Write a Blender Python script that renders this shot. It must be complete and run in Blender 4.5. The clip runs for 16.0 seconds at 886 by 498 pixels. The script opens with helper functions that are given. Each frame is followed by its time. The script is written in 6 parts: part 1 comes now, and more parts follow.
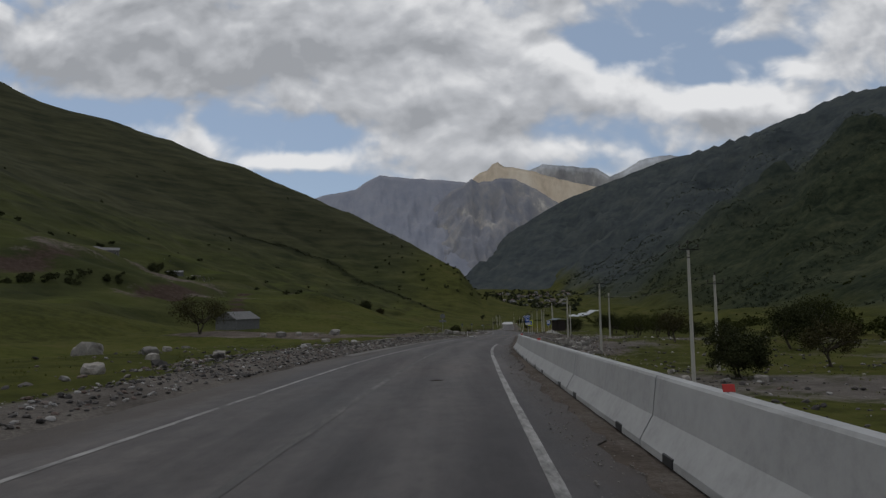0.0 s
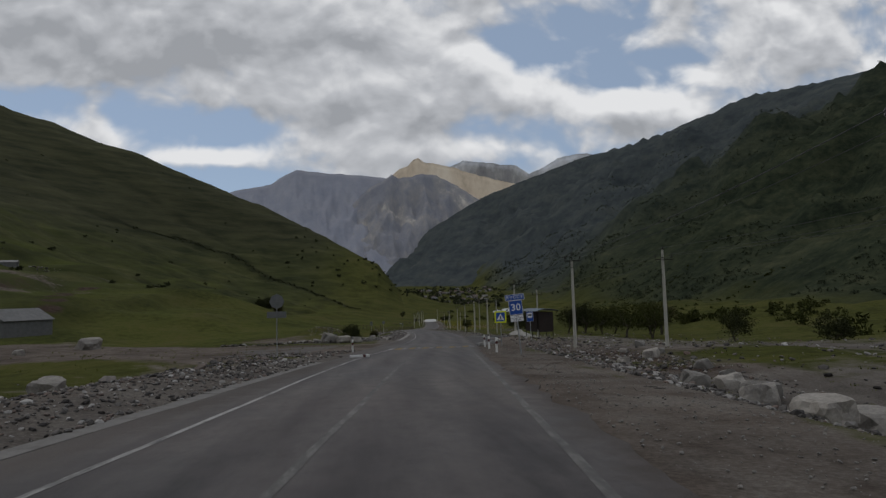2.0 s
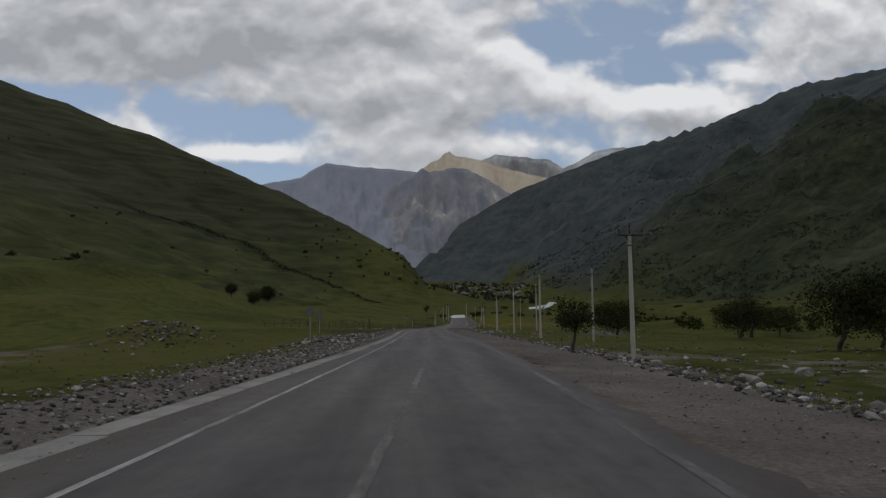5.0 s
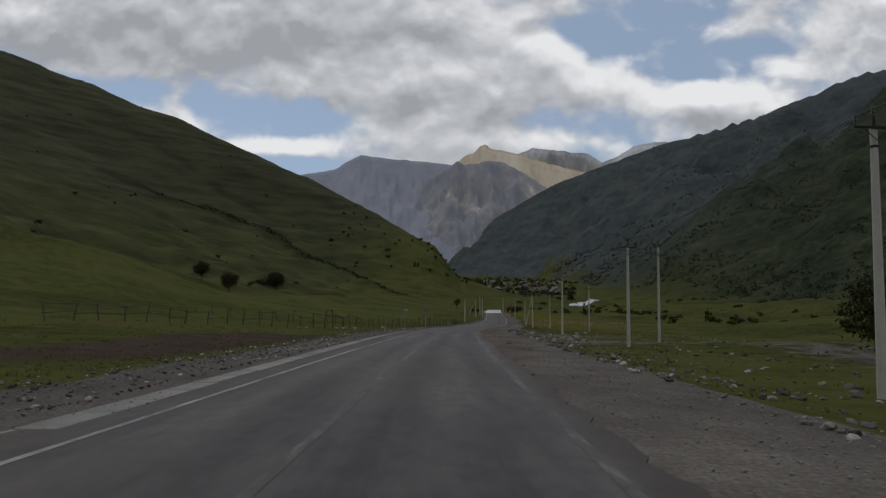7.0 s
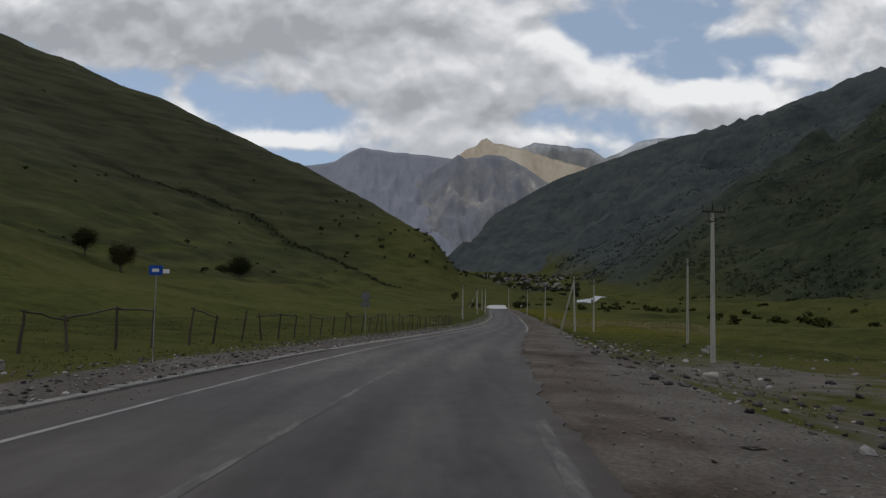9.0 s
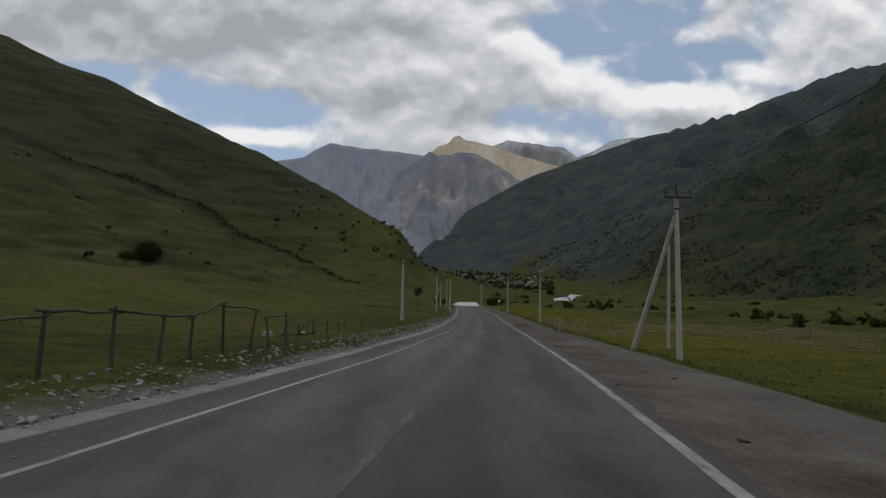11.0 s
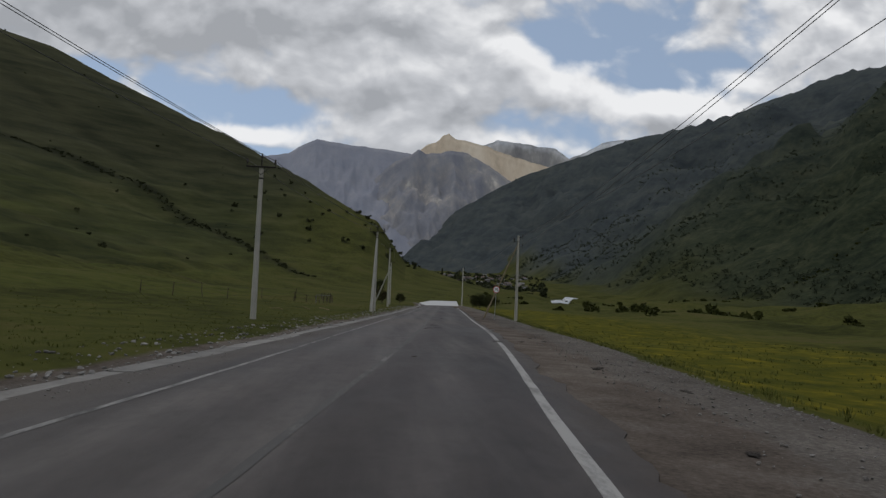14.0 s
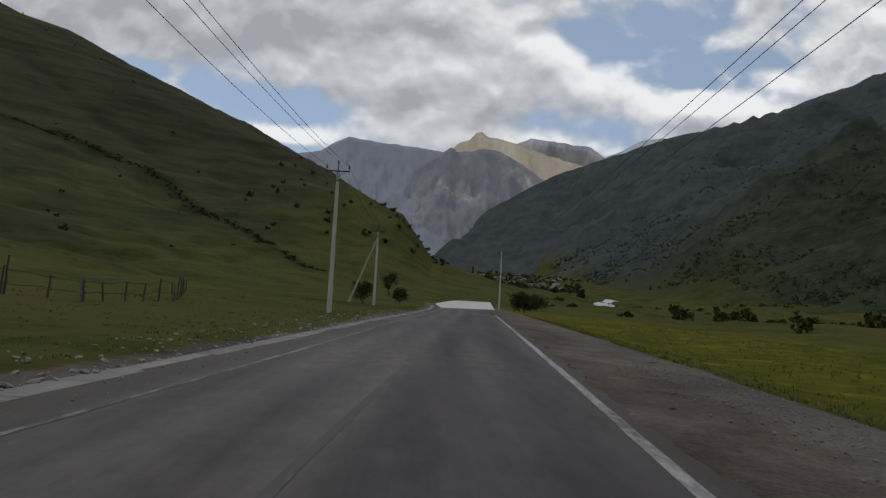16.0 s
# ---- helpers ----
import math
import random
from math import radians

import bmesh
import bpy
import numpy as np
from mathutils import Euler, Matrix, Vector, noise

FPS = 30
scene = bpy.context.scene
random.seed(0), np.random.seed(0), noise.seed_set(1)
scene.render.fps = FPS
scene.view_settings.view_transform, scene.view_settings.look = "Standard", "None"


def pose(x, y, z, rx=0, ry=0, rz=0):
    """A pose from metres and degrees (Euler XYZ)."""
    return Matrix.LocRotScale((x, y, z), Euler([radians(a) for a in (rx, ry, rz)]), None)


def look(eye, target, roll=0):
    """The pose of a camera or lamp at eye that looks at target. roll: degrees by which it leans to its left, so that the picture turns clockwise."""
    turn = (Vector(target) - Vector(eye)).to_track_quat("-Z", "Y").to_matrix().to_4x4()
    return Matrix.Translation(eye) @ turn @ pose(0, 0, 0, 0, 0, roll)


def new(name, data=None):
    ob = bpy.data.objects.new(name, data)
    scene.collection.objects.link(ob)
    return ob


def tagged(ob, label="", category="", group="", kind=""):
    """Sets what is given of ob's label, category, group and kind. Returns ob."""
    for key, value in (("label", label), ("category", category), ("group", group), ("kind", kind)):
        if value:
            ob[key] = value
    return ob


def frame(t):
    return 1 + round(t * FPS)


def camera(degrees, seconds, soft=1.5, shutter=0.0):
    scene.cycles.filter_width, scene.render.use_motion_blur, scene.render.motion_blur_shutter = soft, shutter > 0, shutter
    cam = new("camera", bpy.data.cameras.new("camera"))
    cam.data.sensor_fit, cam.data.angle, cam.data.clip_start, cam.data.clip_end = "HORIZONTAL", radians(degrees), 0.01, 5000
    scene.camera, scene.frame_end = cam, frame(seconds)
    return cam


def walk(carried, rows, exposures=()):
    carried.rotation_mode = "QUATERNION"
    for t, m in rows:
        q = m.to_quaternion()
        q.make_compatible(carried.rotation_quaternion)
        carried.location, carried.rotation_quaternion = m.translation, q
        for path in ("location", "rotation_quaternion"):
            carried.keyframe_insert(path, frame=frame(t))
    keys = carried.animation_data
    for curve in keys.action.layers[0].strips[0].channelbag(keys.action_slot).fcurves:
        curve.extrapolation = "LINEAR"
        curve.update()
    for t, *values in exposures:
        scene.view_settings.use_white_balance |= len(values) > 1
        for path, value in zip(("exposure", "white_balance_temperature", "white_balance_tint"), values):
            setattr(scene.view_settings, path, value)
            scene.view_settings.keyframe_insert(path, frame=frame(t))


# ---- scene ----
cam = camera(69.45, 16.0, soft=1.35)
PATH = [  # seconds, x, y, z, yaw, pitch, roll
    (0.0, 0.00, 0.00, 0.00, 0.00, 4.63, 0.87),
    (0.5, 0.74, 16.41, -0.54, -0.14, 4.47, 1.03),
    (1.0, 1.71, 32.62, -1.14, -2.19, 4.36, 1.21),
    (1.5, 3.19, 48.67, -1.79, -5.41, 4.29, 1.42),
    (2.0, 4.86, 64.76, -2.48, -7.06, 4.29, 1.61),
    (2.5, 6.52, 80.64, -3.19, -8.13, 4.30, 1.76),
    (3.0, 8.37, 94.51, -3.88, -9.01, 4.36, 1.78),
    (3.5, 9.72, 107.52, -4.58, -9.05, 4.41, 1.72),
    (4.0, 11.72, 122.25, -5.16, -6.90, 4.43, 1.53),
    (4.5, 13.66, 137.71, -5.77, -4.80, 4.27, 1.21),
    (5.0, 15.42, 153.46, -6.42, -4.37, 4.07, 0.77),
    (5.5, 16.99, 169.34, -7.06, -3.39, 3.84, 0.40),
    (6.0, 18.35, 185.22, -7.73, -2.64, 3.68, 0.08),
    (6.5, 19.51, 201.07, -8.40, -1.97, 3.63, -0.19),
    (7.0, 20.50, 216.88, -9.07, -1.39, 3.65, -0.42),
    (7.5, 21.37, 232.58, -9.74, -1.03, 3.66, -0.61),
    (8.0, 22.24, 248.14, -10.38, -1.21, 3.56, -0.75),
    (8.5, 23.24, 263.42, -11.05, -1.32, 3.38, -0.95),
    (9.0, 24.37, 278.52, -11.73, -1.45, 3.27, -1.16),
    (9.5, 25.79, 293.56, -12.44, -3.71, 3.22, -1.29),
    (10.0, 27.65, 308.68, -13.16, -5.32, 3.22, -1.35),
    (10.5, 29.74, 324.09, -13.89, -5.28, 3.23, -1.38),
    (11.0, 31.84, 340.01, -14.63, -3.98, 3.26, -1.37),
    (11.5, 34.13, 356.47, -15.36, -4.54, 3.33, -1.36),
    (12.0, 36.77, 373.14, -16.04, -4.77, 3.36, -1.43),
    (12.5, 39.29, 389.16, -16.68, -4.92, 3.36, -1.61),
    (13.0, 41.91, 405.28, -17.29, -5.09, 3.37, -1.85),
    (13.5, 44.26, 420.81, -17.78, -5.22, 3.41, -2.13),
    (14.0, 46.18, 435.56, -18.14, -5.06, 3.49, -2.31),
    (14.5, 47.89, 449.98, -18.42, -4.93, 3.54, -2.49),
    (15.0, 49.39, 464.73, -18.69, -4.15, 3.45, -2.79),
    (15.5, 50.65, 478.82, -18.92, -3.20, 3.39, -3.07),
    (16.0, 51.90, 493.32, -19.29, -2.30, 3.37, -3.18),
]
walk(cam, [(t, pose(x, y, z, 90 + p, r, w)) for t, x, y, z, w, p, r in PATH],
     [(0.0, -0.57), (4.0, -0.57), (7.5, -0.50), (9.0, -0.44), (16.0, -0.42)])
SKY_STRENGTH, SUN_POWER = 0.11, 0.7
# bearing, height, breadth, rise, strength of the gaps in the cloud cover and of its thick masses
CLOUD_RELIEF = 3.3
CLOUD_GAPS = [(0.20, 0.428, 0.07, 0.018, -0.20), (0.29, 0.402, 0.09, 0.026, -0.26), (0.40, 0.358, 0.07, 0.024, -0.22), (0.37, 0.460, 0.05, 0.025, -0.20), (0.52, 0.395, 0.08, 0.018, -0.14),
              (-0.27, 0.286, 0.10, 0.022, -0.24), (-0.21, 0.255, 0.06, 0.022, -0.22), (-0.19, 0.190, 0.05, 0.022, -0.26), (-0.57, 0.312, 0.08, 0.016, -0.24), (-0.69, 0.375, 0.04, 0.03, -0.16)]
CLOUD_MASSES = [(-0.30, 0.40, 0.34, 0.06, 0.20), (0.05, 0.33, 0.17, 0.055, 0.20), (0.45, 0.31, 0.18, 0.030, 0.20), (0.18, 0.39, 0.06, 0.035, 0.16),
                (0.70, 0.46, 0.16, 0.05, 0.18), (-0.27, 0.224, 0.09, 0.014, 0.20), (-0.06, 0.45, 0.30, 0.05, 0.16), (0.0, 0.9, 2.0, 0.3, 0.10), (0.1, 0.24, 0.3, 0.02, 0.10)]
CLOUD_BRIGHT = [(0.22, 0.395, 0.06, 0.04, 0.20), (0.13, 0.40, 0.10, 0.03, 0.12), (0.34, 0.29, 0.10, 0.03, 0.26), (0.55, 0.335, 0.12, 0.022, 0.34), (-0.25, 0.222, 0.10, 0.020, 0.12), (-0.10, 0.32, 0.05, 0.014, 0.22),
                (-0.12, 0.262, 0.05, 0.02, 0.16), (-0.42, 0.44, 0.42, 0.09, -0.42), (0.06, 0.30, 0.10, 0.03, -0.18), (0.70, 0.43, 0.12, 0.04, 0.16), (-0.5, 0.33, 0.08, 0.012, 0.2)]

# ---- sky, sun and exposure ----
world = bpy.data.worlds.new("sky")
scene.world = world
world.use_nodes = True
wn, wl = world.node_tree.nodes, world.node_tree.links
wn.clear()


def wmath(op, a, b=None, c=None, clamp=False):
    n = wn.new("ShaderNodeMath")
    n.operation, n.use_clamp = op, clamp
    for i, v in enumerate((a, b, c)):
        if v is None:
            continue
        if isinstance(v, (int, float)):
            n.inputs[i].default_value = v
        else:
            wl.new(v, n.inputs[i])
    return n.outputs[0]


SUN_EL, SUN_ROT = radians(52), radians(-35)
sky = wn.new("ShaderNodeTexSky")
sky.sky_type, sky.sun_disc = "NISHITA", False
sky.sun_elevation, sky.sun_rotation = SUN_EL, SUN_ROT
sky.altitude, sky.air_density, sky.dust_density, sky.ozone_density = 1500, 1.0, 0.6, 1.0
coord = wn.new("ShaderNodeTexCoord")
sep = wn.new("ShaderNodeSeparateXYZ")
wl.new(coord.outputs["Generated"], sep.inputs[0])
up = wmath("MAXIMUM", sep.outputs[2], 0.02)
ahead = wmath("MAXIMUM", wmath("ABSOLUTE", sep.outputs[1]), 0.05)
u_dir = wmath("DIVIDE", sep.outputs[0], ahead)
v_dir = wmath("DIVIDE", sep.outputs[2], ahead)
def lump(v_at, u0, v0, su, sv, strength):
    """One soft mass of the cloud cover, or a gap in it, at a bearing (u) and a height (v)."""
    a = wmath("DIVIDE", wmath("SUBTRACT", u_dir, u0), su)
    b = wmath("DIVIDE", wmath("SUBTRACT", v_at, v0), sv)
    q = wmath("ADD", wmath("MULTIPLY", a, a), wmath("MULTIPLY", b, b))
    return wmath("MULTIPLY", wmath("POWER", 2.718, wmath("MULTIPLY", q, -1.0)), strength)


def added(parts):
    out = parts[0]
    for p in parts[1:]:
        out = wmath("ADD", out, p)
    return out


def thickness(rise):
    """How thick the cloud is, read a little higher up in the sky."""
    v = wmath("ADD", v_dir, rise)
    flat = wn.new("ShaderNodeCombineXYZ")
    wl.new(u_dir, flat.inputs[0])
    wl.new(wmath("MULTIPLY", v, 1.35), flat.inputs[1])
    wl.new(wmath("MULTIPLY", sep.outputs[1], 0.2), flat.inputs[2])
    out = []
    for scale, detail, rough, shift, gain in ((3.0, 4, 0.45, (1.3, 0.4, 0), 0.42), (7.5, 10, 0.53, (4.1, 2.2, 0), 0.50)):
        m = wn.new("ShaderNodeMapping")
        m.inputs["Location"].default_value = shift
        wl.new(flat.outputs[0], m.inputs[0])
        n = wn.new("ShaderNodeTexNoise")
        n.inputs["Scale"].default_value, n.inputs["Detail"].default_value = scale, detail
        n.inputs["Roughness"].default_value, n.inputs["Distortion"].default_value = rough, 0.35
        wl.new(m.outputs[0], n.inputs["Vector"])
        out.append(wmath("MULTIPLY", n.outputs["Fac"], gain))
    # rounded heads of the heaped clouds
    m = wn.new("ShaderNodeVectorMath")
    m.operation = "ADD"
    wl.new(flat.outputs[0], m.inputs[0])
    warp = wn.new("ShaderNodeTexNoise")
    warp.inputs["Scale"].default_value, warp.inputs["Detail"].default_value = 9.0, 3
    wl.new(flat.outputs[0], warp.inputs["Vector"])
    w = wn.new("ShaderNodeVectorMath")
    w.operation = "SCALE"
    w.inputs["Scale"].default_value = 0.11
    wl.new(warp.outputs["Color"], w.inputs[0])
    wl.new(w.outputs[0], m.inputs[1])
    head = wn.new("ShaderNodeTexVoronoi")
    head.feature = "SMOOTH_F1"
    head.inputs["Scale"].default_value, head.inputs["Smoothness"].default_value = 9.0, 0.6
    head.inputs["Detail"].default_value, head.inputs["Roughness"].default_value, head.inputs["Lacunarity"].default_value = 2.0, 0.45, 2.2
    wl.new(m.outputs[0], head.inputs["Vector"])
    out.append(wmath("MULTIPLY", head.outputs["Distance"], -0.24))
    out.append(0.38)
    return added(out + [lump(v, *g) for g in CLOUD_MASSES + CLOUD_GAPS])


here, above = thickness(0.0), thickness(0.028)
cover_ramp = wn.new("ShaderNodeMapRange")
cover_ramp.interpolation_type = "SMOOTHSTEP"
cover_ramp.inputs[1].default_value, cover_ramp.inputs[2].default_value = 0.54, 0.71
wl.new(here, cover_ramp.inputs[0])
# bright tops where the cloud thins upwards, grey bellies where it is thick
tone = added([wmath("MULTIPLY", wmath("SUBTRACT", here, above), CLOUD_RELIEF), wmath("MULTIPLY", here, -0.42), added([lump(v_dir, *g) for g in CLOUD_BRIGHT])])
tone = wmath("MULTIPLY_ADD", tone, 0.78, 0.80)
tone_ramp = wn.new("ShaderNodeValToRGB")
els = tone_ramp.color_ramp.elements
els[0].position, els[0].color = 0.12, (4.3, 4.5, 4.85, 1)
els[1].position, els[1].color = 0.95, (10.2, 10.3, 10.5, 1)
mid = els.new(0.5)
mid.color = (6.4, 6.6, 7.0, 1)
wl.new(tone, tone_ramp.inputs[0])
mixer = wn.new("ShaderNodeMix")
mixer.data_type = "RGBA"
wl.new(cover_ramp.outputs[0], mixer.inputs["Factor"])
blue = wn.new("ShaderNodeMix")
blue.data_type = "RGBA"
blue.inputs["Factor"].default_value = 0.6
blue.inputs["B"].default_value = (4.5, 5.6, 7.2, 1)
wl.new(sky.outputs[0], blue.inputs["A"])
wl.new(blue.outputs["Result"], mixer.inputs["A"])
wl.new(tone_ramp.outputs[0], mixer.inputs["B"])
bg = wn.new("ShaderNodeBackground")
bg.inputs[1].default_value = SKY_STRENGTH
wl.new(mixer.outputs["Result"], bg.inputs[0])
wout = wn.new("ShaderNodeOutputWorld")
wl.new(bg.outputs[0], wout.inputs[0])

sun_data = bpy.data.lights.new("sun", "SUN")
sun_data.energy, sun_data.angle, sun_data.color = SUN_POWER, radians(12), (1.0, 0.95, 0.87)
sun = new("sun", sun_data)
sun.matrix_world = look((0, 0, 60), (-math.sin(SUN_ROT) * math.cos(SUN_EL) * 10, -math.cos(SUN_ROT) * math.cos(SUN_EL) * 10, 60 - math.sin(SUN_EL) * 10))

# ---- materials ----
def material(name, rough=0.85, metal=0.0, spec=0.3):
    m = bpy.data.materials.new(name)
    m.use_nodes = True
    b = m.node_tree.nodes["Principled BSDF"]
    b.inputs["Roughness"].default_value, b.inputs["Metallic"].default_value = rough, metal
    b.inputs["Specular IOR Level"].default_value = spec
    return m, m.node_tree.nodes, m.node_tree.links, b


def tex(nodes, links, kind, scale, detail=6, rough=0.6, stretch=(1, 1, 1), shift=(0, 0, 0), space="Object"):
    c, mp = nodes.new("ShaderNodeTexCoord"), nodes.new("ShaderNodeMapping")
    mp.inputs["Scale"].default_value, mp.inputs["Location"].default_value = stretch, shift
    links.new(c.outputs[space], mp.inputs[0])
    if kind == "voronoi":
        t = nodes.new("ShaderNodeTexVoronoi")
        t.inputs["Scale"].default_value = scale
        links.new(mp.outputs[0], t.inputs["Vector"])
        return t.outputs["Distance"]
    t = nodes.new("ShaderNodeTexNoise")
    t.inputs["Scale"].default_value, t.inputs["Detail"].default_value, t.inputs["Roughness"].default_value = scale, detail, rough
    links.new(mp.outputs[0], t.inputs["Vector"])
    return t.outputs["Fac"]


def ramp(nodes, links, fac, stops):
    r = nodes.new("ShaderNodeValToRGB")
    e = r.color_ramp.elements
    e[0].position, e[0].color = stops[0][0], (*stops[0][1], 1)
    e[1].position, e[1].color = stops[-1][0], (*stops[-1][1], 1)
    for p, c in stops[1:-1]:
        e.new(p).color = (*c, 1)
    links.new(fac, r.inputs[0])
    return r.outputs[0]


def mixed(nodes, links, fac, a, b, mode="MIX"):
    m = nodes.new("ShaderNodeMix")
    m.data_type, m.blend_type = "RGBA", mode
    for key, v in (("Factor", fac), ("A", a), ("B", b)):
        sock = [s for s in m.inputs if s.name == key and s.enabled][0]
        if isinstance(v, (int, float)):
            sock.default_value = v
        elif isinstance(v, tuple):
            sock.default_value = (*v, 1)
        else:
            links.new(v, sock)
    return [s for s in m.outputs if s.enabled][0]


def mth(nodes, links, op, a, b=0.0, clamp=False):
    n = nodes.new("ShaderNodeMath")
    n.operation, n.use_clamp = op, clamp
    for i, v in enumerate((a, b)):
        if isinstance(v, (int, float)):
            n.inputs[i].default_value = v
        else:
            links.new(v, n.inputs[i])
    return n.outputs[0]


def bumped(nodes, links, bsdf, height, strength, distance):
    b = nodes.new("ShaderNodeBump")
    b.inputs["Strength"].default_value, b.inputs["Distance"].default_value = strength, distance
    links.new(height, b.inputs["Height"])
    links.new(b.outputs[0], bsdf.inputs["Normal"])


def attribute(nodes, name):
    a = nodes.new("ShaderNodeAttribute")
    a.attribute_name = name
    return a.outputs["Fac"]


def plain(name, stops, scale, rough=0.85, metal=0.0, bump=0.3, dist=0.01, stretch=(1, 1, 1), vary=0.0, fine=None, spec=0.3):
    """A surface with coarse and fine variation, and a change of tone from object to object."""
    m, n, l, b = material(name, rough, metal, spec)
    coarse = tex(n, l, "noise", scale, 5, 0.6, stretch)
    grain = tex(n, l, "noise", fine or scale * 9, 5, 0.7, stretch)
    fac = mth(n, l, "ADD", mth(n, l, "MULTIPLY", coarse, 0.6), mth(n, l, "MULTIPLY", grain, 0.4))
    col = ramp(n, l, fac, stops)
    if vary:
        info = n.new("ShaderNodeObjectInfo")
        tone = ramp(n, l, info.outputs["Random"], [(0, (1 - vary,) * 3), (1, (1 + vary, 1 + vary * 0.9, 1 + vary * 0.8))])
        col = mixed(n, l, 1.0, col, tone, "MULTIPLY")
    l.new(col, b.inputs["Base Color"])
    if bump:
        bumped(n, l, b, grain, bump, dist)
    return m


M_CONCRETE = plain("concrete", [(0.28, (0.13, 0.122, 0.113)), (0.45, (0.22, 0.211, 0.198)), (0.7, (0.33, 0.32, 0.30))], 1.3, 0.9, bump=0.4, dist=0.006)
M_CONCRETE_OLD = plain("old_concrete", [(0.28, (0.075, 0.068, 0.062)), (0.45, (0.125, 0.117, 0.108)), (0.7, (0.19, 0.18, 0.168))], 1.3, 0.9, bump=0.5, dist=0.008)
M_STRIP = plain("weathered_strip_concrete", [(0.28, (0.085, 0.078, 0.071)), (0.45, (0.165, 0.157, 0.146)), (0.7, (0.25, 0.241, 0.226))], 1.1, 0.92, bump=0.5, dist=0.008, vary=0.18)
M_BARRIER = plain("barrier_concrete", [(0.28, (0.25, 0.25, 0.245)), (0.5, (0.345, 0.345, 0.34)), (0.72, (0.40, 0.40, 0.395))], 0.8, 0.85, bump=0.3, dist=0.005)
M_POLE = plain("pole_concrete", [(0.3, (0.34, 0.33, 0.29)), (0.7, (0.47, 0.45, 0.40))], 1.6, 0.9, bump=0.3, dist=0.005, vary=0.08)
M_IRON = plain("dark_iron", [(0.3, (0.015, 0.014, 0.013)), (0.7, (0.04, 0.035, 0.03))], 6, 0.6, 0.6, bump=0.1, dist=0.002)
M_PORCELAIN = plain("brown_insulator", [(0.3, (0.02, 0.014, 0.012)), (0.7, (0.035, 0.025, 0.02))], 8, 0.25, bump=0, spec=0.5)
M_WIRE = plain("wire", [(0.3, (0.03, 0.03, 0.032)), (0.7, (0.06, 0.06, 0.065))], 3, 0.5, 0.5, bump=0)
M_GALV = plain("galvanised_steel", [(0.3, (0.30, 0.31, 0.32)), (0.7, (0.42, 0.43, 0.44))], 5, 0.5, 0.6, bump=0.1, dist=0.002)
M_PAINT_WHITE = plain("white_paint", [(0.3, (0.60, 0.60, 0.58)), (0.7, (0.76, 0.76, 0.74))], 4, 0.6, bump=0.1, dist=0.002)
M_PAINT_BLACK = plain("black_paint", [(0.3, (0.02, 0.02, 0.022)), (0.7, (0.04, 0.04, 0.042))], 4, 0.6, bump=0.1, dist=0.002)
M_BAND = plain("dark_red_band", [(0.3, (0.050, 0.014, 0.013)), (0.7, (0.085, 0.024, 0.021))], 4, 0.6, bump=0)
M_PAINT_RED = plain("red_paint", [(0.3, (0.40, 0.03, 0.025)), (0.7, (0.52, 0.05, 0.04))], 4, 0.5, bump=0)
M_SIGN_BLUE = plain("sign_blue", [(0.3, (0.010, 0.06, 0.30)), (0.7, (0.016, 0.085, 0.37))], 3, 0.45, bump=0)
M_SIGN_WHITE = plain("sign_white", [(0.3, (0.72, 0.73, 0.74)), (0.7, (0.80, 0.80, 0.80))], 3, 0.45, bump=0)
M_SIGN_YELLOW = plain("sign_yellow", [(0.3, (0.66, 0.72, 0.01)), (0.7, (0.74, 0.80, 0.02))], 3, 0.45, bump=0)
M_SIGN_BACK = plain("sign_back", [(0.3, (0.12, 0.125, 0.125)), (0.7, (0.18, 0.185, 0.185))], 4, 0.55, 0.4, bump=0)
M_WOOD = plain("weathered_wood", [(0.3, (0.12, 0.092, 0.06)), (0.55, (0.27, 0.215, 0.14)), (0.75, (0.40, 0.33, 0.22))], 4, 0.9, bump=0.5, dist=0.006, stretch=(1, 1, 0.25), vary=0.3)
M_WOOD_DARK = plain("dark_old_wood", [(0.3, (0.045, 0.036, 0.028)), (0.7, (0.11, 0.09, 0.068))], 4, 0.9, bump=0.5, dist=0.006, vary=0.3)
M_STONE = plain("stone", [(0.30, (0.10, 0.09, 0.08)), (0.48, (0.22, 0.205, 0.185)), (0.72, (0.36, 0.34, 0.305))], 2.2, 0.9, bump=0.5, dist=0.02, vary=0.3)
M_BARK = plain("bark", [(0.3, (0.035, 0.028, 0.022)), (0.7, (0.09, 0.075, 0.058))], 6, 0.95, bump=0.6, dist=0.02, stretch=(1, 1, 0.3))


def leaf_material(name, dark, light):
    m, n, l, b = material(name, 0.85, 0.0, 0.05)
    geo = n.new("ShaderNodeNewGeometry")
    col = ramp(n, l, geo.outputs["Random Per Island"], [(0.0, dark), (0.6, tuple((a + c) / 2 for a, c in zip(dark, light))), (1.0, light)])
    wide = tex(n, l, "noise", 0.6, 3, 0.5)
    col = mixed(n, l, 0.35, col, ramp(n, l, wide, [(0.3, dark), (0.7, light)]))
    l.new(col, b.inputs["Base Color"])
    return m


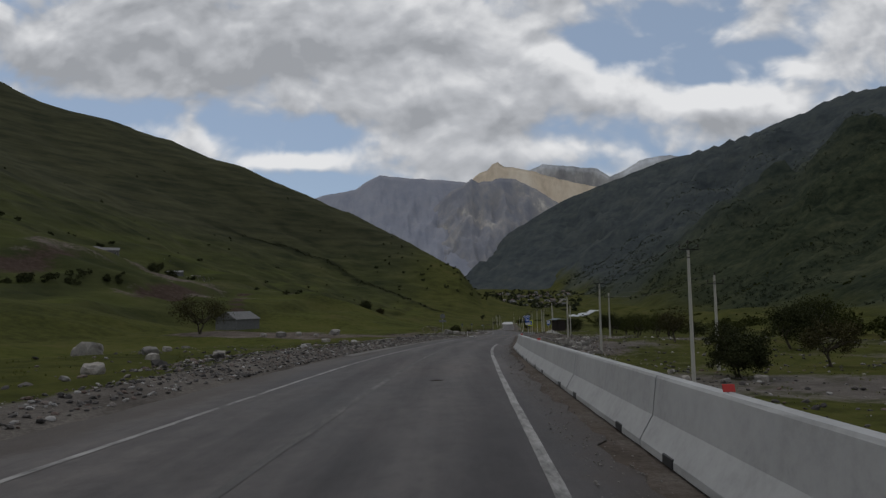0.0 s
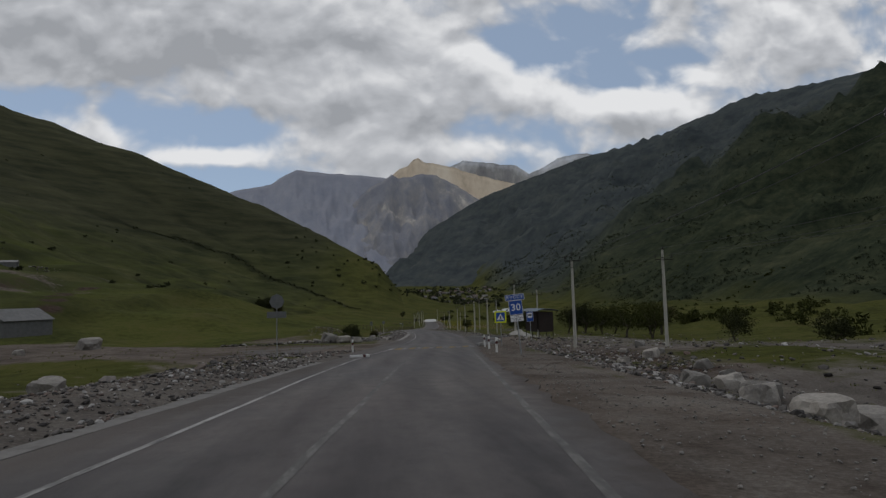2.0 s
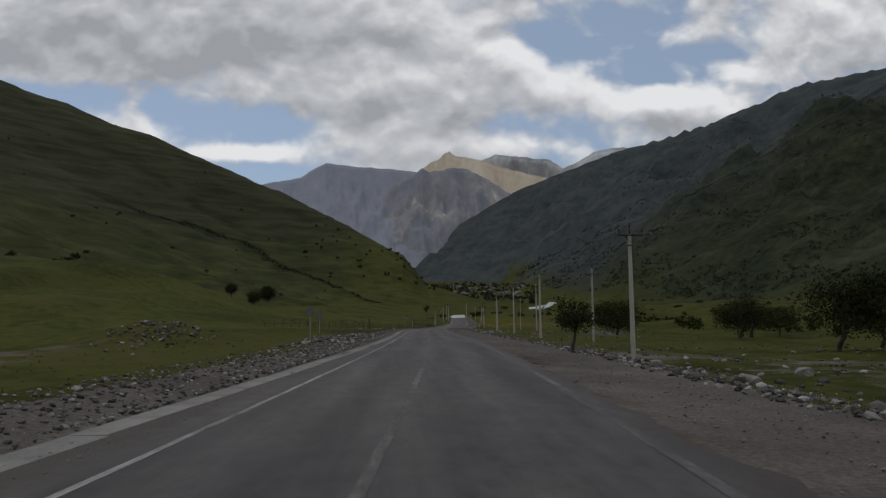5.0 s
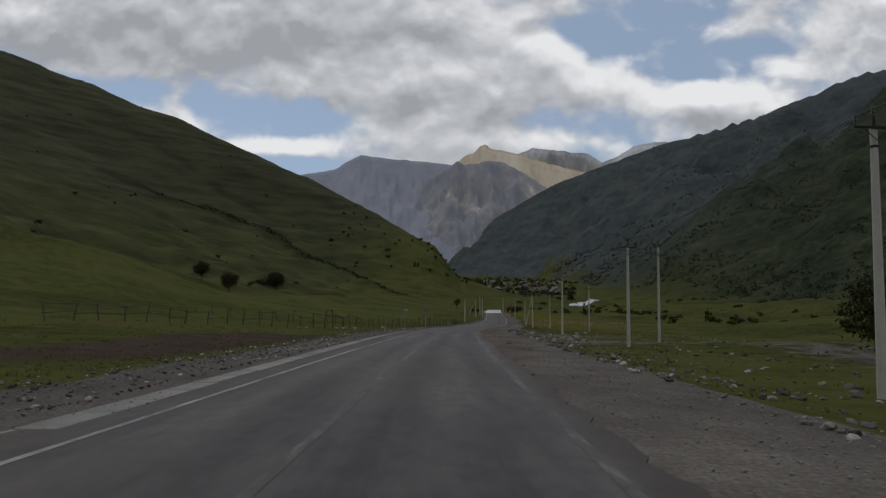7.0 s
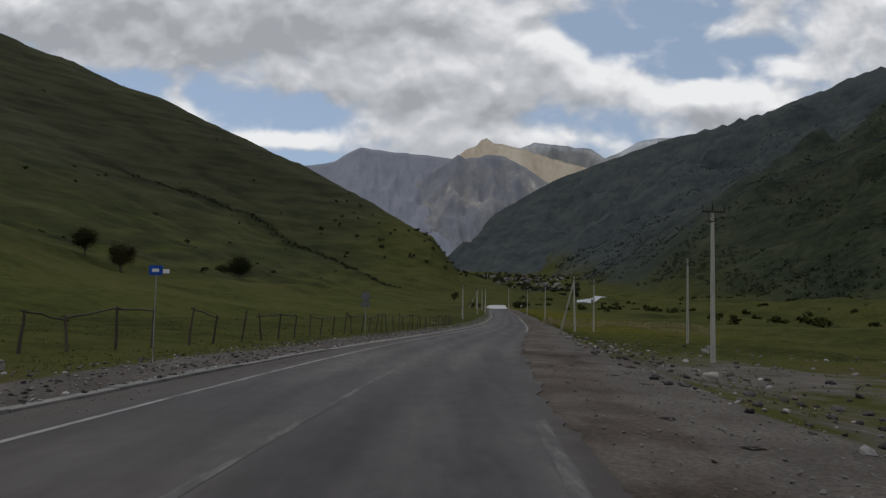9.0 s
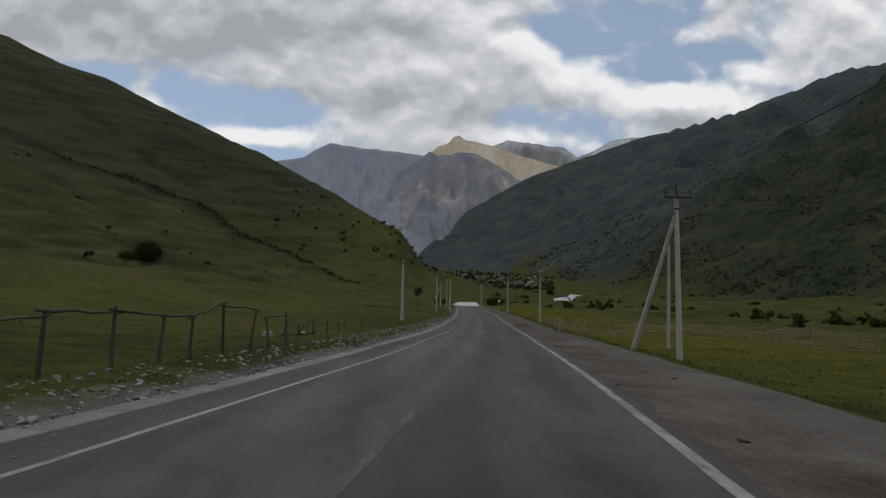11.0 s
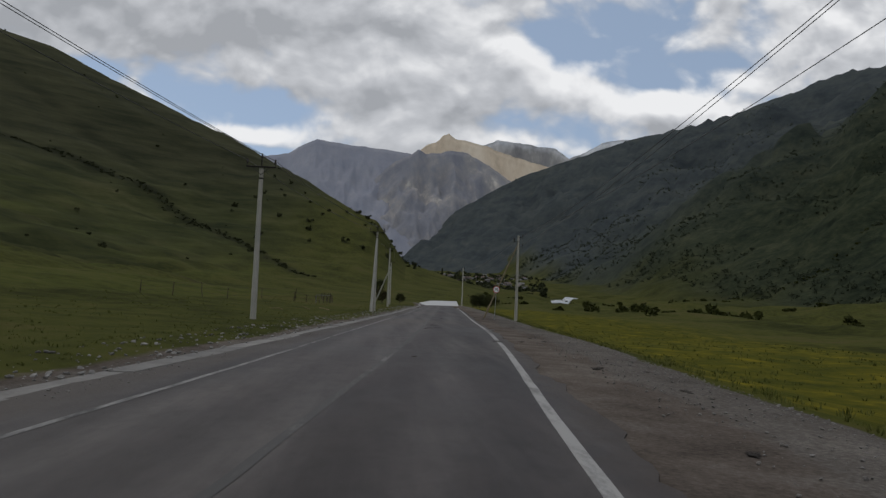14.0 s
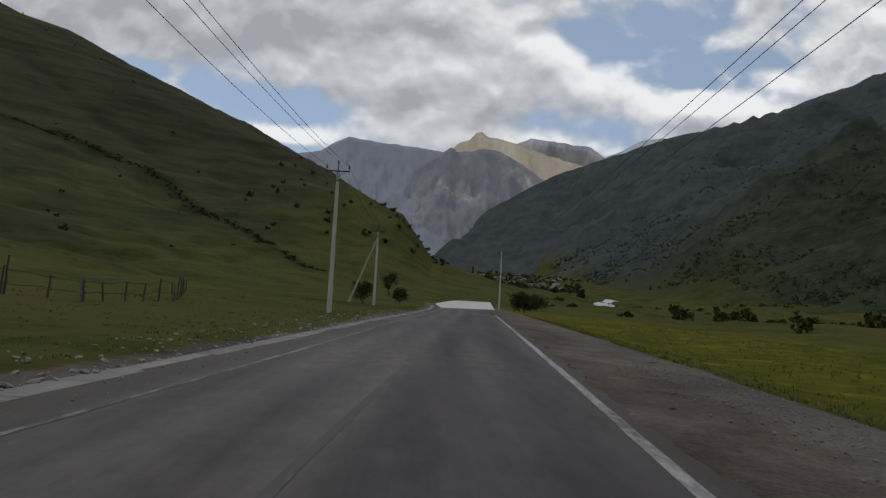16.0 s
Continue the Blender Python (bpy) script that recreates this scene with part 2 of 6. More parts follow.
M_LEAF = leaf_material("leaves", (0.024, 0.029, 0.009), (0.072, 0.078, 0.022))
M_LEAF_DARK = leaf_material("dark_leaves", (0.018, 0.022, 0.010), (0.052, 0.056, 0.022))
M_LEAF_BROWN = leaf_material("brownish_leaves", (0.028, 0.026, 0.012), (0.075, 0.066, 0.028))
M_GRASS_BLADE = leaf_material("grass_blades", (0.06, 0.075, 0.018), (0.15, 0.15, 0.045))

# ---- the lie of the land ----
PY = np.array([r[2] for r in PATH])
PX = np.array([r[1] for r in PATH])
PZ = np.array([r[3] for r in PATH])
EYE = 1.5


def smooth(a, b, v):
    t = np.clip((v - a) / (b - a), 0, 1)
    return t * t * (3 - 2 * t)


def glide(xs, ys):
    """A smooth curve through a few supports, straight past both ends."""
    xs, ys = np.array(xs, float), np.array(ys, float)
    s = np.gradient(ys, xs)

    def f(v):
        v = np.asarray(v, float)
        i = np.clip(np.searchsorted(xs, v) - 1, 0, len(xs) - 2)
        h = xs[i + 1] - xs[i]
        t = (v - xs[i]) / h
        c = np.clip(t, 0, 1)
        r = (2 * c**3 - 3 * c**2 + 1) * ys[i] + (c**3 - 2 * c**2 + c) * h * s[i] + (3 * c**2 - 2 * c**3) * ys[i + 1] + (c**3 - c**2) * h * s[i + 1]
        return r + np.where(t < 0, t * h * s[0], 0) + np.where(t > 1, (t - 1) * h * s[-1], 0)
    return f


# lateral place of the road's middle from the driver's line
left_of = glide([-60, 7, 27, 34, 46, 60, 78, 88, 104, 109, 135, 144, 160, 175, 224, 240, 263, 285, 300, 330, 356, 361, 380, 387, 400, 413, 421, 432, 444, 486, 500, 540],
                [-4.7, -4.7, -4.58, -4.4, -4.1, -4.0, -4.15, -4.4, -4.2, -3.9, -3.46, -3.42, -3.67, -3.95, -4.65, -4.8, -4.95, -5.4, -5.6, -4.8, -3.9, -3.72, -3.68, -3.72, -4.1, -4.5, -4.6, -4.5, -4.53, -4.6, -4.38, -4.4])
right_of = glide([-60, 7, 27, 36, 60, 78, 110, 135, 160, 190, 240, 262, 276, 286, 300, 330, 356, 362, 378, 384, 396, 412, 423, 431, 440, 456, 486, 500, 520, 560],
                 [0.75, 0.75, 0.76, 0.72, 1.3, 1.62, 2.0, 2.4, 2.3, 2.0, 1.2, 0.98, 0.95, 0.8, 0.8, 1.7, 2.48, 2.52, 2.4, 2.36, 2.0, 1.66, 1.44, 1.3, 1.25, 1.58, 1.85, 2.0, 2.1, 2.1])


def mid_of(y):
    return (left_of(y) + right_of(y)) / 2


line_x = glide([-120, -60, *PY[::2], 530, 560, 590, 615, 640, 680, 760, 900, 1250],
               [-4.5, -2.5, *PX[::2], 55.2, 58.0, 60.0, 59.5, 54.0, 43, 42, 60, 110])
road_level = glide([-120, -60, *PY[::2], 530, 570, 590, 660, 760, 900, 1250],
                   [2.6, 0.4, *(PZ[::2] - EYE), -21.4, -22.15, -22.4, -22.7, -26, -28, -31])


def road_x(y):
    return line_x(y) + mid_of(np.clip(y, -60, 520))


def fbm(x, y, scale, octaves=4, seed=0.0):
    out, amp, tot = np.zeros(np.broadcast(x, y).shape), 1.0, 0.0
    flat_x, flat_y = np.broadcast_to(x, out.shape).ravel(), np.broadcast_to(y, out.shape).ravel()
    vals = np.array([noise.fractal(Vector((a / scale + seed, b / scale - seed * 0.7, seed * 1.3)), 0.7, 2.1, octaves) for a, b in zip(flat_x, flat_y)])
    return vals.reshape(out.shape)


VALLEY_Y = [-2000, 477, 700, 1000, 1250, 1600, 2200, 3000, 3900, 4600]
VALLEY_Z = [40, -20, -24, -28, -31, -18, 12, 50, 80, 90]


def benches(x, y, L):
    """Grassy benches with steep banks between them, at the foot of the hill: the rise or fall against an even slope, and where they are."""
    k = (L + 26 * fbm(x, y, 150, 3, 12.4)) / 36
    f = k - np.floor(k)
    on = smooth(48, 80, L) * (1 - smooth(300, 460, L)) * smooth(120, 190, y) * (1 - smooth(760, 980, y))
    return 5.2 * (smooth(0.66, 1.0, f) - f), on * (0.75 + 0.5 * fbm(x, y, 90, 2, 4.0)), f


def land(x, y, rough=True):
    """The height of the ground: valley floor, the hill on one side, the mountain on the other."""
    x, y = np.asarray(x, float), np.asarray(y, float)
    s = x - road_x(np.clip(y, -200, 900)) - np.where(y > 900, (y - 900) * 0.03, 0)
    near = road_level(np.clip(y, -120, 600))
    far = np.interp(y, VALLEY_Y, VALLEY_Z)
    base = near + (far - near) * smooth(520, 900, y)
    base = np.where(y < -100, base + (-100 - y) * 0.05, base)
    # hill
    L = np.maximum(-s, 0)
    L = L - 44 * smooth(14, 62, L) * (1 - smooth(215, 300, y))
    g = np.interp(L, [0, 5.2, 7, 10, 18, 32, 60, 120, 200, 450, 870, 1300, 2500], [0, 0, 0.15, 0.2, 0.7, 1.2, 5.0, 18, 40, 146, 322, 480, 710])
    amp = np.interp(L, [0, 37, 146, 272, 497, 711, 833, 900, 2500], [40, 90, 128, 150, 150, 144, 120, 116, 70])
    crest_y = np.interp(L, [0, 37, 146, 272, 497, 711, 833, 900, 2000], [1230, 1252, 1350, 1416, 1383, 1339, 1268, 1157, 900])
    up = np.where(y < crest_y, np.exp(-((y - crest_y) / 260) ** 2), np.exp(-((y - crest_y) / 330) ** 2))
    up = up * (smooth(540, 800, y) + (1 - smooth(540, 800, y)) * smooth(20, 140, L))
    fall = 1 - 0.75 * smooth(0, 900, y - crest_y) * smooth(0, 300, L)
    g = g * (1 - 0.36 * np.exp(-((y - 610) / 95) ** 2) * (1 - smooth(200, 380, L)))
    left = (g + amp * up) * fall - 1.15 * smooth(8, 13, L) * (1 - smooth(30, 55, L)) * (1 - smooth(190, 235, y))
    # the side road runs level
    left = left * (1 - (1 - smooth(15, 22, np.abs(y - 120 - (4 - x) * 0.25))) * (1 - smooth(60, 75, -s)))
    left = left + 6.5 * np.exp(-((x + 58) / 24) ** 2 - ((y - 352) / 46) ** 2)
    left = left + 2.0 * np.exp(-((x + 5.0) / 5.0) ** 2 - ((y - 209) / 6.0) ** 2)
    if rough:
        step, on, _ = benches(x, y, -s)
        left = left + on * step
    # far side: meadows down to the river, then the mountain
    R = np.maximum(s, 0)
    crest_x = np.interp(y, [-1500, 1811, 2236, 2642, 3022, 3343, 3689, 3972, 4188, 4400], [2300, 2075, 1910, 1716, 1515, 1219, 715, 340, 241, 120])
    crest_z = np.interp(crest_x, [120, 241, 340, 715, 1219, 1515, 1716, 1910, 2075, 2300], [120, 209, 371, 575, 740, 785, 851, 810, 794, 780])
    floor = np.interp(R, [0, 3.4, 7, 12, 40, 120, 260, 420, 900], [0, 0, -0.1, -0.9, -1.2, -2.2, -2, 6, 20]) * (1 - 0.5 * smooth(1300, 2200, y))
    floor = floor - smooth(6.5, 16, R) * 2.3 * (1 - smooth(62, 100, y)) * (1 - smooth(60, 200, R))
    foot = np.interp(y, [-1500, 300, 1000, 2000, 3000, 3900], [520, 480, 440, 430, 320, 60])
    cx = np.maximum(crest_x - (x - s), foot + 60)
    w = (R - foot) / (cx - foot)
    rise = np.where(w < 1, np.clip(w, 0, 1) ** 0.92, np.maximum(1 - 0.7 * (w - 1), 0.2))
    right = floor + np.where(w > 0, rise * (crest_z - base - floor), 0)
    # a nearer wooded spur of the mountain
    spur_y = np.interp(R, [400, 500, 600, 700, 850, 1000, 1400, 2000], [1430, 1600, 1690, 1730, 1620, 1540, 1400, 1300])
    right = right + smooth(600, 900, y) * 40 * np.exp(-(R / 95) ** 1.5) * np.where(y < 1230, np.exp(-((y - 1230) / 260) ** 2), np.exp(-((y - 1230) / 330) ** 2))
    right = right + np.interp(R, [380, 400, 500, 600, 700, 1000, 1400, 2000], [0, 20, 60, 78, 95, 95, 50, 0]) * np.exp(-((y - spur_y) / 190) ** 2)
    # bank of tipped rubble beside the road
    left = left + (0.04 + 0.16 * (smooth(10, 25, y) * (1 - smooth(90, 98, y)) + smooth(138, 146, y) * (1 - smooth(215, 235, y)))) * smooth(4.7, 6.2, -s) * (1 - smooth(6.8, 9.5, -s))
    z = base + np.where(s < 0, left, right)
    z = z + 0.125 * smooth(5.7, 6.2, s) * (1 - smooth(17, 22, s)) * smooth(114.5, 122, y - 0.9 * (s - 3.9)) * (1 - smooth(142, 147, y))
    z = z + 0.4 * smooth(6.5, 9, s) * (1 - smooth(12, 19, s)) * smooth(114, 124, y) * (1 - smooth(143, 152, y))
    if rough:
        far_s = np.maximum(np.abs(s) - 9, 0)
        lift = fbm(x, y, 120, 5, 3.1) * np.minimum(far_s * 0.05, 9.0)
        small = fbm(x, y, 14, 4, 8.2) * np.minimum(far_s * 0.03, 0.5)
        spurs = (np.abs(fbm(x, y * 0.8, 620, 5, 5.5)) - 0.25) * np.where(s > 0, 190 * np.clip(w * 4, 0, 1) * np.clip((1 - w) * 3, 0, 1), 0)
        ribs = (np.abs(fbm(x + 0.5 * y, y * 0.55, 240, 4, 7.7)) - 0.3) * np.where(s > 0, 75 * np.clip(w * 3, 0, 1) * np.clip((1 - w) * 4, 0, 1), 0)
        crowns = fbm(x, y, 55, 3, 2.9) * np.where(s > 0, 4.5 * np.clip(w * 3, 0, 1), 0)
        z = z + lift + small - spurs - ribs + crowns
    return z


def sheet(name, xs, ys, zs, mat, attrs=()):
    """A grid of points (rows by columns) as one mesh."""
    r, c = xs.shape
    i = np.arange(r * c).reshape(r, c)
    faces = np.stack([i[:-1, :-1], i[:-1, 1:], i[1:, 1:], i[1:, :-1]], -1).reshape(-1, 4)
    me = bpy.data.meshes.new(name)
    me.from_pydata(np.stack([xs.ravel(), ys.ravel(), zs.ravel()], 1).tolist(), [], faces.tolist())
    for key, v in attrs:
        a = me.attributes.new(key, "FLOAT", "POINT")
        a.data.foreach_set("value", v.ravel().astype(np.float32))
    me.polygons.foreach_set("use_smooth", [True] * len(faces))
    me.materials.append(mat)
    return new(name, me)


# ground material: meadow, bare soil, gravel, scrub and forest on the mountain
M_GROUND, gn, gl, gb = material("ground", 1.0, 0, 0.02)
n1 = tex(gn, gl, "noise", 0.035, 6, 0.6)
n2 = tex(gn, gl, "noise", 0.5, 6, 0.7)
n3 = tex(gn, gl, "noise", 13, 5, 0.75)
n4 = tex(gn, gl, "noise", 0.008, 5, 0.6, (1, 1, 2.5))
meadow = ramp(gn, gl, mth(gn, gl, "ADD", mth(gn, gl, "MULTIPLY", n1, 0.5), mth(gn, gl, "MULTIPLY", n2, 0.5)),
              [(0.30, (0.017, 0.019, 0.008)), (0.43, (0.041, 0.045, 0.013)), (0.52, (0.064, 0.067, 0.018)), (0.60, (0.078, 0.071, 0.025)), (0.70, (0.068, 0.053, 0.029))])
n5 = tex(gn, gl, "noise", 0.022, 6, 0.65, (0.6, 0.6, 4))
n6 = tex(gn, gl, "noise", 0.11, 5, 0.7, (0.35, 0.35, 4))
hill = ramp(gn, gl, mth(gn, gl, "ADD", mth(gn, gl, "MULTIPLY", n4, 0.24), mth(gn, gl, "ADD", mth(gn, gl, "MULTIPLY", n1, 0.22), mth(gn, gl, "ADD", mth(gn, gl, "MULTIPLY", n5, 0.34), mth(gn, gl, "MULTIPLY", n6, 0.20)))),
            [(0.37, (0.016, 0.020, 0.010)), (0.45, (0.032, 0.037, 0.015)), (0.53, (0.050, 0.055, 0.021)), (0.61, (0.078, 0.074, 0.032))])
where = gn.new("ShaderNodeTexCoord")
split = gn.new("ShaderNodeSeparateXYZ")
gl.new(where.outputs["Object"], split.inputs[0])
# drier heath higher up, with haze mixed into its greyer, paler colour
heath_haze = mth(gn, gl, "MULTIPLY", mth(gn, gl, "ADD", mth(gn, gl, "ADD", split.outputs[2], -70.0), mth(gn, gl, "MULTIPLY", n1, 60.0)), 0.012, True)
hill = mixed(gn, gl, mth(gn, gl, "MULTIPLY", heath_haze, 0.75), hill, ramp(gn, gl, n5, [(0.35, (0.030, 0.032, 0.020)), (0.65, (0.064, 0.062, 0.036))]))
scrubby = ramp(gn, gl, n1, [(0.3, (0.010, 0.012, 0.007)), (0.7, (0.022, 0.024, 0.013))])
clump = tex(gn, gl, "noise", 0.05, 5, 0.75)
forest = ramp(gn, gl, mth(gn, gl, "ADD", mth(gn, gl, "MULTIPLY", n4, 0.45), mth(gn, gl, "MULTIPLY", clump, 0.55)),
              [(0.38, (0.015, 0.020, 0.013)), (0.46, (0.026, 0.033, 0.020)), (0.54, (0.040, 0.047, 0.027)), (0.66, (0.066, 0.067, 0.038))])
# bluer, paler forest colour with the distance haze painted in
haze_tone = ramp(gn, gl, mth(gn, gl, "ADD", mth(gn, gl, "MULTIPLY", n4, 0.6), mth(gn, gl, "MULTIPLY", n1, 0.4)),
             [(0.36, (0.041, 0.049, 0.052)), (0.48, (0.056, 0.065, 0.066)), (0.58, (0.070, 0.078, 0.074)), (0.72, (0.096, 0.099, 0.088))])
forest = mixed(gn, gl, attribute(gn, "haze_tone"), forest, haze_tone)
gravel = ramp(gn, gl, mth(gn, gl, "ADD", mth(gn, gl, "MULTIPLY", n2, 0.35), mth(gn, gl, "MULTIPLY", n3, 0.65)),
              [(0.30, (0.055, 0.049, 0.044)), (0.5, (0.115, 0.104, 0.093)), (0.7, (0.205, 0.188, 0.168))])
soil = ramp(gn, gl, mth(gn, gl, "ADD", mth(gn, gl, "MULTIPLY", n2, 0.55), mth(gn, gl, "MULTIPLY", n3, 0.45)), [(0.32, (0.048, 0.040, 0.034)), (0.5, (0.108, 0.092, 0.079)), (0.7, (0.190, 0.166, 0.145))])
gcol = mixed(gn, gl, attribute(gn, "hill"), meadow, hill)
bench_grass = ramp(gn, gl, mth(gn, gl, "ADD", mth(gn, gl, "MULTIPLY", n1, 0.5), mth(gn, gl, "MULTIPLY", n2, 0.5)), [(0.34, (0.038, 0.047, 0.011)), (0.5, (0.066, 0.077, 0.018)), (0.66, (0.100, 0.102, 0.028))])
gcol = mixed(gn, gl, mth(gn, gl, "MULTIPLY", attribute(gn, "bench"), 0.65), gcol, bench_grass)
flowers = ramp(gn, gl, n2, [(0.35, (0.050, 0.056, 0.010)), (0.55, (0.10, 0.092, 0.011)), (0.7, (0.21, 0.165, 0.012))])
gcol = mixed(gn, gl, attribute(gn, "bright"), gcol, flowers)
gcol = mixed(gn, gl, attribute(gn, "scrub"), gcol, scrubby)
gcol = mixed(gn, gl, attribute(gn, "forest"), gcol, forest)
patchy = mth(gn, gl, "MULTIPLY", mth(gn, gl, "SUBTRACT", mth(gn, gl, "ADD", attribute(gn, "soil"), mth(gn, gl, "MULTIPLY", n2, 0.6)), 0.62), 5.0, True)
blotch = ramp(gn, gl, tex(gn, gl, "noise", 0.22, 6, 0.7, (1, 0.6, 1)), [(0.34, (0.60, 0.57, 0.55)), (0.46, (0.93, 0.90, 0.88)), (0.66, (1.22, 1.19, 1.16))])
soil = mixed(gn, gl, 1.0, soil, blotch, "MULTIPLY")
gravel = mixed(gn, gl, 0.7, gravel, blotch, "MULTIPLY")
gcol = mixed(gn, gl, patchy, gcol, soil)
earth = ramp(gn, gl, mth(gn, gl, "ADD", mth(gn, gl, "MULTIPLY", n2, 0.5), mth(gn, gl, "MULTIPLY", n3, 0.5)), [(0.32, (0.024, 0.017, 0.013)), (0.5, (0.052, 0.036, 0.028)), (0.7, (0.098, 0.074, 0.060))])
dug = mth(gn, gl, "MULTIPLY", mth(gn, gl, "SUBTRACT", mth(gn, gl, "ADD", attribute(gn, "earth"), mth(gn, gl, "MULTIPLY", n2, 0.6)), 0.62), 4.0, True)
gcol = mixed(gn, gl, dug, gcol, earth)
stony = mth(gn, gl, "MULTIPLY", mth(gn, gl, "SUBTRACT", mth(gn, gl, "ADD", attribute(gn, "gravel"), mth(gn, gl, "MULTIPLY", n2, 0.7)), 0.72), 5.0, True)
gcol = mixed(gn, gl, stony, gcol, gravel)
gl.new(gcol, gb.inputs["Base Color"])
rel = mth(gn, gl, "ADD", mth(gn, gl, "MULTIPLY", n2, 0.10), mth(gn, gl, "MULTIPLY", n3, 0.045))
rel = mth(gn, gl, "ADD", rel, mth(gn, gl, "MULTIPLY", clump, mth(gn, gl, "ADD", mth(gn, gl, "MULTIPLY", attribute(gn, "forest"), 6.0), mth(gn, gl, "MULTIPLY", attribute(gn, "hill"), 1.2))))
bumped(gn, gl, gb, rel, 0.65, 1.0)

cols = np.concatenate([-np.geomspace(14, 2600, 122)[::-1], np.arange(-13.5, 13.6, 0.5), np.geomspace(14, 500, 62), np.arange(522, 2900, 28.0)])
rows = np.concatenate([-np.geomspace(64, 1600, 22)[::-1], np.arange(-60, 640, 2.5), np.arange(642, 1500, 8.0), np.arange(1508, 2700, 24.0), 2700 + np.geomspace(26, 1650, 34)])
gs, gy = np.meshgrid(cols, rows)
gx = road_x(np.clip(gy, -200, 900)) + np.where(gy > 900, (gy - 900) * 0.03, 0) + gs
gz = land(gx, gy)
gz = gz - 0.12 * ((gs > -4.9) & (gs < 2.9)) - 0.014 * ((gs >= 2.9) & (gs < 6)) - 0.06 * ((gs >= 2.9) & (gs < 5.6) & (gy > 111) & (gy < 148))


def shore(v, a, b, c, d):
    return smooth(a, b, v) * (1 - smooth(c, d, v))


wob = fbm(gx, gy, 9, 3, 2.2)
wide_n = fbm(gx, gy, 26, 4, 6.0)
a_gravel = np.maximum(0.36 * shore(gs + wob * 0.7, 2.4, 3.0, 6.4, 7.6), shore(gs + wob * 0.9, 4.9, 6.0, 7.2, 8.2) * smooth(140, 180, gy))
a_gravel = np.maximum(a_gravel, shore(gs + wob * 0.9, 2.9, 4.2, 7.2, 8.2) * (1 - smooth(100, 120, gy)) * 0.45)
a_gravel = np.maximum(a_gravel, 0.95 * shore(-gs + wob * 0.5, 3.2, 3.8, 5.9, 6.9) * (1 - 0.72 * smooth(335, 360, gy) * smooth(4.7, 5.2, -gs)))
a_gravel = np.maximum(a_gravel, 0.9 * shore(gs + wob * 0.7, 3.3, 4.0, 6.8, 8.2) * shore(gy, 140, 150, 230, 255))
a_leftsoil = 0.75 * shore(-gs + wob * 0.5, 3.2, 3.8, 5.1, 6.0) * smooth(335, 360, gy)
stony_right = shore(gs, 5, 8, 45, 95) * (1 - smooth(175, 250, gy)) * (0.42 + 0.40 * wide_n)
stony_left = shore(-gs, 4, 6, 16, 34) * (1 - smooth(150, 215, gy)) * (0.46 + 0.40 * wide_n) * (1 - 0.75 * smooth(6.2, 7.6, -gs + wob) * (1 - smooth(50, 75, gy)))
stony_mid = shore(gs, 6, 9, 34, 60) * shore(gy, 235, 260, 310, 345) * (0.36 + 0.5 * wide_n)
open_road = 1 - smooth(610, 660, gy)
side_mid = np.abs(gy - 117 - (4 - gx) * 0.32)
a_gravel = np.clip(open_road * np.maximum.reduce([a_gravel, stony_right, stony_left, stony_mid]), 0, 1)
a_gravel = a_gravel * (1 - 0.6 * (1 - smooth(10, 16, side_mid)) * (gs < 0))
a_soil = shore(gs + wob, 2.4, 3.2, 6, 7.5) * 0.85 + shore(-gs, 105, 130, 190, 225) * shore(gy, 210, 250, 380, 420) * (0.25 + 0.5 * wide_n)
a_soil = np.maximum(a_soil, shore(-gs, 14, 22, 40, 60) * shore(gy, 60, 90, 200, 230) * (0.25 + 0.5 * wide_n))
a_soil = np.maximum(a_soil, shore(gs, 6.5, 8, 20, 28) * shore(gy, 100, 112, 128, 140) * (0.55 + 0.4 * wide_n))
a_soil = np.maximum(a_soil, a_leftsoil) * np.where(np.abs(gs) < 10, open_road, 1)
a_soil = np.maximum(a_soil, 0.95 * (1 - smooth(9, 17, side_mid + 3 * wob)) * shore(-gs, 3, 4, 55, 75))
a_soil = np.maximum(a_soil, (0.62 + 0.4 * wide_n) * shore(-gs, 5, 6, 13, 20) * shore(gy, 45, 60, 112, 120))
a_soil = np.maximum(a_soil, 0.95 * shore(gs + wob, 5.5, 6.5, 14, 20) * shore(gy, 112, 118, 146, 154))
a_soil = np.maximum(a_soil, (0.66 + 0.4 * wide_n) * shore(gs, 6, 7, 15, 22) * shore(gy, 70, 82, 118, 130))
a_earth = np.exp(-((gx + 158 + 5 * wob) / 8) ** 2 - ((gy - 245) / 34) ** 2) + np.exp(-((gx + 117 + 5 * wob) / 7) ** 2 - ((gy - 280) / 40) ** 2)
a_earth = np.maximum(a_earth, np.exp(-((gx + 16) / 13) ** 2 - ((gy - 214 + 4 * wob) / 5) ** 2))
a_earth = np.clip(np.maximum(a_earth, 0.9 * shore(-gs + wob, 6.6, 7.6, 12, 16) * shore(gy, 226, 236, 258, 270)) * (0.9 + 0.5 * wide_n), 0, 1)
track_x = np.interp(gy, [250, 290, 323, 345, 362], [-80, -94, -101, -104, -100])
a_earth = np.maximum(a_earth, 0.95 * np.exp(-((gx - track_x) / 2.4) ** 2) * shore(gy, 246, 254, 360, 368))
a_earth = np.maximum(a_earth, (0.75 + 0.5 * wide_n) * shore(gs + wob, 8, 9.5, 14, 18) * shore(gy, 80, 88, 112, 120))
a_hill = smooth(60, 160, -gs)
_, bank_on, bank_f = benches(gx, gy, -gs)
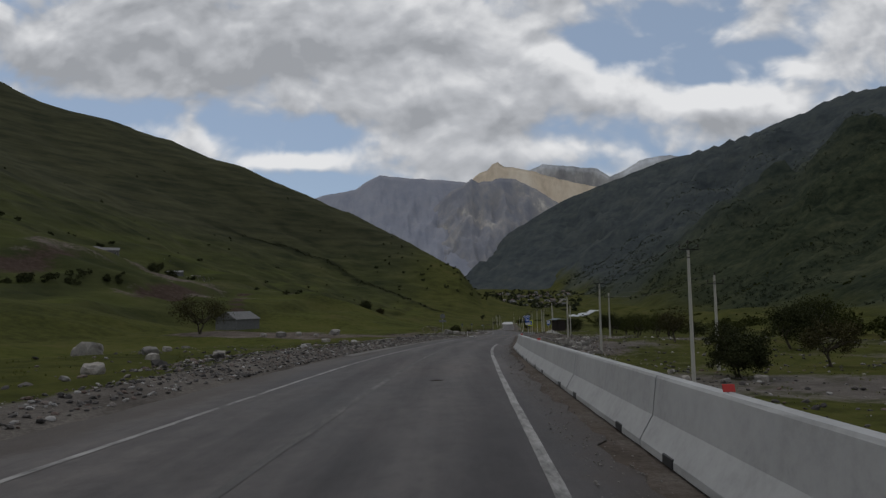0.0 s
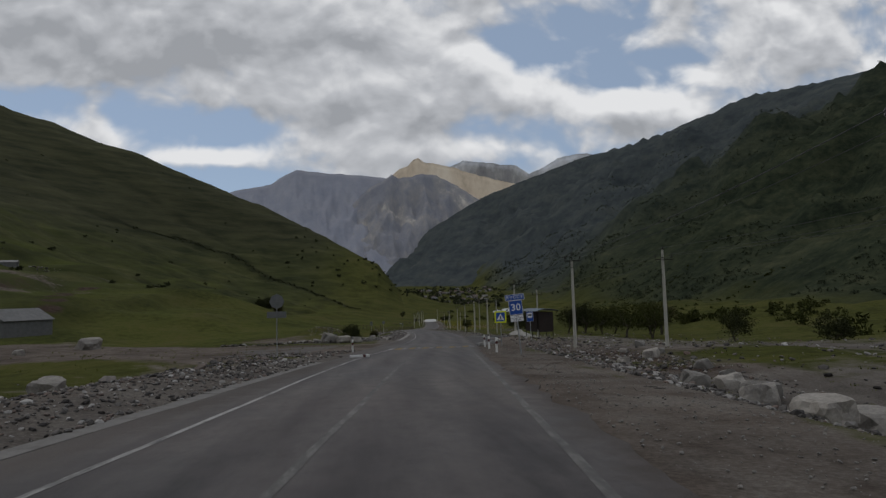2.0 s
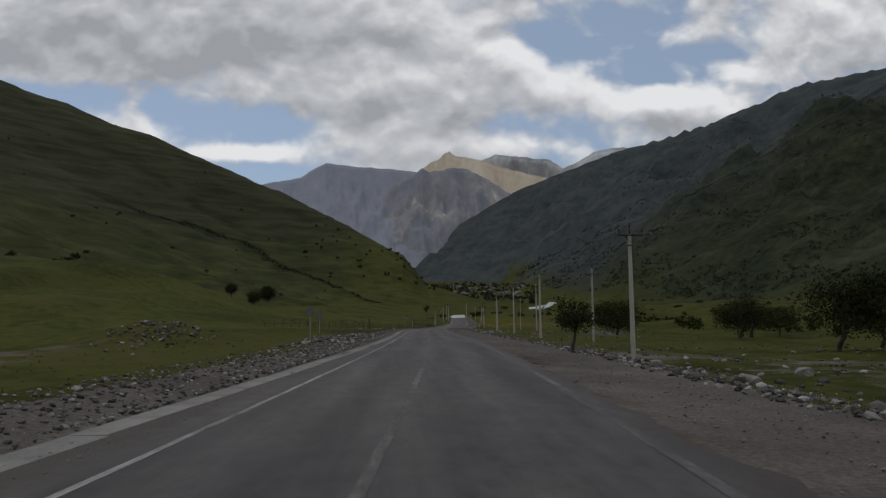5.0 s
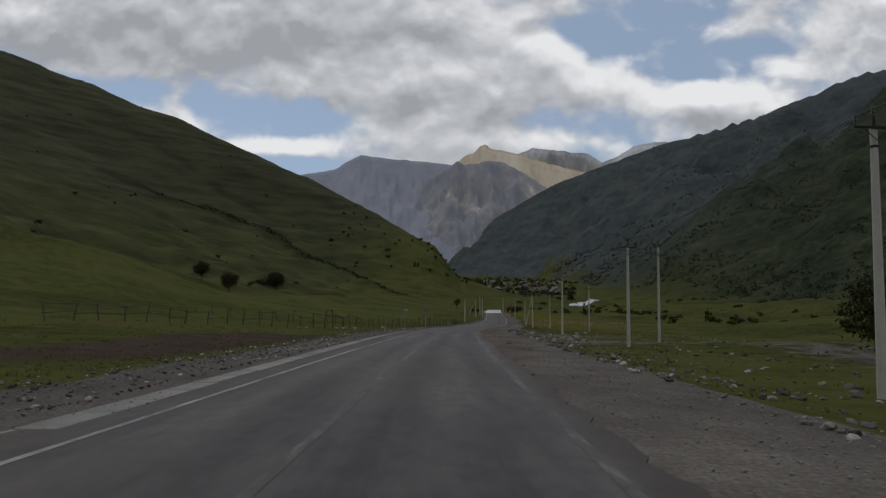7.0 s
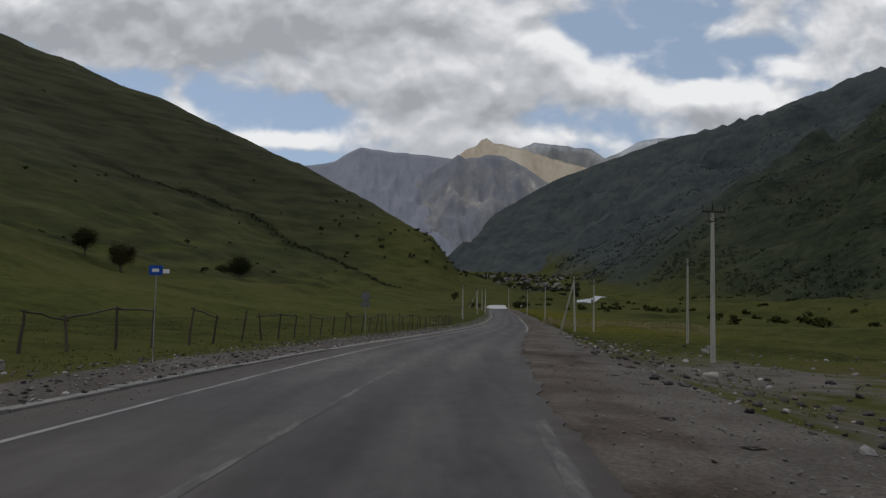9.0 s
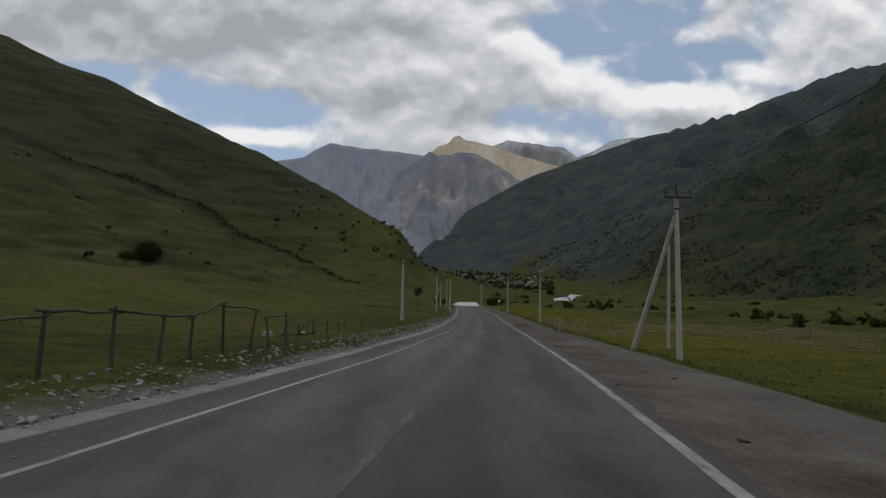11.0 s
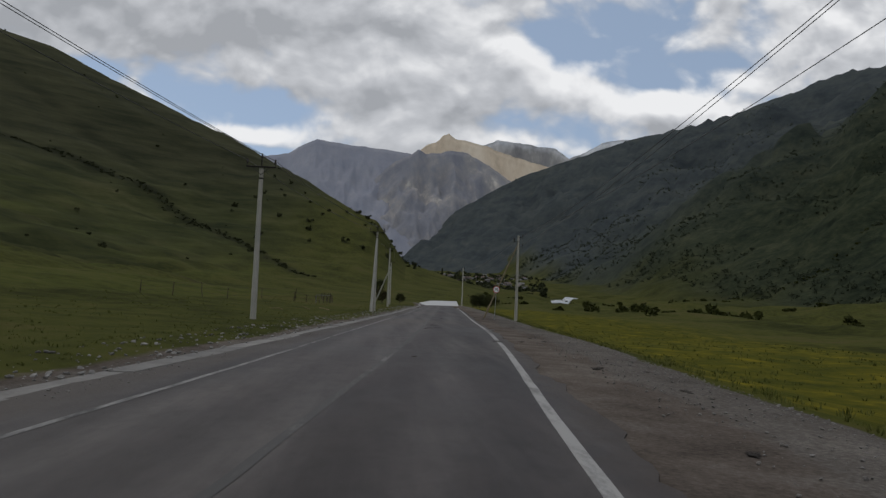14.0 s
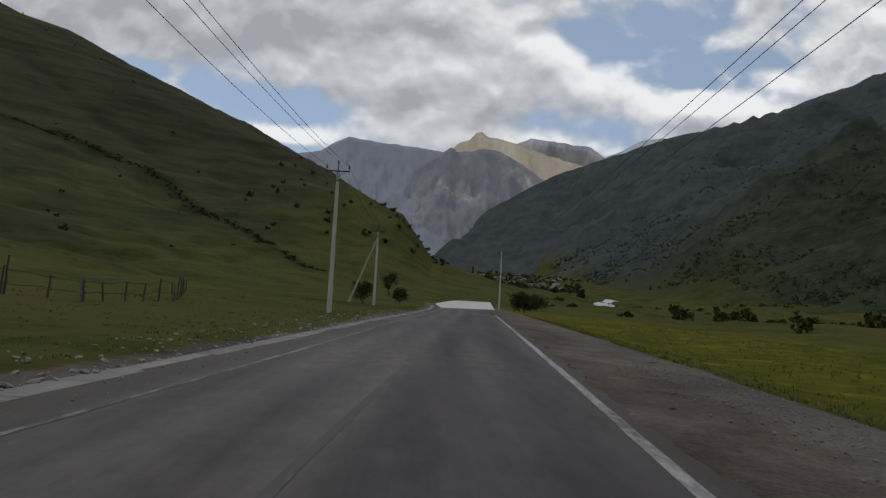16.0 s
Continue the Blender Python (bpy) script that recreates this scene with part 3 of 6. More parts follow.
a_bench = np.clip(bank_on * (1 - smooth(0.55, 0.68, bank_f)) * smooth(0.0, 0.2, bank_f) * (0.6 + 0.8 * wide_n) + 0.55 * shore(-gs + 4 * wob, 24, 34, 52, 70) * shore(gy, 30, 80, 640, 760), 0, 1) * smooth(20, 34, -gs)
gully_y = np.interp(gx, [-420, -328, -276, -232, -174, -111, -69, -10, 20], [1010, 1040, 1072, 1076, 1063, 1006, 962, 858, 820])
a_scrub = np.exp(-((gy - gully_y + 6 * wide_n) / 14) ** 2) * shore(gx, -420, -330, -20, 15)
for y_at, x_at, slant, run_, deep in ((640, -36, -0.9, 75, 0.7), (760, -150, -0.8, 120, 0.6), (900, -240, -0.7, 150, 0.5), (560, -120, -0.6, 80, 0.5), (1180, -330, -0.5, 190, 0.6), (700, -60, -0.9, 60, 0.6)):
    a_scrub = np.maximum(a_scrub, deep * np.exp(-((gy - y_at - slant * (gx - x_at) * 0.5 + 10 * wide_n) / 9) ** 2 - ((gx - x_at) / run_) ** 2))
a_scrub = np.maximum(a_scrub, 0.6 * bank_on * shore(bank_f, 0.66, 0.78, 0.9, 1.0) * smooth(-0.1, 0.35, wide_n))
a_scrub = np.clip(a_scrub * (0.75 + 0.6 * wob), 0, 1)
a_bright = shore(gs + 2 * wob, 8, 10, 22, 48) * shore(gy, 330, 430, 600, 720) * 0.85
a_forest = smooth(330, 480, gs + 60 * fbm(gx, gy, 160, 4, 9.1))
# the painted haze on the mountain grows with distance
ground = sheet("ground", gx, gy, gz, M_GROUND, [("gravel", a_gravel), ("soil", a_soil), ("hill", a_hill), ("forest", a_forest), ("bright", a_bright), ("scrub", a_scrub), ("bench", a_bench), ("earth", a_earth), ("haze_tone", smooth(1500, 2700, gy + 0.25 * gs))])
tagged(ground, "grassy valley floor with stony verges rising to green slopes", "ground", kind="structure")


# far ranges
def rock_material(name, stops, snow=None):
    m, n, l, b = material(name, 0.95, 0, 0.1)
    a = tex(n, l, "noise", 0.004, 7, 0.65, (1, 1, 0.6))
    c = tex(n, l, "noise", 0.014, 7, 0.72, (1, 0.6, 0.3))
    col = ramp(n, l, mth(n, l, "ADD", mth(n, l, "MULTIPLY", a, 0.55), mth(n, l, "MULTIPLY", c, 0.45)), stops)
    up_a = attribute(n, "height")
    if snow:
        k = mth(n, l, "MULTIPLY", mth(n, l, "SUBTRACT", mth(n, l, "ADD", up_a, mth(n, l, "MULTIPLY", a, 0.5)), snow[0]), 6.0, True)
        col = mixed(n, l, k, col, snow[1])
    l.new(col, b.inputs["Base Color"])
    bumped(n, l, b, c, 0.45, 14)
    return m


def range_of_hills(name, label, nodes, mat, run, seed, ridge=60, jag=10, drop=1.0, n_along=220, n_down=46):
    """A mountain range: a jagged crest through a few summits, with ribs and gullies running down both flanks."""
    nodes = np.array(nodes, float)
    d = np.concatenate([[0], np.cumsum(np.hypot(*np.diff(nodes[:, :2], axis=0).T))])
    t = np.linspace(0, d[-1], n_along)
    cx, cy, cz = [np.interp(t, d, nodes[:, k]) for k in range(3)]
    cz = cz + jag * fbm(t, t * 0 + seed, 90, 5, seed)
    v = np.concatenate([-np.linspace(0.6, 0, 8)[:-1], np.linspace(0, 1, n_down)])
    T, V = np.meshgrid(t, v)
    X = np.interp(T, t, cx) + V * run[0]
    Y = np.interp(T, t, cy) + V * run[1]
    ribs = (np.abs(fbm(T, V * 500, 260, 5, seed + 2)) - 0.3) * ridge
    down = np.abs(V)
    Z = np.interp(T, t, cz) * (1 - drop * down ** 0.85) - ribs * np.minimum(down * 6, 1) * np.minimum((1.15 - down) * 2, 1)
    H = np.clip(Z / nodes[:, 2].max(), 0, 1)
    ob = sheet(name, X, Y, Z, mat, [("height", H), ("forest", H * 0 + 1.0), ("haze_tone", H * 0 + 1.0)])
    return tagged(ob, label, "mountain", kind="structure")

# distance haze is put into these two bluish rock colours
M_ROCK_HAZE = rock_material("haze_tinted_rock", [(0.34, (0.20, 0.212, 0.255)), (0.5, (0.245, 0.252, 0.288)), (0.66, (0.29, 0.292, 0.315))])
M_CLIFF_HAZE = rock_material("haze_tinted_cliff", [(0.36, (0.175, 0.182, 0.212)), (0.48, (0.220, 0.221, 0.240)), (0.57, (0.285, 0.272, 0.265)), (0.67, (0.52, 0.475, 0.41))], (1.24, (0.75, 0.76, 0.78)))
# sunlight on this summit is put into its warm, bright base colour
M_ROCK_SUNLIT = rock_material("sun_painted_slope", [(0.34, (0.48, 0.385, 0.28)), (0.48, (0.68, 0.555, 0.41)), (0.62, (0.80, 0.69, 0.54))])
M_ROCK_SNOW = rock_material("snow_streaked_rock", [(0.34, (0.21, 0.21, 0.215)), (0.48, (0.32, 0.31, 0.30)), (0.56, (0.44, 0.42, 0.385)), (0.66, (0.62, 0.60, 0.57))], (1.12, (0.8, 0.81, 0.83)))
range_of_hills("mountain_1", "blue-grey haze-tinted ridge with rounded summit far away",
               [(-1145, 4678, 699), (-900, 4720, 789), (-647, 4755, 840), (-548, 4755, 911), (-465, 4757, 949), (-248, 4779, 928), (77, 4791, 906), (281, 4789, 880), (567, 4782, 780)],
               M_ROCK_HAZE, (120, -1500), 1.7, 60, 5)
range_of_hills("mountain_2", "pale yellowish alpine slope with sunlight in its colour",
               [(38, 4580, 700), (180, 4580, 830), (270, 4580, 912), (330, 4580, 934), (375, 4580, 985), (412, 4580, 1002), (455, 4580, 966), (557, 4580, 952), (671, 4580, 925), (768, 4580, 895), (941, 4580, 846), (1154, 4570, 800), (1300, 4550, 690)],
               M_ROCK_SUNLIT, (0, -380), 4.4, 40, 7)
range_of_hills("mountain_3", "dark craggy haze-tinted massif with pale stony gullies",
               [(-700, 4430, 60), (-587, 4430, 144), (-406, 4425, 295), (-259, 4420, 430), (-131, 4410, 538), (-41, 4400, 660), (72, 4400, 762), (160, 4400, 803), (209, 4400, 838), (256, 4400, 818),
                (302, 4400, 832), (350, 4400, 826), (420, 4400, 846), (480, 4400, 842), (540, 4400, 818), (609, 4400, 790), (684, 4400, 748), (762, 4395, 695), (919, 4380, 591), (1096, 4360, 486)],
               M_CLIFF_HAZE, (-40, -1000), 7.9, 110, 9)
range_of_hills("mountain_4", "grey rocky summits with streaks of snow",
               [(482, 4760, 897), (679, 4721, 966), (757, 4701, 1003), (835, 4689, 994), (1142, 4632, 949), (1238, 4621, 881), (1327, 4587, 922), (1440, 4535, 992), (1635, 4462, 1009), (1771, 4421, 955), (1996, 4338, 872)],
               M_ROCK_SNOW, (0, -170), 11.2, 70, 8)
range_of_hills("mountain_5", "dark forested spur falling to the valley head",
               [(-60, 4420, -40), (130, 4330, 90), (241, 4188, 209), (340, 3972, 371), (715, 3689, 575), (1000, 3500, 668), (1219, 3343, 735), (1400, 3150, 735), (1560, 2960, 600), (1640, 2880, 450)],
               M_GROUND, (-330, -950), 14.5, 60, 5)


# ---- helpers for things ----
def mesh_of(name, bm, mat):
    me = bpy.data.meshes.new(name)
    bm.to_mesh(me)
    bm.free()
    me.materials.append(mat)
    return me


def part(name, bm, mat, parent, label="", at=None):
    ob = new(name, bm if isinstance(bm, bpy.types.Mesh) else mesh_of(name, bm, mat))
    ob.parent = parent
    if at is not None:
        ob.matrix_basis = at
    if label:
        ob["label"] = label
    return ob


def thing(name, m, label, category, group="", kind=""):
    ob = new(name)
    ob.empty_display_size = 0.2
    ob.matrix_basis = m
    return tagged(ob, label, category, group, kind)


def box(bm, sx, sy, sz, m=Matrix(), bevel=0.0):
    r = bmesh.ops.create_cube(bm, size=1.0, matrix=m @ Matrix.Diagonal((sx, sy, sz, 1)))
    if bevel:
        es = list({e for v in r["verts"] for e in v.link_edges})
        bmesh.ops.bevel(bm, geom=es, offset=bevel, segments=2, affect="EDGES", profile=0.6)
    return bm


def rod(bm, p, q, r1, r2=None, seg=8):
    p, q = Vector(p), Vector(q)
    d = q - p
    m = Matrix.Translation((p + q) / 2) @ d.to_track_quat("Z", "Y").to_matrix().to_4x4()
    bmesh.ops.create_cone(bm, cap_ends=True, segments=seg, radius1=r1, radius2=r1 if r2 is None else r2, depth=d.length, matrix=m)
    return bm


def crooked(bm, p, q, r1, r2, rng, bend=0.03, seg=6, steps=5):
    """A round pole that wanders a little and tapers."""
    p, q = Vector(p), Vector(q)
    last, prev = None, None
    axis = (q - p).normalized()
    side = axis.orthogonal().normalized()
    other = axis.cross(side)
    for i in range(steps + 1):
        t = i / steps
        c = p.lerp(q, t)
        if 0 < i < steps:
            c = c + (side * rng.uniform(-bend, bend) + other * rng.uniform(-bend, bend))
        r = (r1 + (r2 - r1) * t) * rng.uniform(0.88, 1.12)
        ring = [bm.verts.new(c + (side * math.cos(a) + other * math.sin(a)) * r) for a in (2 * math.pi * k / seg for k in range(seg))]
        if prev:
            for k in range(seg):
                bm.faces.new((prev[k], prev[(k + 1) % seg], ring[(k + 1) % seg], ring[k]))
        else:
            bm.faces.new(ring[::-1])
        prev = ring
    bm.faces.new(prev)
    return bm


def gz_at(x, y):
    return float(land(np.array([x]), np.array([y]))[0])


def lay(x, y, dz=0.0, rz=0.0, rx=0.0, ry=0.0):
    return pose(x, y, gz_at(x, y) + dz, rx, ry, rz)


def on_road(y, s):
    """A place on the road's surface, s metres across from its middle."""
    return Vector((float(road_x(y)) + s, y, float(road_level(y))))


# ---- road ----
def ribbon(name, y0, y1, s_left, s_right, lift, mat, step=1.0, thick=0.0, cross=2, kind_label=None):
    """A strip along the road between two edges (numbers or functions of y), draped on its level."""
    ys = np.arange(y0, y1 + step * 0.5, step)
    sl = s_left(ys) if callable(s_left) else np.full(ys.shape, float(s_left))
    sr = s_right(ys) if callable(s_right) else np.full(ys.shape, float(s_right))
    t = np.linspace(0, 1, cross)
    S = sl[:, None] + (sr - sl)[:, None] * t[None]
    Y = np.repeat(ys[:, None], cross, 1)
    X = road_x(Y) + S
    Z = road_level(Y) + lift
    if thick:
        S = np.concatenate([S[:, :1], S, S[:, -1:]], 1)
        X = np.concatenate([X[:, :1], X, X[:, -1:]], 1)
        Y = np.concatenate([Y[:, :1], Y, Y[:, -1:]], 1)
        Z = np.concatenate([Z[:, :1] - thick, Z, Z[:, -1:] - thick], 1)
    ob = sheet(name, X, Y, Z, mat, [("across", S)])
    ob.data.polygons.foreach_set("use_smooth", [False] * len(ob.data.polygons))
    return ob


M_ASPHALT, an, al, ab = material("asphalt", 0.8, 0, 0.2)
a_s = attribute(an, "across")
long_n = tex(an, al, "noise", 1.0, 6, 0.65, (1.1, 0.05, 1))
blot = tex(an, al, "noise", 0.16, 6, 0.65, (1, 0.5, 1))
grit = tex(an, al, "noise", 70, 3, 0.7)
crack = tex(an, al, "voronoi", 0.35, stretch=(1, 0.6, 1))
wheel = mth(an, al, "COSINE", mth(an, al, "MULTIPLY", mth(an, al, "ADD", a_s, 0.35), 3.6))
place = an.new("ShaderNodeTexCoord")
parts_of = an.new("ShaderNodeSeparateXYZ")
al.new(place.outputs["Object"], parts_of.inputs[0])
wavy = tex(an, al, "noise", 0.5, 3, 0.5)
# the newer, darker lane of the last stretch, and the rutted paler tracks
newer = mth(an, al, "MULTIPLY", mth(an, al, "MULTIPLY", mth(an, al, "ADD", mth(an, al, "ADD", a_s, 0.1), mth(an, al, "MULTIPLY", wavy, 0.3)), 6.0, True),
            mth(an, al, "MULTIPLY", mth(an, al, "ADD", parts_of.outputs[1], -290.0), 0.012, True))
tone = mth(an, al, "ADD", mth(an, al, "ADD", mth(an, al, "ADD", mth(an, al, "MULTIPLY", long_n, 0.44), -0.15), mth(an, al, "MULTIPLY", blot, 0.72)), mth(an, al, "MULTIPLY", mth(an, al, "MULTIPLY", wheel, wavy), 0.085))
tone = mth(an, al, "SUBTRACT", tone, mth(an, al, "MULTIPLY", newer, 0.075))
acol = ramp(an, al, tone, [(0.29, (0.035, 0.031, 0.032)), (0.38, (0.059, 0.053, 0.053)), (0.46, (0.086, 0.078, 0.076)), (0.58, (0.126, 0.113, 0.108))])
acol = mixed(an, al, 0.35, acol, ramp(an, al, grit, [(0.3, (0.35, 0.35, 0.35)), (0.7, (1.0, 0.98, 0.96))]), "MULTIPLY")
worn = tex(an, al, "noise", 2.6, 7, 0.72, (1, 0.55, 1))
acol = mixed(an, al, 0.9, acol, ramp(an, al, worn, [(0.34, (0.74, 0.74, 0.74)), (0.5, (1.0, 1.0, 1.0)), (0.66, (1.22, 1.20, 1.18))]), "MULTIPLY")
dust = mth(an, al, "MULTIPLY", mth(an, al, "SUBTRACT", tex(an, al, "noise", 0.09, 5, 0.6, (1, 0.4, 1), (7, 3, 0)), 0.52), 3.0, True)
acol = mixed(an, al, mth(an, al, "MULTIPLY", dust, 0.5), acol, (0.11, 0.088, 0.072))
edge_dirt = mth(an, al, "MULTIPLY", mth(an, al, "SUBTRACT", mth(an, al, "ADD", mth(an, al, "MAXIMUM", a_s, mth(an, al, "SUBTRACT", mth(an, al, "MULTIPLY", a_s, -1.0), 0.22)), mth(an, al, "MULTIPLY", tex(an, al, "noise", 1.4, 6, 0.7), 1.5)), 3.75), 1.8, True)
acol = mixed(an, al, mth(an, al, "MULTIPLY", edge_dirt, 0.95), acol, ramp(an, al, grit, [(0.3, (0.024, 0.019, 0.017)), (0.7, (0.082, 0.066, 0.056))]))
purple = mth(an, al, "MULTIPLY", mth(an, al, "SUBTRACT", tex(an, al, "noise", 0.23, 4, 0.6, (1, 0.25, 1), (2, 9, 0)), 0.5), 3.0, True)
acol = mixed(an, al, mth(an, al, "MULTIPLY", purple, 0.4), acol, (0.098, 0.076, 0.074))
al.new(acol, ab.inputs["Base Color"])
al.new(ramp(an, al, blot, [(0.3, (0.55,) * 3), (0.7, (0.85,) * 3)]), ab.inputs["Roughness"])
bumped(an, al, ab, grit, 0.35, 0.006)


def ragged(base, amount, seed):
    return lambda ys: base + amount * fbm(ys, ys * 0 + seed, 1.6, 5, seed) + 0.4 * amount * fbm(ys, ys * 0, 18.0, 2, seed + 3)


road = ribbon("road", -110, 592, ragged(-4.45, 0.08, 1.5), ragged(3.55, 0.22, 2.5), 0.0, M_ASPHALT, 0.3, 0.22, 9)
tagged(road, "worn dark asphalt road with paler wheel tracks and dusty patches", "road", kind="structure")


def line_paint(name, colour, wear):
    m, n, l, b = material(name, 0.75, 0, 0.3)
    f = tex(n, l, "noise", 2.2, 8, 0.75, (2, 0.5, 1))
    g = tex(n, l, "noise", 0.12, 4, 0.6, (1, 1, 1))
    k = mth(n, l, "ADD", mth(n, l, "MULTIPLY", f, 0.62), mth(n, l, "MULTIPLY", g, 0.38))
    col = ramp(n, l, k, [(wear - 0.06, (0.06, 0.057, 0.055)), (wear + 0.02, tuple(c * 0.55 for c in colour)), (wear + 0.12, colour)])
    l.new(col, b.inputs["Base Color"])
    return m


M_LINE = line_paint("road_line_paint", (0.31, 0.30, 0.285), 0.43)
M_LINE_WORN = line_paint("worn_line_paint", (0.29, 0.28, 0.265), 0.50)
M_LINE_FAINT = line_paint("faded_line_paint", (0.155, 0.146, 0.138), 0.49)
M_LINE_GHOST = line_paint("ghost_line_paint", (0.16, 0.15, 0.142), 0.55)
M_ZEBRA_WHITE = line_paint("crossing_white", (0.36, 0.35, 0.335), 0.53)
M_ZEBRA_YELLOW = line_paint("crossing_yellow", (0.30, 0.19, 0.035), 0.50)


def left_s(ys):
    return left_of(ys) - mid_of(ys)


def road_line(label, y0, y1, s, width, mat):
    """s: metres across from the middle, or 'left' and 'right' for the painted edges."""
    jit = ragged(0.0, 0.02, 5 + len(label))
    wav = {"left": lambda v: left_s(v) + jit(v), "right": lambda v: -left_s(v) + jit(v)}.get(s) or ragged(s, 0.03, 5 + (s if isinstance(s, float) else 0))
    ob = ribbon("road_marking", y0, y1, lambda v: wav(v) - width / 2, lambda v: wav(v) + width / 2, 0.005, mat, 1.0)
    return tagged(ob, label, "road marking", kind="structure")


road_line("solid white edge line on asphalt", -110, 112.5, "left", 0.11, M_LINE)
road_line("solid white edge line on asphalt", 136, 402, "left", 0.11, M_LINE)
road_line("broken worn white edge line", 402, 585, "left", 0.11, M_LINE_WORN)
road_line("solid white edge line beside the barrier", -110, 47, "right", 0.14, M_LINE)
road_line("worn white edge line", 60, 110, "right", 0.13, M_LINE_FAINT)
road_line("worn white edge line", 150, 240, "right", 0.15, M_LINE_FAINT)
road_line("worn white edge line", 240, 288, "right", 0.2, M_LINE_FAINT)
road_line("worn white edge line", 345, 560, "right", 0.17, M_LINE)
road_line("faded pale centre line", -110, 108, -0.35, 0.13, M_LINE_FAINT)
road_line("faded pale centre line", 140, 300, -0.25, 0.14, M_LINE_FAINT)
road_line("nearly worn away centre line", 345, 520, -0.25, 0.13, M_LINE_GHOST)
for i in range(19):
    y = 115.2 + i * 1.12
    tagged(ribbon("road_marking", y, y + 0.56, -2.97, -2.85, 0.005, M_LINE_WORN, 0.28), "short white dash across the junction mouth", "road marking", "junction dashes", "structure")

# zebra crossing, white and yellow in turn
crossing = thing("zebra_crossing", Matrix(), "worn zebra crossing of white and yellow bars", "zebra crossing", kind="structure")
for i in range(13):
    s0 = -3.05 + i * 0.5
    white = i % 2 == 0
    ob = ribbon("bar", 111.0, 114.4, s0, s0 + (0.36 if white else 0.44), 0.006, M_ZEBRA_WHITE if white else M_ZEBRA_YELLOW, 0.425)
    ob.parent = crossing

# side road and lay-by
def apron(name, pts, mat, label, lift, category):
    bm = bmesh.new()
    vs = [bm.verts.new((x, y, float(road_level(y)) + lift)) for x, y in pts]
    f = bm.faces.new(vs)
    if f.normal.z < 0:
        bmesh.ops.reverse_faces(bm, faces=[f])
    bmesh.ops.triangulate(bm, faces=[f])
    bmesh.ops.subdivide_edges(bm, edges=bm.edges[:], cuts=5, use_grid_fill=True)
    for v in bm.verts:
        v.co.z = float(road_level(v.co.y)) + lift
    ext = bmesh.ops.extrude_face_region(bm, geom=bm.faces[:])
    bmesh.ops.translate(bm, verts=[v for v in ext["geom"] if isinstance(v, bmesh.types.BMVert)], vec=(0, 0, -0.25))
    bmesh.ops.recalc_face_normals(bm, faces=bm.faces[:])
    ob = new(name, mesh_of(name, bm, mat))
    return tagged(ob, label, category, kind="structure")


def rx(y, s):
    return (float(road_x(y)) + s, y)


M_SIDE = plain("dusty_asphalt", [(0.3, (0.042, 0.036, 0.032)), (0.5, (0.072, 0.061, 0.054)), (0.7, (0.110, 0.093, 0.081))], 0.35, 0.9, bump=0.5, dist=0.01, fine=14)
apron("side_road", [rx(102, -4.2), rx(106, -7), (-8, 112), (-30, 121), (-58, 130), (-58, 143), (-30, 133), (-8, 130), rx(133, -7), rx(139, -4.2)], M_SIDE,
      "dusty dark asphalt mouth of a side road", 0.004, "road")
M_LAYBY = plain("lay_by_asphalt", [(0.3, (0.028, 0.026, 0.026)), (0.5, (0.046, 0.042, 0.041)), (0.7, (0.070, 0.063, 0.060))], 0.6, 0.85, bump=0.4, dist=0.006, fine=40)
apron("lay_by", [rx(112.5, 3.5), (13.7, 115.4), (17.3, 124.0), (18.45, 131.5), (18.55, 136.5), (17.5, 144.7), rx(147, 3.4)], M_LAYBY, "dark asphalt bus lay-by", -0.004, "road")
apron("bus_platform", [(18.72, 134.0), (18.8, 136.5), (17.75, 144.6), (19.6, 144.4), (21.2, 138.5), (20.8, 134.0)], M_ASPHALT,
      "raised dark platform beside the bus lay-by", 0.135, "pavement")


M_ASPHALT_NEW = plain("fresh_asphalt", [(0.3, (0.018, 0.018, 0.019)), (0.7, (0.040, 0.038, 0.038))], 0.7, 0.85, bump=0.4, dist=0.006, fine=60)
bpy.data.objects["bus_platform"].data.materials[0] = M_ASPHALT_NEW


def kerb_run(pts, width, height, name, label, seg_len=3.0, seed=1):
    """A row of concrete kerb stones along a line, each slightly out of true."""
    rng = random.Random(seed)
    root = thing(name, Matrix(), label, "kerb", kind="structure")
    for (x0, y0), (x1, y1) in zip(pts, pts[1:]):
        n = max(1, round(math.hypot(x1 - x0, y1 - y0) / seg_len))
        for i in range(n):
            a, b = i / n, (i + 1) / n
            p = Vector((x0 + (x1 - x0) * a, y0 + (y1 - y0) * a, 0))
            q = Vector((x0 + (x1 - x0) * b, y0 + (y1 - y0) * b, 0))
            p.z, q.z = float(road_level(p.y)), float(road_level(q.y))
            d = q - p
            m = Matrix.Translation((p + q) / 2 + Vector((rng.uniform(-0.02, 0.02), 0, height / 2 - 0.1 + rng.uniform(-0.012, 0.012)))) @ d.to_track_quat("Y", "Z").to_matrix().to_4x4()
            bm = box(bmesh.new(), width, d.length - 0.015, height + 0.2, Matrix(), 0.02)
            part("kerb_stone", bm, M_CONCRETE, root, at=m)
    return root


kerb_run([(13.75, 115.3), (17.45, 123.9), (18.6, 131.5), (18.7, 136.5), (17.6, 144.7)], 0.2, 0.13, "kerb_layby", "pale concrete kerb round the bus lay-by", 1.5, 3)

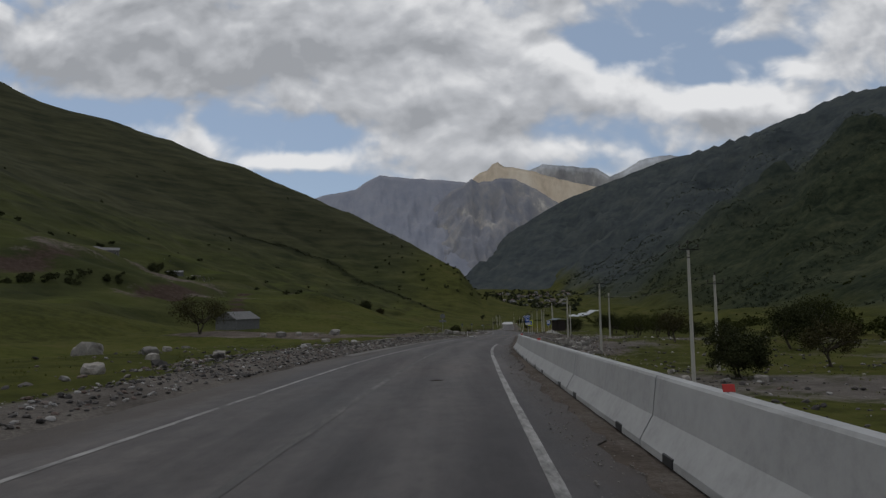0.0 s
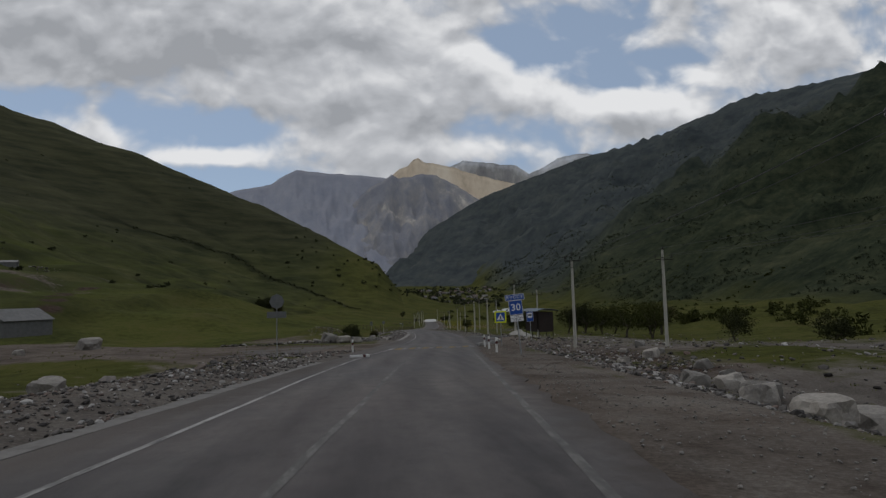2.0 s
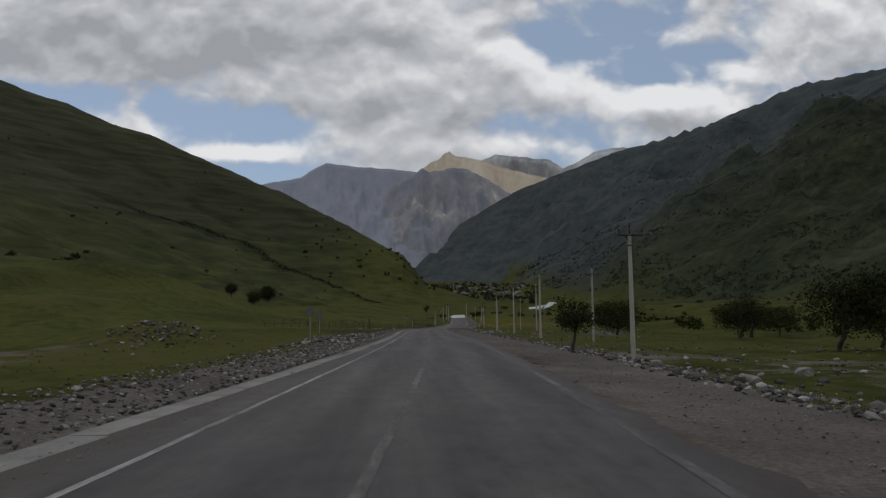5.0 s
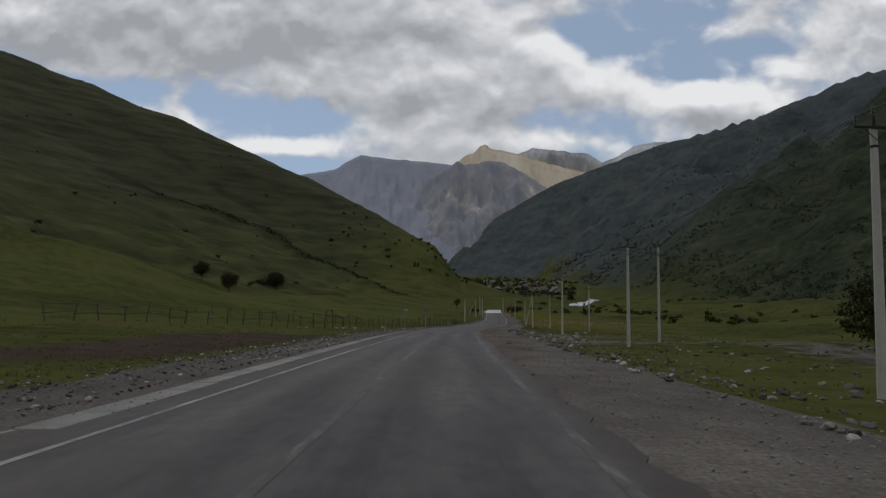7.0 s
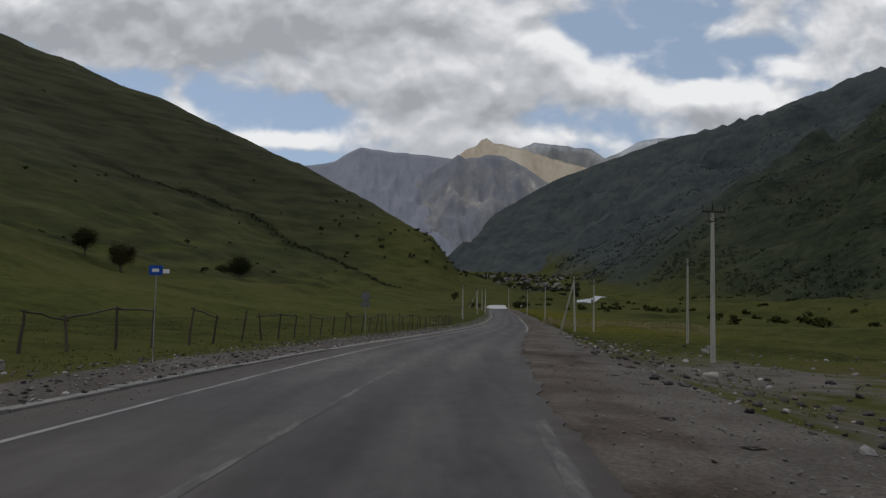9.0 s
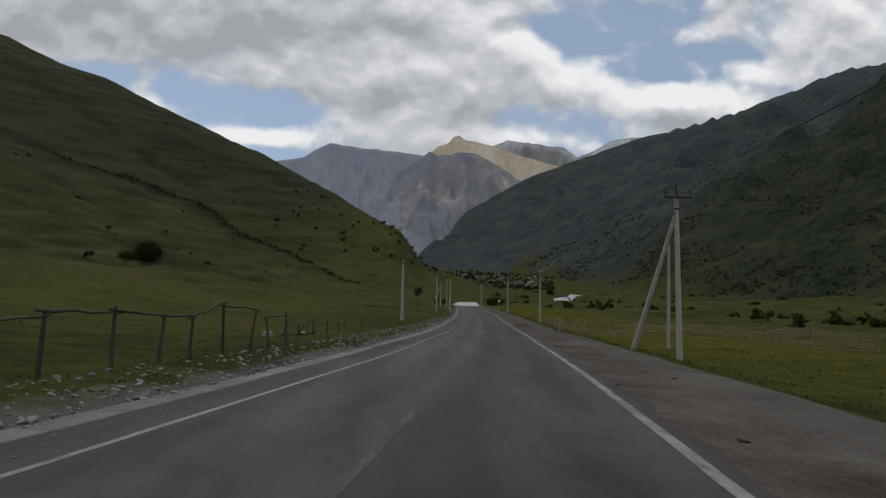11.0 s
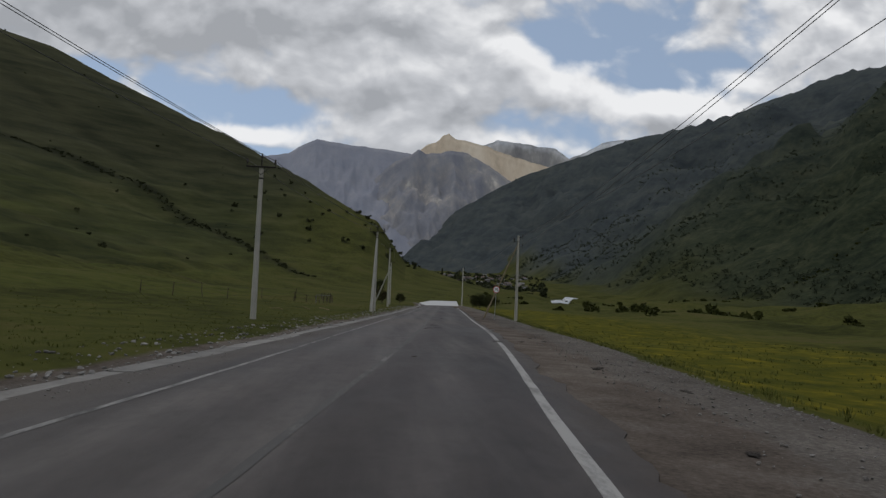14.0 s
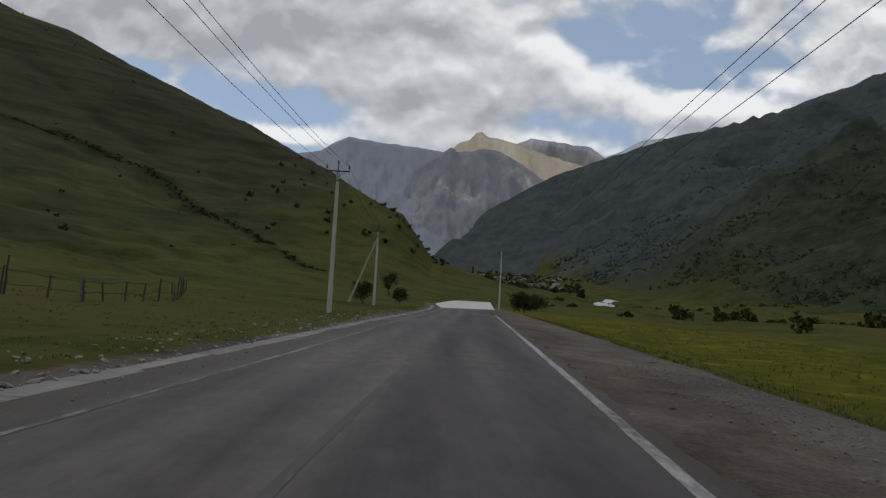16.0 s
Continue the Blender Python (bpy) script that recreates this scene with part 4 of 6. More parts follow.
# poles: name, place, height of the crossarm, turn, lean, kind of head, foot of a strut
POLES = [
    ("A0", 18.2, 47.2, 3.5, 2), ("A", 19.6, 80.2, 1.86, 3), ("B", 22.95, 118.7, 0.34, 3), ("C", 26.06, 153.7, -1.0, 3), ("D", 29.0, 189.3, -3.16, 3),
    ("G", 34.5, 236.4, -3.9, 3), ("E", 37.35, 270.3, -5.37, 3), ("F", 41.6, 316.7, -6.95, 4),
    ("S", 46.0, 371.4, -9.9, 8, (0, -1.5), "cross", (44.6, 374.4), "concrete utility pole with a leaning concrete strut"),
    ("K", 32.35, 419.2, -11.5, 0, (0, 0), "cross", (32.6, 422.3), "concrete utility pole with a thin leaning strut"),
    ("L", 39.55, 468.7, -12.35, 0), ("M", 45.0, 502.4, -12.6, 2, (0, 0), "cross", (44.75, 499.4), "concrete utility pole with a leaning concrete strut"),
    ("N", 46.5, 533.6, -12.4, 0), ("O", 47.0, 567.7, -13.3, 0, (0, 0), "cross", (43.8, 569.0), "concrete utility pole with a leaning concrete strut"),
    ("Q", 55.25, 444.6, -11.6, -4, (0, 0), "top_cross", None, "concrete utility pole with a low crossarm below its top"),
    ("T", 59.05, 498.1, -12.7, 0, (0, 0), "hooks", (55.5, 496.9), "concrete utility pole with hook insulators and a long strut"),
    ("P", 25.4, 59.8, 1.95, 12, (0, 0), "top_cross"), ("U", 30.0, 116.0, 0.9, 8, (0, 0), "top_cross"), ("V", 33.0, 167.0, -1.8, 8, (0, 0), "top_cross"), ("R", 38.9, 228.0, -3.6, 8, (0, 0), "top_cross"),
    ("W", 44.2, 282.0, -4.6, 5, (0, 0), "top_cross"), ("X", 55.0, 353.0, -8.0, 5, (0, 0), "top_cross"), ("Z", 53.9, 391.0, -10.1, 0, (0, 0), "top_cross"),
    ("Y", 66.5, 606.0, -12.6, 0, (0, 0), "hooks"),
]
SPANS = [("A0", "A"), ("A", "B"), ("B", "C"), ("C", "D"), ("D", "G"), ("G", "E"), ("E", "F"), ("F", "S"), ("S", "K"), ("K", "L"), ("L", "M"), ("M", "N"), ("N", "O"),
         ("P", "U"), ("U", "V"), ("V", "R"), ("R", "W"), ("W", "X"), ("X", "Z"), ("Z", "Q"), ("Q", "T"), ("T", "Y")]

# ---- flush concrete edge strip along the hill side ----
def edge_strip(y0, y1, s_in, width, seed, mat):
    rng = random.Random(seed)
    root = thing("kerb_strip", Matrix(), "flat pale concrete edge strip with open joints", "kerb", kind="structure")
    y = y0
    while y < y1:
        ln = rng.choice((2.9, 3.0, 3.1))
        e = min(y + ln, y1)
        s = float(s_in(np.array([y]))[0]) if callable(s_in) else s_in
        s2 = float(s_in(np.array([e]))[0]) if callable(s_in) else s_in
        p, q = on_road(y, s - width / 2), on_road(e - 0.03, s2 - width / 2)
        d = q - p
        m = Matrix.Translation((p + q) / 2 + Vector((rng.uniform(-0.02, 0.02), 0, -0.10 + rng.uniform(-0.012, 0.008)))) @ d.to_track_quat("Y", "Z").to_matrix().to_4x4() @ pose(0, 0, 0, 0, rng.uniform(-1, 1), 0)
        part("slab", box(bmesh.new(), width * rng.uniform(0.95, 1.04), d.length, 0.22, Matrix(), 0.018), mat, root, at=m)
        y = e
    return root


edge_strip(31, 97, glide([30, 36, 60, 97], [-4.1, -4.0, -4.2, -4.5]), 0.5, 11, M_CONCRETE_OLD)
edge_strip(139, 600, glide([139, 165, 240, 262, 292, 330, 357, 380, 412, 460, 500, 600], [-4.35, -4.15, -3.85, -4.3, -4.75, -4.4, -4.3, -4.3, -4.3, -4.3, -4.3, -4.3]), 0.58, 12, M_STRIP)


# ---- concrete barrier ----
def barrier_unit(length, rng, ramped=False):
    bm = bmesh.new()
    prof = [(-0.31, 0), (0.31, 0), (0.31, 0.08), (0.145, 0.36), (0.085, 0.80), (0.065, 0.83), (-0.065, 0.83), (-0.085, 0.80), (-0.145, 0.36), (-0.31, 0.08)]
    ends = []
    n = 12
    for i in range(n + 1):
        y = -length / 2 + length * i / n
        back = 2.6 * i / n if ramped else 0.0  # the last unit of the row ends in a slope
        ends.append([bm.verts.new((x + rng.uniform(-0.004, 0.004), y - back * max(z - 0.08, 0) / 0.75, z)) for x, z in prof])
    for a, b in zip(ends, ends[1:]):
        for k in range(len(prof)):
            bm.faces.new((a[k], a[(k + 1) % len(prof)], b[(k + 1) % len(prof)], b[k]))
    bm.faces.new(ends[0])
    bm.faces.new(ends[-1][::-1])
    bmesh.ops.recalc_face_normals(bm, faces=bm.faces[:])
    return bm


rng = random.Random(5)
y = -58.2
while y < 32.5:
    mid, ln = y + 3, (5.97 if y < 30 else 6.6)
    p, q = [Vector((float(line_x(v)) + 2.28, v, float(road_level(v)))) for v in (y, y + ln)]
    d = q - p
    m = Matrix.Translation((p + q) / 2) @ d.to_track_quat("Y", "Z").to_matrix().to_4x4()
    unit = thing("concrete_barrier", m, "pale grey concrete road barrier with stained foot", "barrier", "barrier row")
    part("body", barrier_unit(ln, rng, y > 30), M_BARRIER, unit)
    for k in [v - mid for v in (-4.0, 5.8, 22.7, 33.0) if abs(v - mid) < 3]:
        r = part("reflector", box(bmesh.new(), 0.11, 0.015, 0.07, Matrix.Translation((0, k, 0.876)) @ Matrix.Rotation(-0.25, 4, "X"), 0.006), M_PAINT_RED, unit, "red plate reflector")
        part("bracket", box(bmesh.new(), 0.012, 0.012, 0.09, Matrix.Translation((0, k + 0.016, 0.858))), M_GALV, r)
    for k in (-1.9, 1.9):
        part("drain_hole", box(bmesh.new(), 0.06, 0.34, 0.10, Matrix.Translation((-0.292, k, 0.052)), 0.01), M_PAINT_BLACK, unit, "dark drain opening at the foot")
    y += 6


# ---- utility poles ----
def insulator_mesh():
    bm = bmesh.new()
    for z0, z1, r in ((0.12, 0.18, 0.045), (0.17, 0.24, 0.065), (0.24, 0.30, 0.04), (0.29, 0.35, 0.058), (0.35, 0.38, 0.03)):
        rod(bm, (0, 0, z0), (0, 0, z1), r, r * 0.8, 8)
    return mesh_of("insulator", bm, M_PORCELAIN)


INSULATOR = insulator_mesh()
TOPS = {}


def pole(key, x, y, top, turn=0.0, lean=(0, 0), style="cross", strut=None, label="tapered concrete utility pole with a dark iron crossarm"):
    """A concrete pole with its crossarm at the height top, an iron crown above it, and a leaning strut where it has one."""
    z = gz_at(x, y)
    h = top - z
    root = thing("utility_pole", pose(x, y, z, lean[0], lean[1], turn), label, "utility pole", "power line")
    bm = bmesh.new()
    rod(bm, (0, 0, -0.6), (0, 0, h + 0.05), 0.165, 0.105, 8)
    bmesh.ops.bevel(bm, geom=[e for e in bm.edges if abs(e.verts[0].co.z - e.verts[1].co.z) < 0.01], offset=0.015, segments=1, affect="EDGES")
    part("shaft", bm, M_POLE, root)
    pins = []
    if style == "cross":
        arm = part("crossarm", box(bmesh.new(), 1.5, 0.07, 0.07, Matrix.Translation((0, -0.14, h)), 0.006), M_IRON, root)
        pins = [Vector((-0.7, -0.14, h + 0.03)), Vector((0.7, -0.14, h + 0.03)), Vector((0, 0, h + 0.34))]
        bm = box(bmesh.new(), 0.06, 0.06, 0.5, Matrix.Translation((0, -0.02, h + 0.14)), 0.006)
        part("crown", bm, M_IRON, root, "iron crown piece")
        for s in (-1, 1):
            part("brace", rod(bmesh.new(), (s * 0.45, -0.13, h), (0, -0.13, h - 0.4), 0.014, seg=6), M_IRON, arm)
    elif style == "top_cross":
        part("crossarm", box(bmesh.new(), 1.7, 0.07, 0.07, Matrix.Translation((0, -0.14, h - 0.75)), 0.006), M_IRON, root)
        pins = [Vector((-0.8, -0.14, h - 0.72)), Vector((0.8, -0.14, h - 0.72)), Vector((0.06, 0, h - 0.02))]
    else:  # hooks at three heights
        for k, (s, dz) in enumerate(((1, -0.1), (-1, -0.5), (1, -1.0))):
            arm = part("hook", rod(bmesh.new(), (0, 0, h + dz), (s * 0.42, 0, h + dz - 0.06), 0.03, seg=6), M_IRON, root)
            pins.append(Vector((s * 0.42, 0, h + dz - 0.08)))
    for pnt in pins:
        i = part("insulator", INSULATOR, None, root, "dark ribbed insulator", Matrix.Translation(pnt))
        part("pin", rod(bmesh.new(), (0, 0, -0.02), (0, 0, 0.14), 0.014, seg=6), M_IRON, i)
    band = bmesh.new()
    rod(band, (0, 0, h - 0.62), (0, 0, h - 0.54), 0.125, 0.124, 8)
    part("band", band, M_IRON, root)
    if strut:
        foot = Vector((strut[0] - x, strut[1] - y, gz_at(*strut) - z - 0.4))
        foot = Matrix.Rotation(-radians(turn), 3, "Z") @ foot
        bm = bmesh.new()
        wooden = style == "hooks"
        rod(bm, foot, (0, 0, h - 0.75), 0.085 if wooden else 0.15, 0.06 if wooden else 0.10, 8)
        part("strut", bm, M_WOOD if wooden else M_POLE, root, "thin brown wooden strut" if wooden else "leaning concrete strut")
        part("clamp", box(bmesh.new(), 0.34, 0.1, 0.06, Matrix.Translation((0, 0, h - 0.8)), 0.006), M_IRON, root)
    m = root.matrix_basis
    TOPS[key] = [m @ (q + Vector((0, 0, 0.3))) for q in pins]
    return root


for args in POLES:
    pole(*args)


def wire(p, q, sag, steps=14):
    c = bpy.data.curves.new("wire", "CURVE")
    c.dimensions, c.bevel_depth, c.bevel_resolution = "3D", 0.011, 1
    s = c.splines.new("POLY")
    s.points.add(steps)
    for i in range(steps + 1):
        t = i / steps
        v = p.lerp(q, t) - Vector((0, 0, sag * 4 * t * (1 - t)))
        s.points[i].co = (*v, 1)
    c.materials.append(M_WIRE)
    return new("power_wire", c)


for a, b in SPANS:
    for p, q in zip(TOPS[a], TOPS[b]):
        tagged(wire(p, q, (q - p).length * 0.012), "thin dark power wire strung between poles", "wire", "power line wires")

# ---- stones ----
def stone_verts(rng, sub=1, flat=0.6):
    bm = bmesh.new()
    bmesh.ops.create_icosphere(bm, subdivisions=sub, radius=0.5)
    o = Vector((rng.uniform(-50, 50), rng.uniform(-50, 50), rng.uniform(-50, 50)))
    for v in bm.verts:
        k = 1 + 0.42 * noise.noise(v.co * 1.9 + o) + 0.18 * noise.noise(v.co * 5 + o)
        v.co = Vector((v.co.x * k, v.co.y * k * 0.85, v.co.z * k * flat))
        for ax in range(3):
            lim = (0.40, 0.36, 0.27)[ax]
            v.co[ax] = max(-lim, min(lim, v.co[ax]))
    return bm


rng = random.Random(21)
BOULDERS = [mesh_of("boulder", stone_verts(rng, 3, 0.75), M_STONE) for _ in range(7)]


def boulder(x, y, size, label="weathered grey boulder lying in the grass", sink=0.12, tall=1.0):
    k = BOULDERS[rng.randrange(len(BOULDERS))]
    ob = new("boulder", k)
    ob.matrix_basis = lay(x, y, size * (0.27 * tall - sink), rng.uniform(0, 360), rng.uniform(-12, 12), rng.uniform(-12, 12)) @ Matrix.Diagonal((size, size, size * tall, 1))
    return tagged(ob, label, "rock", "boulders")


for x, y, s in [(-33, 60, 3.0), (-21.6, 47.4, 1.3), (-16, 29.5, 1.1), (-18, 40, 0.9), (-22.5, 133.3, 2.6), (-8.0, 93, 1.7), (-30, 119, 2.0), (-33, 118, 1.4),
                (-27, 120, 1.3), (-24.5, 124, 1.1), (-11, 88, 0.8), (-14, 92, 1.0), (-19, 104, 1.6), (-16, 76, 0.9), (-30, 70, 1.1), (-38, 95, 1.3), (-9.5, 45, 0.8), (-8.7, 25, 0.6)]:
    boulder(x, y, s)
for x, y, s in [(18.5, 85.6, 1.5), (17.2, 87.8, 1.2), (19.0, 88.5, 1.3), (16.0, 82.0, 1.4), (17.8, 80.2, 1.1), (13.8, 76.5, 1.2), (14.9, 75.0, 1.5), (15.9, 77.5, 1.7), (13.0, 72.5, 1.0),
                (11.8, 66.0, 1.1), (10.8, 57.8, 1.3), (11.6, 55.5, 0.9), (12.4, 61.0, 0.7), (20.4, 91, 0.9), (21.5, 95, 1.0), (19.5, 100, 0.8), (23.0, 104, 1.3), (25.5, 108, 0.9),
                (28.5, 118, 1.1), (24.5, 112, 0.7), (20, 57, 0.8), (19, 51, 0.9), (21.5, 49.5, 0.8), (24.5, 50, 1.1), (17.5, 45, 0.7), (32, 75, 1.0), (36, 88, 0.9), (14.2, 69, 0.7),
                (16.6, 73.4, 0.9), (18.6, 77.2, 1.0)]:
    boulder(x, y, s, "pale grey boulder in the rubble beside the gravel verge")
# heap of rocks at the side road's corner
for x, y, s, t in [(1.0, 137.5, 2.0, 1.2), (2.6, 136.6, 1.7, 1.0), (3.9, 136.4, 1.5, 0.9), (-0.4, 139.4, 1.5, 1.0), (-2.2, 139.5, 1.3, 0.9), (5.3, 137.8, 1.1, 0.8), (-4.5, 140, 1.2, 0.8),
                   (6.2, 139.5, 0.9, 0.8), (7.4, 141.4, 0.8, 0.7), (-7.0, 141, 1.1, 0.8), (-10, 142.5, 1.2, 0.9), (3.0, 139.8, 1.3, 1.2), (8.0, 144, 0.6, 0.8), (2.4, 150, 1.0, 0.8), (6, 152, 0.9, 0.8)]:
    boulder(x, y, s, "pale rock in a heap at the side road's corner", 0.1, t)
for x, y, s in [(3.9, 150.5, 1.1), (4.8, 146.0, 0.9), (27.5, 160, 0.8), (31, 168, 0.9), (26, 172, 0.7), (33, 180, 0.8), (24.8, 176, 0.6), (36, 290, 0.8), (39, 296, 0.9), (34, 300, 0.7),
                (8.6, 277.0, 0.42), (9.1, 277.8, 0.38), (11.2, 283.2, 0.36), (12.0, 283.6, 0.5), (11.7, 284.6, 0.36), (12.6, 287, 0.55), (15.4, 292, 0.6), (47, 330, 0.7), (50, 336, 0.8), (35.5, 284, 0.6)]:
    boulder(x, y, s, "pale stone lying in the roadside grass")


def scatter(name, label, count, region, size, mat, seed, sub=1, dz=0.0, category="stones"):
    """Loose stones strewn over a stretch, as one mesh. region(rng) gives a place, or None."""
    r = random.Random(seed)
    kinds = []
    for _ in range(6):
        bm = stone_verts(r, sub, 0.46)
        bm.verts.ensure_lookup_table()
        kinds.append((np.array([v.co[:] for v in bm.verts]), [[v.index for v in f.verts] for f in bm.faces]))
        bm.free()
    places = [p for p in (region(r) for _ in range(count)) if p]
    xs, ys = np.array([p[0] for p in places]), np.array([p[1] for p in places])
    zs = land(xs, ys)
    V, F, base = [], [], 0
    for x, y, z in zip(xs, ys, zs):
        kv, kf = kinds[r.randrange(6)]
        s = size[0] + (size[1] - size[0]) * r.random() ** 2.6
        rot = np.array(Euler((r.uniform(-0.5, 0.5), r.uniform(-0.5, 0.5), r.uniform(0, 6.3))).to_matrix())
        V.append((kv * s) @ rot.T + np.array([x, y, z + s * 0.1 + dz]))
        F.extend([[i + base for i in f] for f in kf])
        base += len(kv)
    me = bpy.data.meshes.new(name)
    me.from_pydata(np.concatenate(V).tolist(), [], F)
    me.materials.append(mat)
    return tagged(new(name, me), label, category, kind="stuff")


M_RUBBLE, rn, rl, rb = material("rubble", 0.92, 0, 0.2)
geo = rn.new("ShaderNodeNewGeometry")
rubble_col = ramp(rn, rl, geo.outputs["Random Per Island"], [(0.0, (0.040, 0.036, 0.034)), (0.3, (0.088, 0.080, 0.074)), (0.6, (0.155, 0.142, 0.131)), (0.70, (0.145, 0.102, 0.083)), (0.85, (0.24, 0.225, 0.207)), (1.0, (0.42, 0.40, 0.375))])
rubble_n = tex(rn, rl, "noise", 9, 5, 0.7)
rubble_col = mixed(rn, rl, 0.5, rubble_col, ramp(rn, rl, rubble_n, [(0.3, (0.5, 0.5, 0.5)), (0.7, (1.0, 1.0, 1.0))]), "MULTIPLY")
rl.new(rubble_col, rb.inputs["Base Color"])
bumped(rn, rl, rb, rubble_n, 0.4, 0.02)


def band(y0, y1, s0, s1, bias=1.0):
    def f(r):
        y = r.uniform(y0, y1)
        s = s0 + (s1 - s0) * r.random() ** bias
        return float(road_x(y)) + s, y
    return f


M_RUBBLE_PALE = plain("pale_rubble", [(0.32, (0.10, 0.094, 0.086)), (0.5, (0.20, 0.19, 0.174)), (0.68, (0.38, 0.36, 0.335))], 1.7, 0.95, bump=0.3, dist=0.02)
M_PEBBLE = plain("pebble", [(0.3, (0.10, 0.092, 0.083)), (0.7, (0.24, 0.223, 0.203))], 3.0, 0.95, bump=0)
scatter("rubble_stones", "grey and reddish rubble tipped along the road edge", 8500, band(18, 97, -4.8, -8.2, 1.2), (0.04, 0.2), M_RUBBLE, 31)
scatter("rubble_stones", "grey and reddish rubble tipped along the road edge", 8000, band(139, 225, -4.85, -7.2, 1.3), (0.035, 0.18), M_RUBBLE, 32)
scatter("rubble_stones", "small stones along the concrete edge strip", 6500, band(225, 345, -4.9, -7.2, 1.3), (0.035, 0.17), M_RUBBLE, 33)
scatter("rubble_stones", "small stones along the concrete edge strip", 3500, band(345, 440, -4.75, -7.2, 1.3), (0.04, 0.2), M_RUBBLE_PALE, 34)
scatter("rubble_stones", "small stones along the concrete edge strip", 2000, band(440, 560, -4.8, -7.0, 1.4), (0.04, 0.2), M_RUBBLE_PALE, 35)
scatter("rubble_stones", "stones strewn over the grass beyond the rubble", 700, band(0, 98, -6, -45, 1.4), (0.12, 0.7), M_RUBBLE, 36)
scatter("rubble_stones", "stones and clods beside the side road", 3000, band(84, 112, -5.2, -14, 1.1), (0.04, 0.26), M_RUBBLE, 48)
scatter("rubble_stones", "stony heap at the side road's corner", 800, lambda r: (r.uniform(-11, 5.5), r.gauss(139.8, 1.4)), (0.1, 0.6), M_RUBBLE, 37, 1, 0.15)
scatter("rubble_stones", "stones on a grassy heap of tipped earth", 420, lambda r: (r.gauss(-2.8, 2.0), r.gauss(206, 3.0)), (0.08, 0.45), M_RUBBLE, 51, 1, 0.05)
scatter("rubble_stones", "stones spread below the heap of earth", 2400, band(190, 224, -5.5, -12.5, 1.2), (0.06, 0.4), M_RUBBLE, 52)
scatter("rubble_stones", "stones strewn along the gravel verge", 1800, band(40, 108, 7.2, 15, 1.3), (0.06, 0.36), M_RUBBLE, 38)
scatter("rubble_stones", "stones and clods on the bare bank", 3600, band(74, 124, 7.0, 16, 1.0), (0.04, 0.27), M_RUBBLE, 47)
scatter("rubble_stones", "stones strewn over the rough pasture", 4200, band(20, 215, 8, 60, 1.3), (0.10, 0.6), M_RUBBLE, 39)
scatter("rubble_stones", "stones strewn along the gravel verge", 1900, band(150, 345, 6.8, 14, 1.6), (0.06, 0.4), M_RUBBLE, 40)
scatter("rubble_stones", "stones strewn over the rough pasture", 900, band(235, 345, 9, 42, 1.3), (0.1, 0.5), M_RUBBLE, 41)
scatter("rubble_stones", "stones washed over the grass beside the gravel verge", 3600, band(143, 215, 6.6, 13, 1.2), (0.04, 0.27), M_RUBBLE, 49)
scatter("rubble_stones", "pale broken stones along the road edge", 1900, band(-8, 20, -4.95, -6.7, 0.9), (0.03, 0.2), M_RUBBLE, 50)
scatter("gravel_pebbles", "loose grey gravel on the road shoulder", 6500, band(45, 122, 3.7, 8.6), (0.02, 0.08), M_PEBBLE, 42, 1, 0.0, "gravel")
scatter("gravel_pebbles", "loose grey gravel on the road shoulder", 9000, band(145, 300, 3.8, 7.7, 0.75), (0.02, 0.08), M_PEBBLE, 43, 1, 0.0, "gravel")
scatter("gravel_pebbles", "loose grey gravel on the road shoulder", 10000, band(380, 512, 4.5, 7.8, 0.6), (0.02, 0.08), M_PEBBLE, 44, 1, 0.0, "gravel")
scatter("gravel_pebbles", "loose grit in the gutter beside the edge strip", 5000, band(140, 560, -3.5, -4.4, 0.6), (0.02, 0.07), M_PEBBLE, 46, 1, 0.0, "gravel")
scatter("gravel_pebbles", "reddish grit at the foot of the barrier", 1500, band(-5, 45, 3.0, 3.7), (0.015, 0.05), M_PEBBLE, 45, 1, 0.02, "gravel")


# ---- plants ----
def leaf_cloud(rng, centre, radii, count, size):
    """Many small leaf cards in loose clumps within an ellipsoid."""
    V, F = [], []
    clumps = []
    for _ in range(max(8, count // 55)):
        d = Vector((rng.gauss(0, 1), rng.gauss(0, 1), rng.gauss(0, 1))).normalized() * rng.uniform(0.45, 1.0)
        clumps.append(Vector((d.x * radii[0], d.y * radii[1], d.z * radii[2])) + Vector(centre))
    spread = min(radii) * 0.26
    for i in range(count):
        c = clumps[rng.randrange(len(clumps))] + Vector((rng.gauss(0, spread), rng.gauss(0, spread), rng.gauss(0, spread * 0.8)))
        a = Vector((rng.gauss(0, 1), rng.gauss(0, 1), rng.gauss(0, 0.7))).normalized()
        b = a.orthogonal().normalized()
        b.rotate(Matrix.Rotation(rng.uniform(0, 6.3), 3, a))
        n = a.cross(b)
        s = size * rng.uniform(0.6, 1.4)
        k = len(V)
        V += [c - b * s, c + n * s * 0.42, c + b * s, c - n * s * 0.42]
        F.append((k, k + 1, k + 2, k + 3))
    return V, F


def mesh_raw(name, V, F, mat):
    me = bpy.data.meshes.new(name)
    me.from_pydata([tuple(v) for v in V], [], F)
    me.materials.append(mat)
    return me


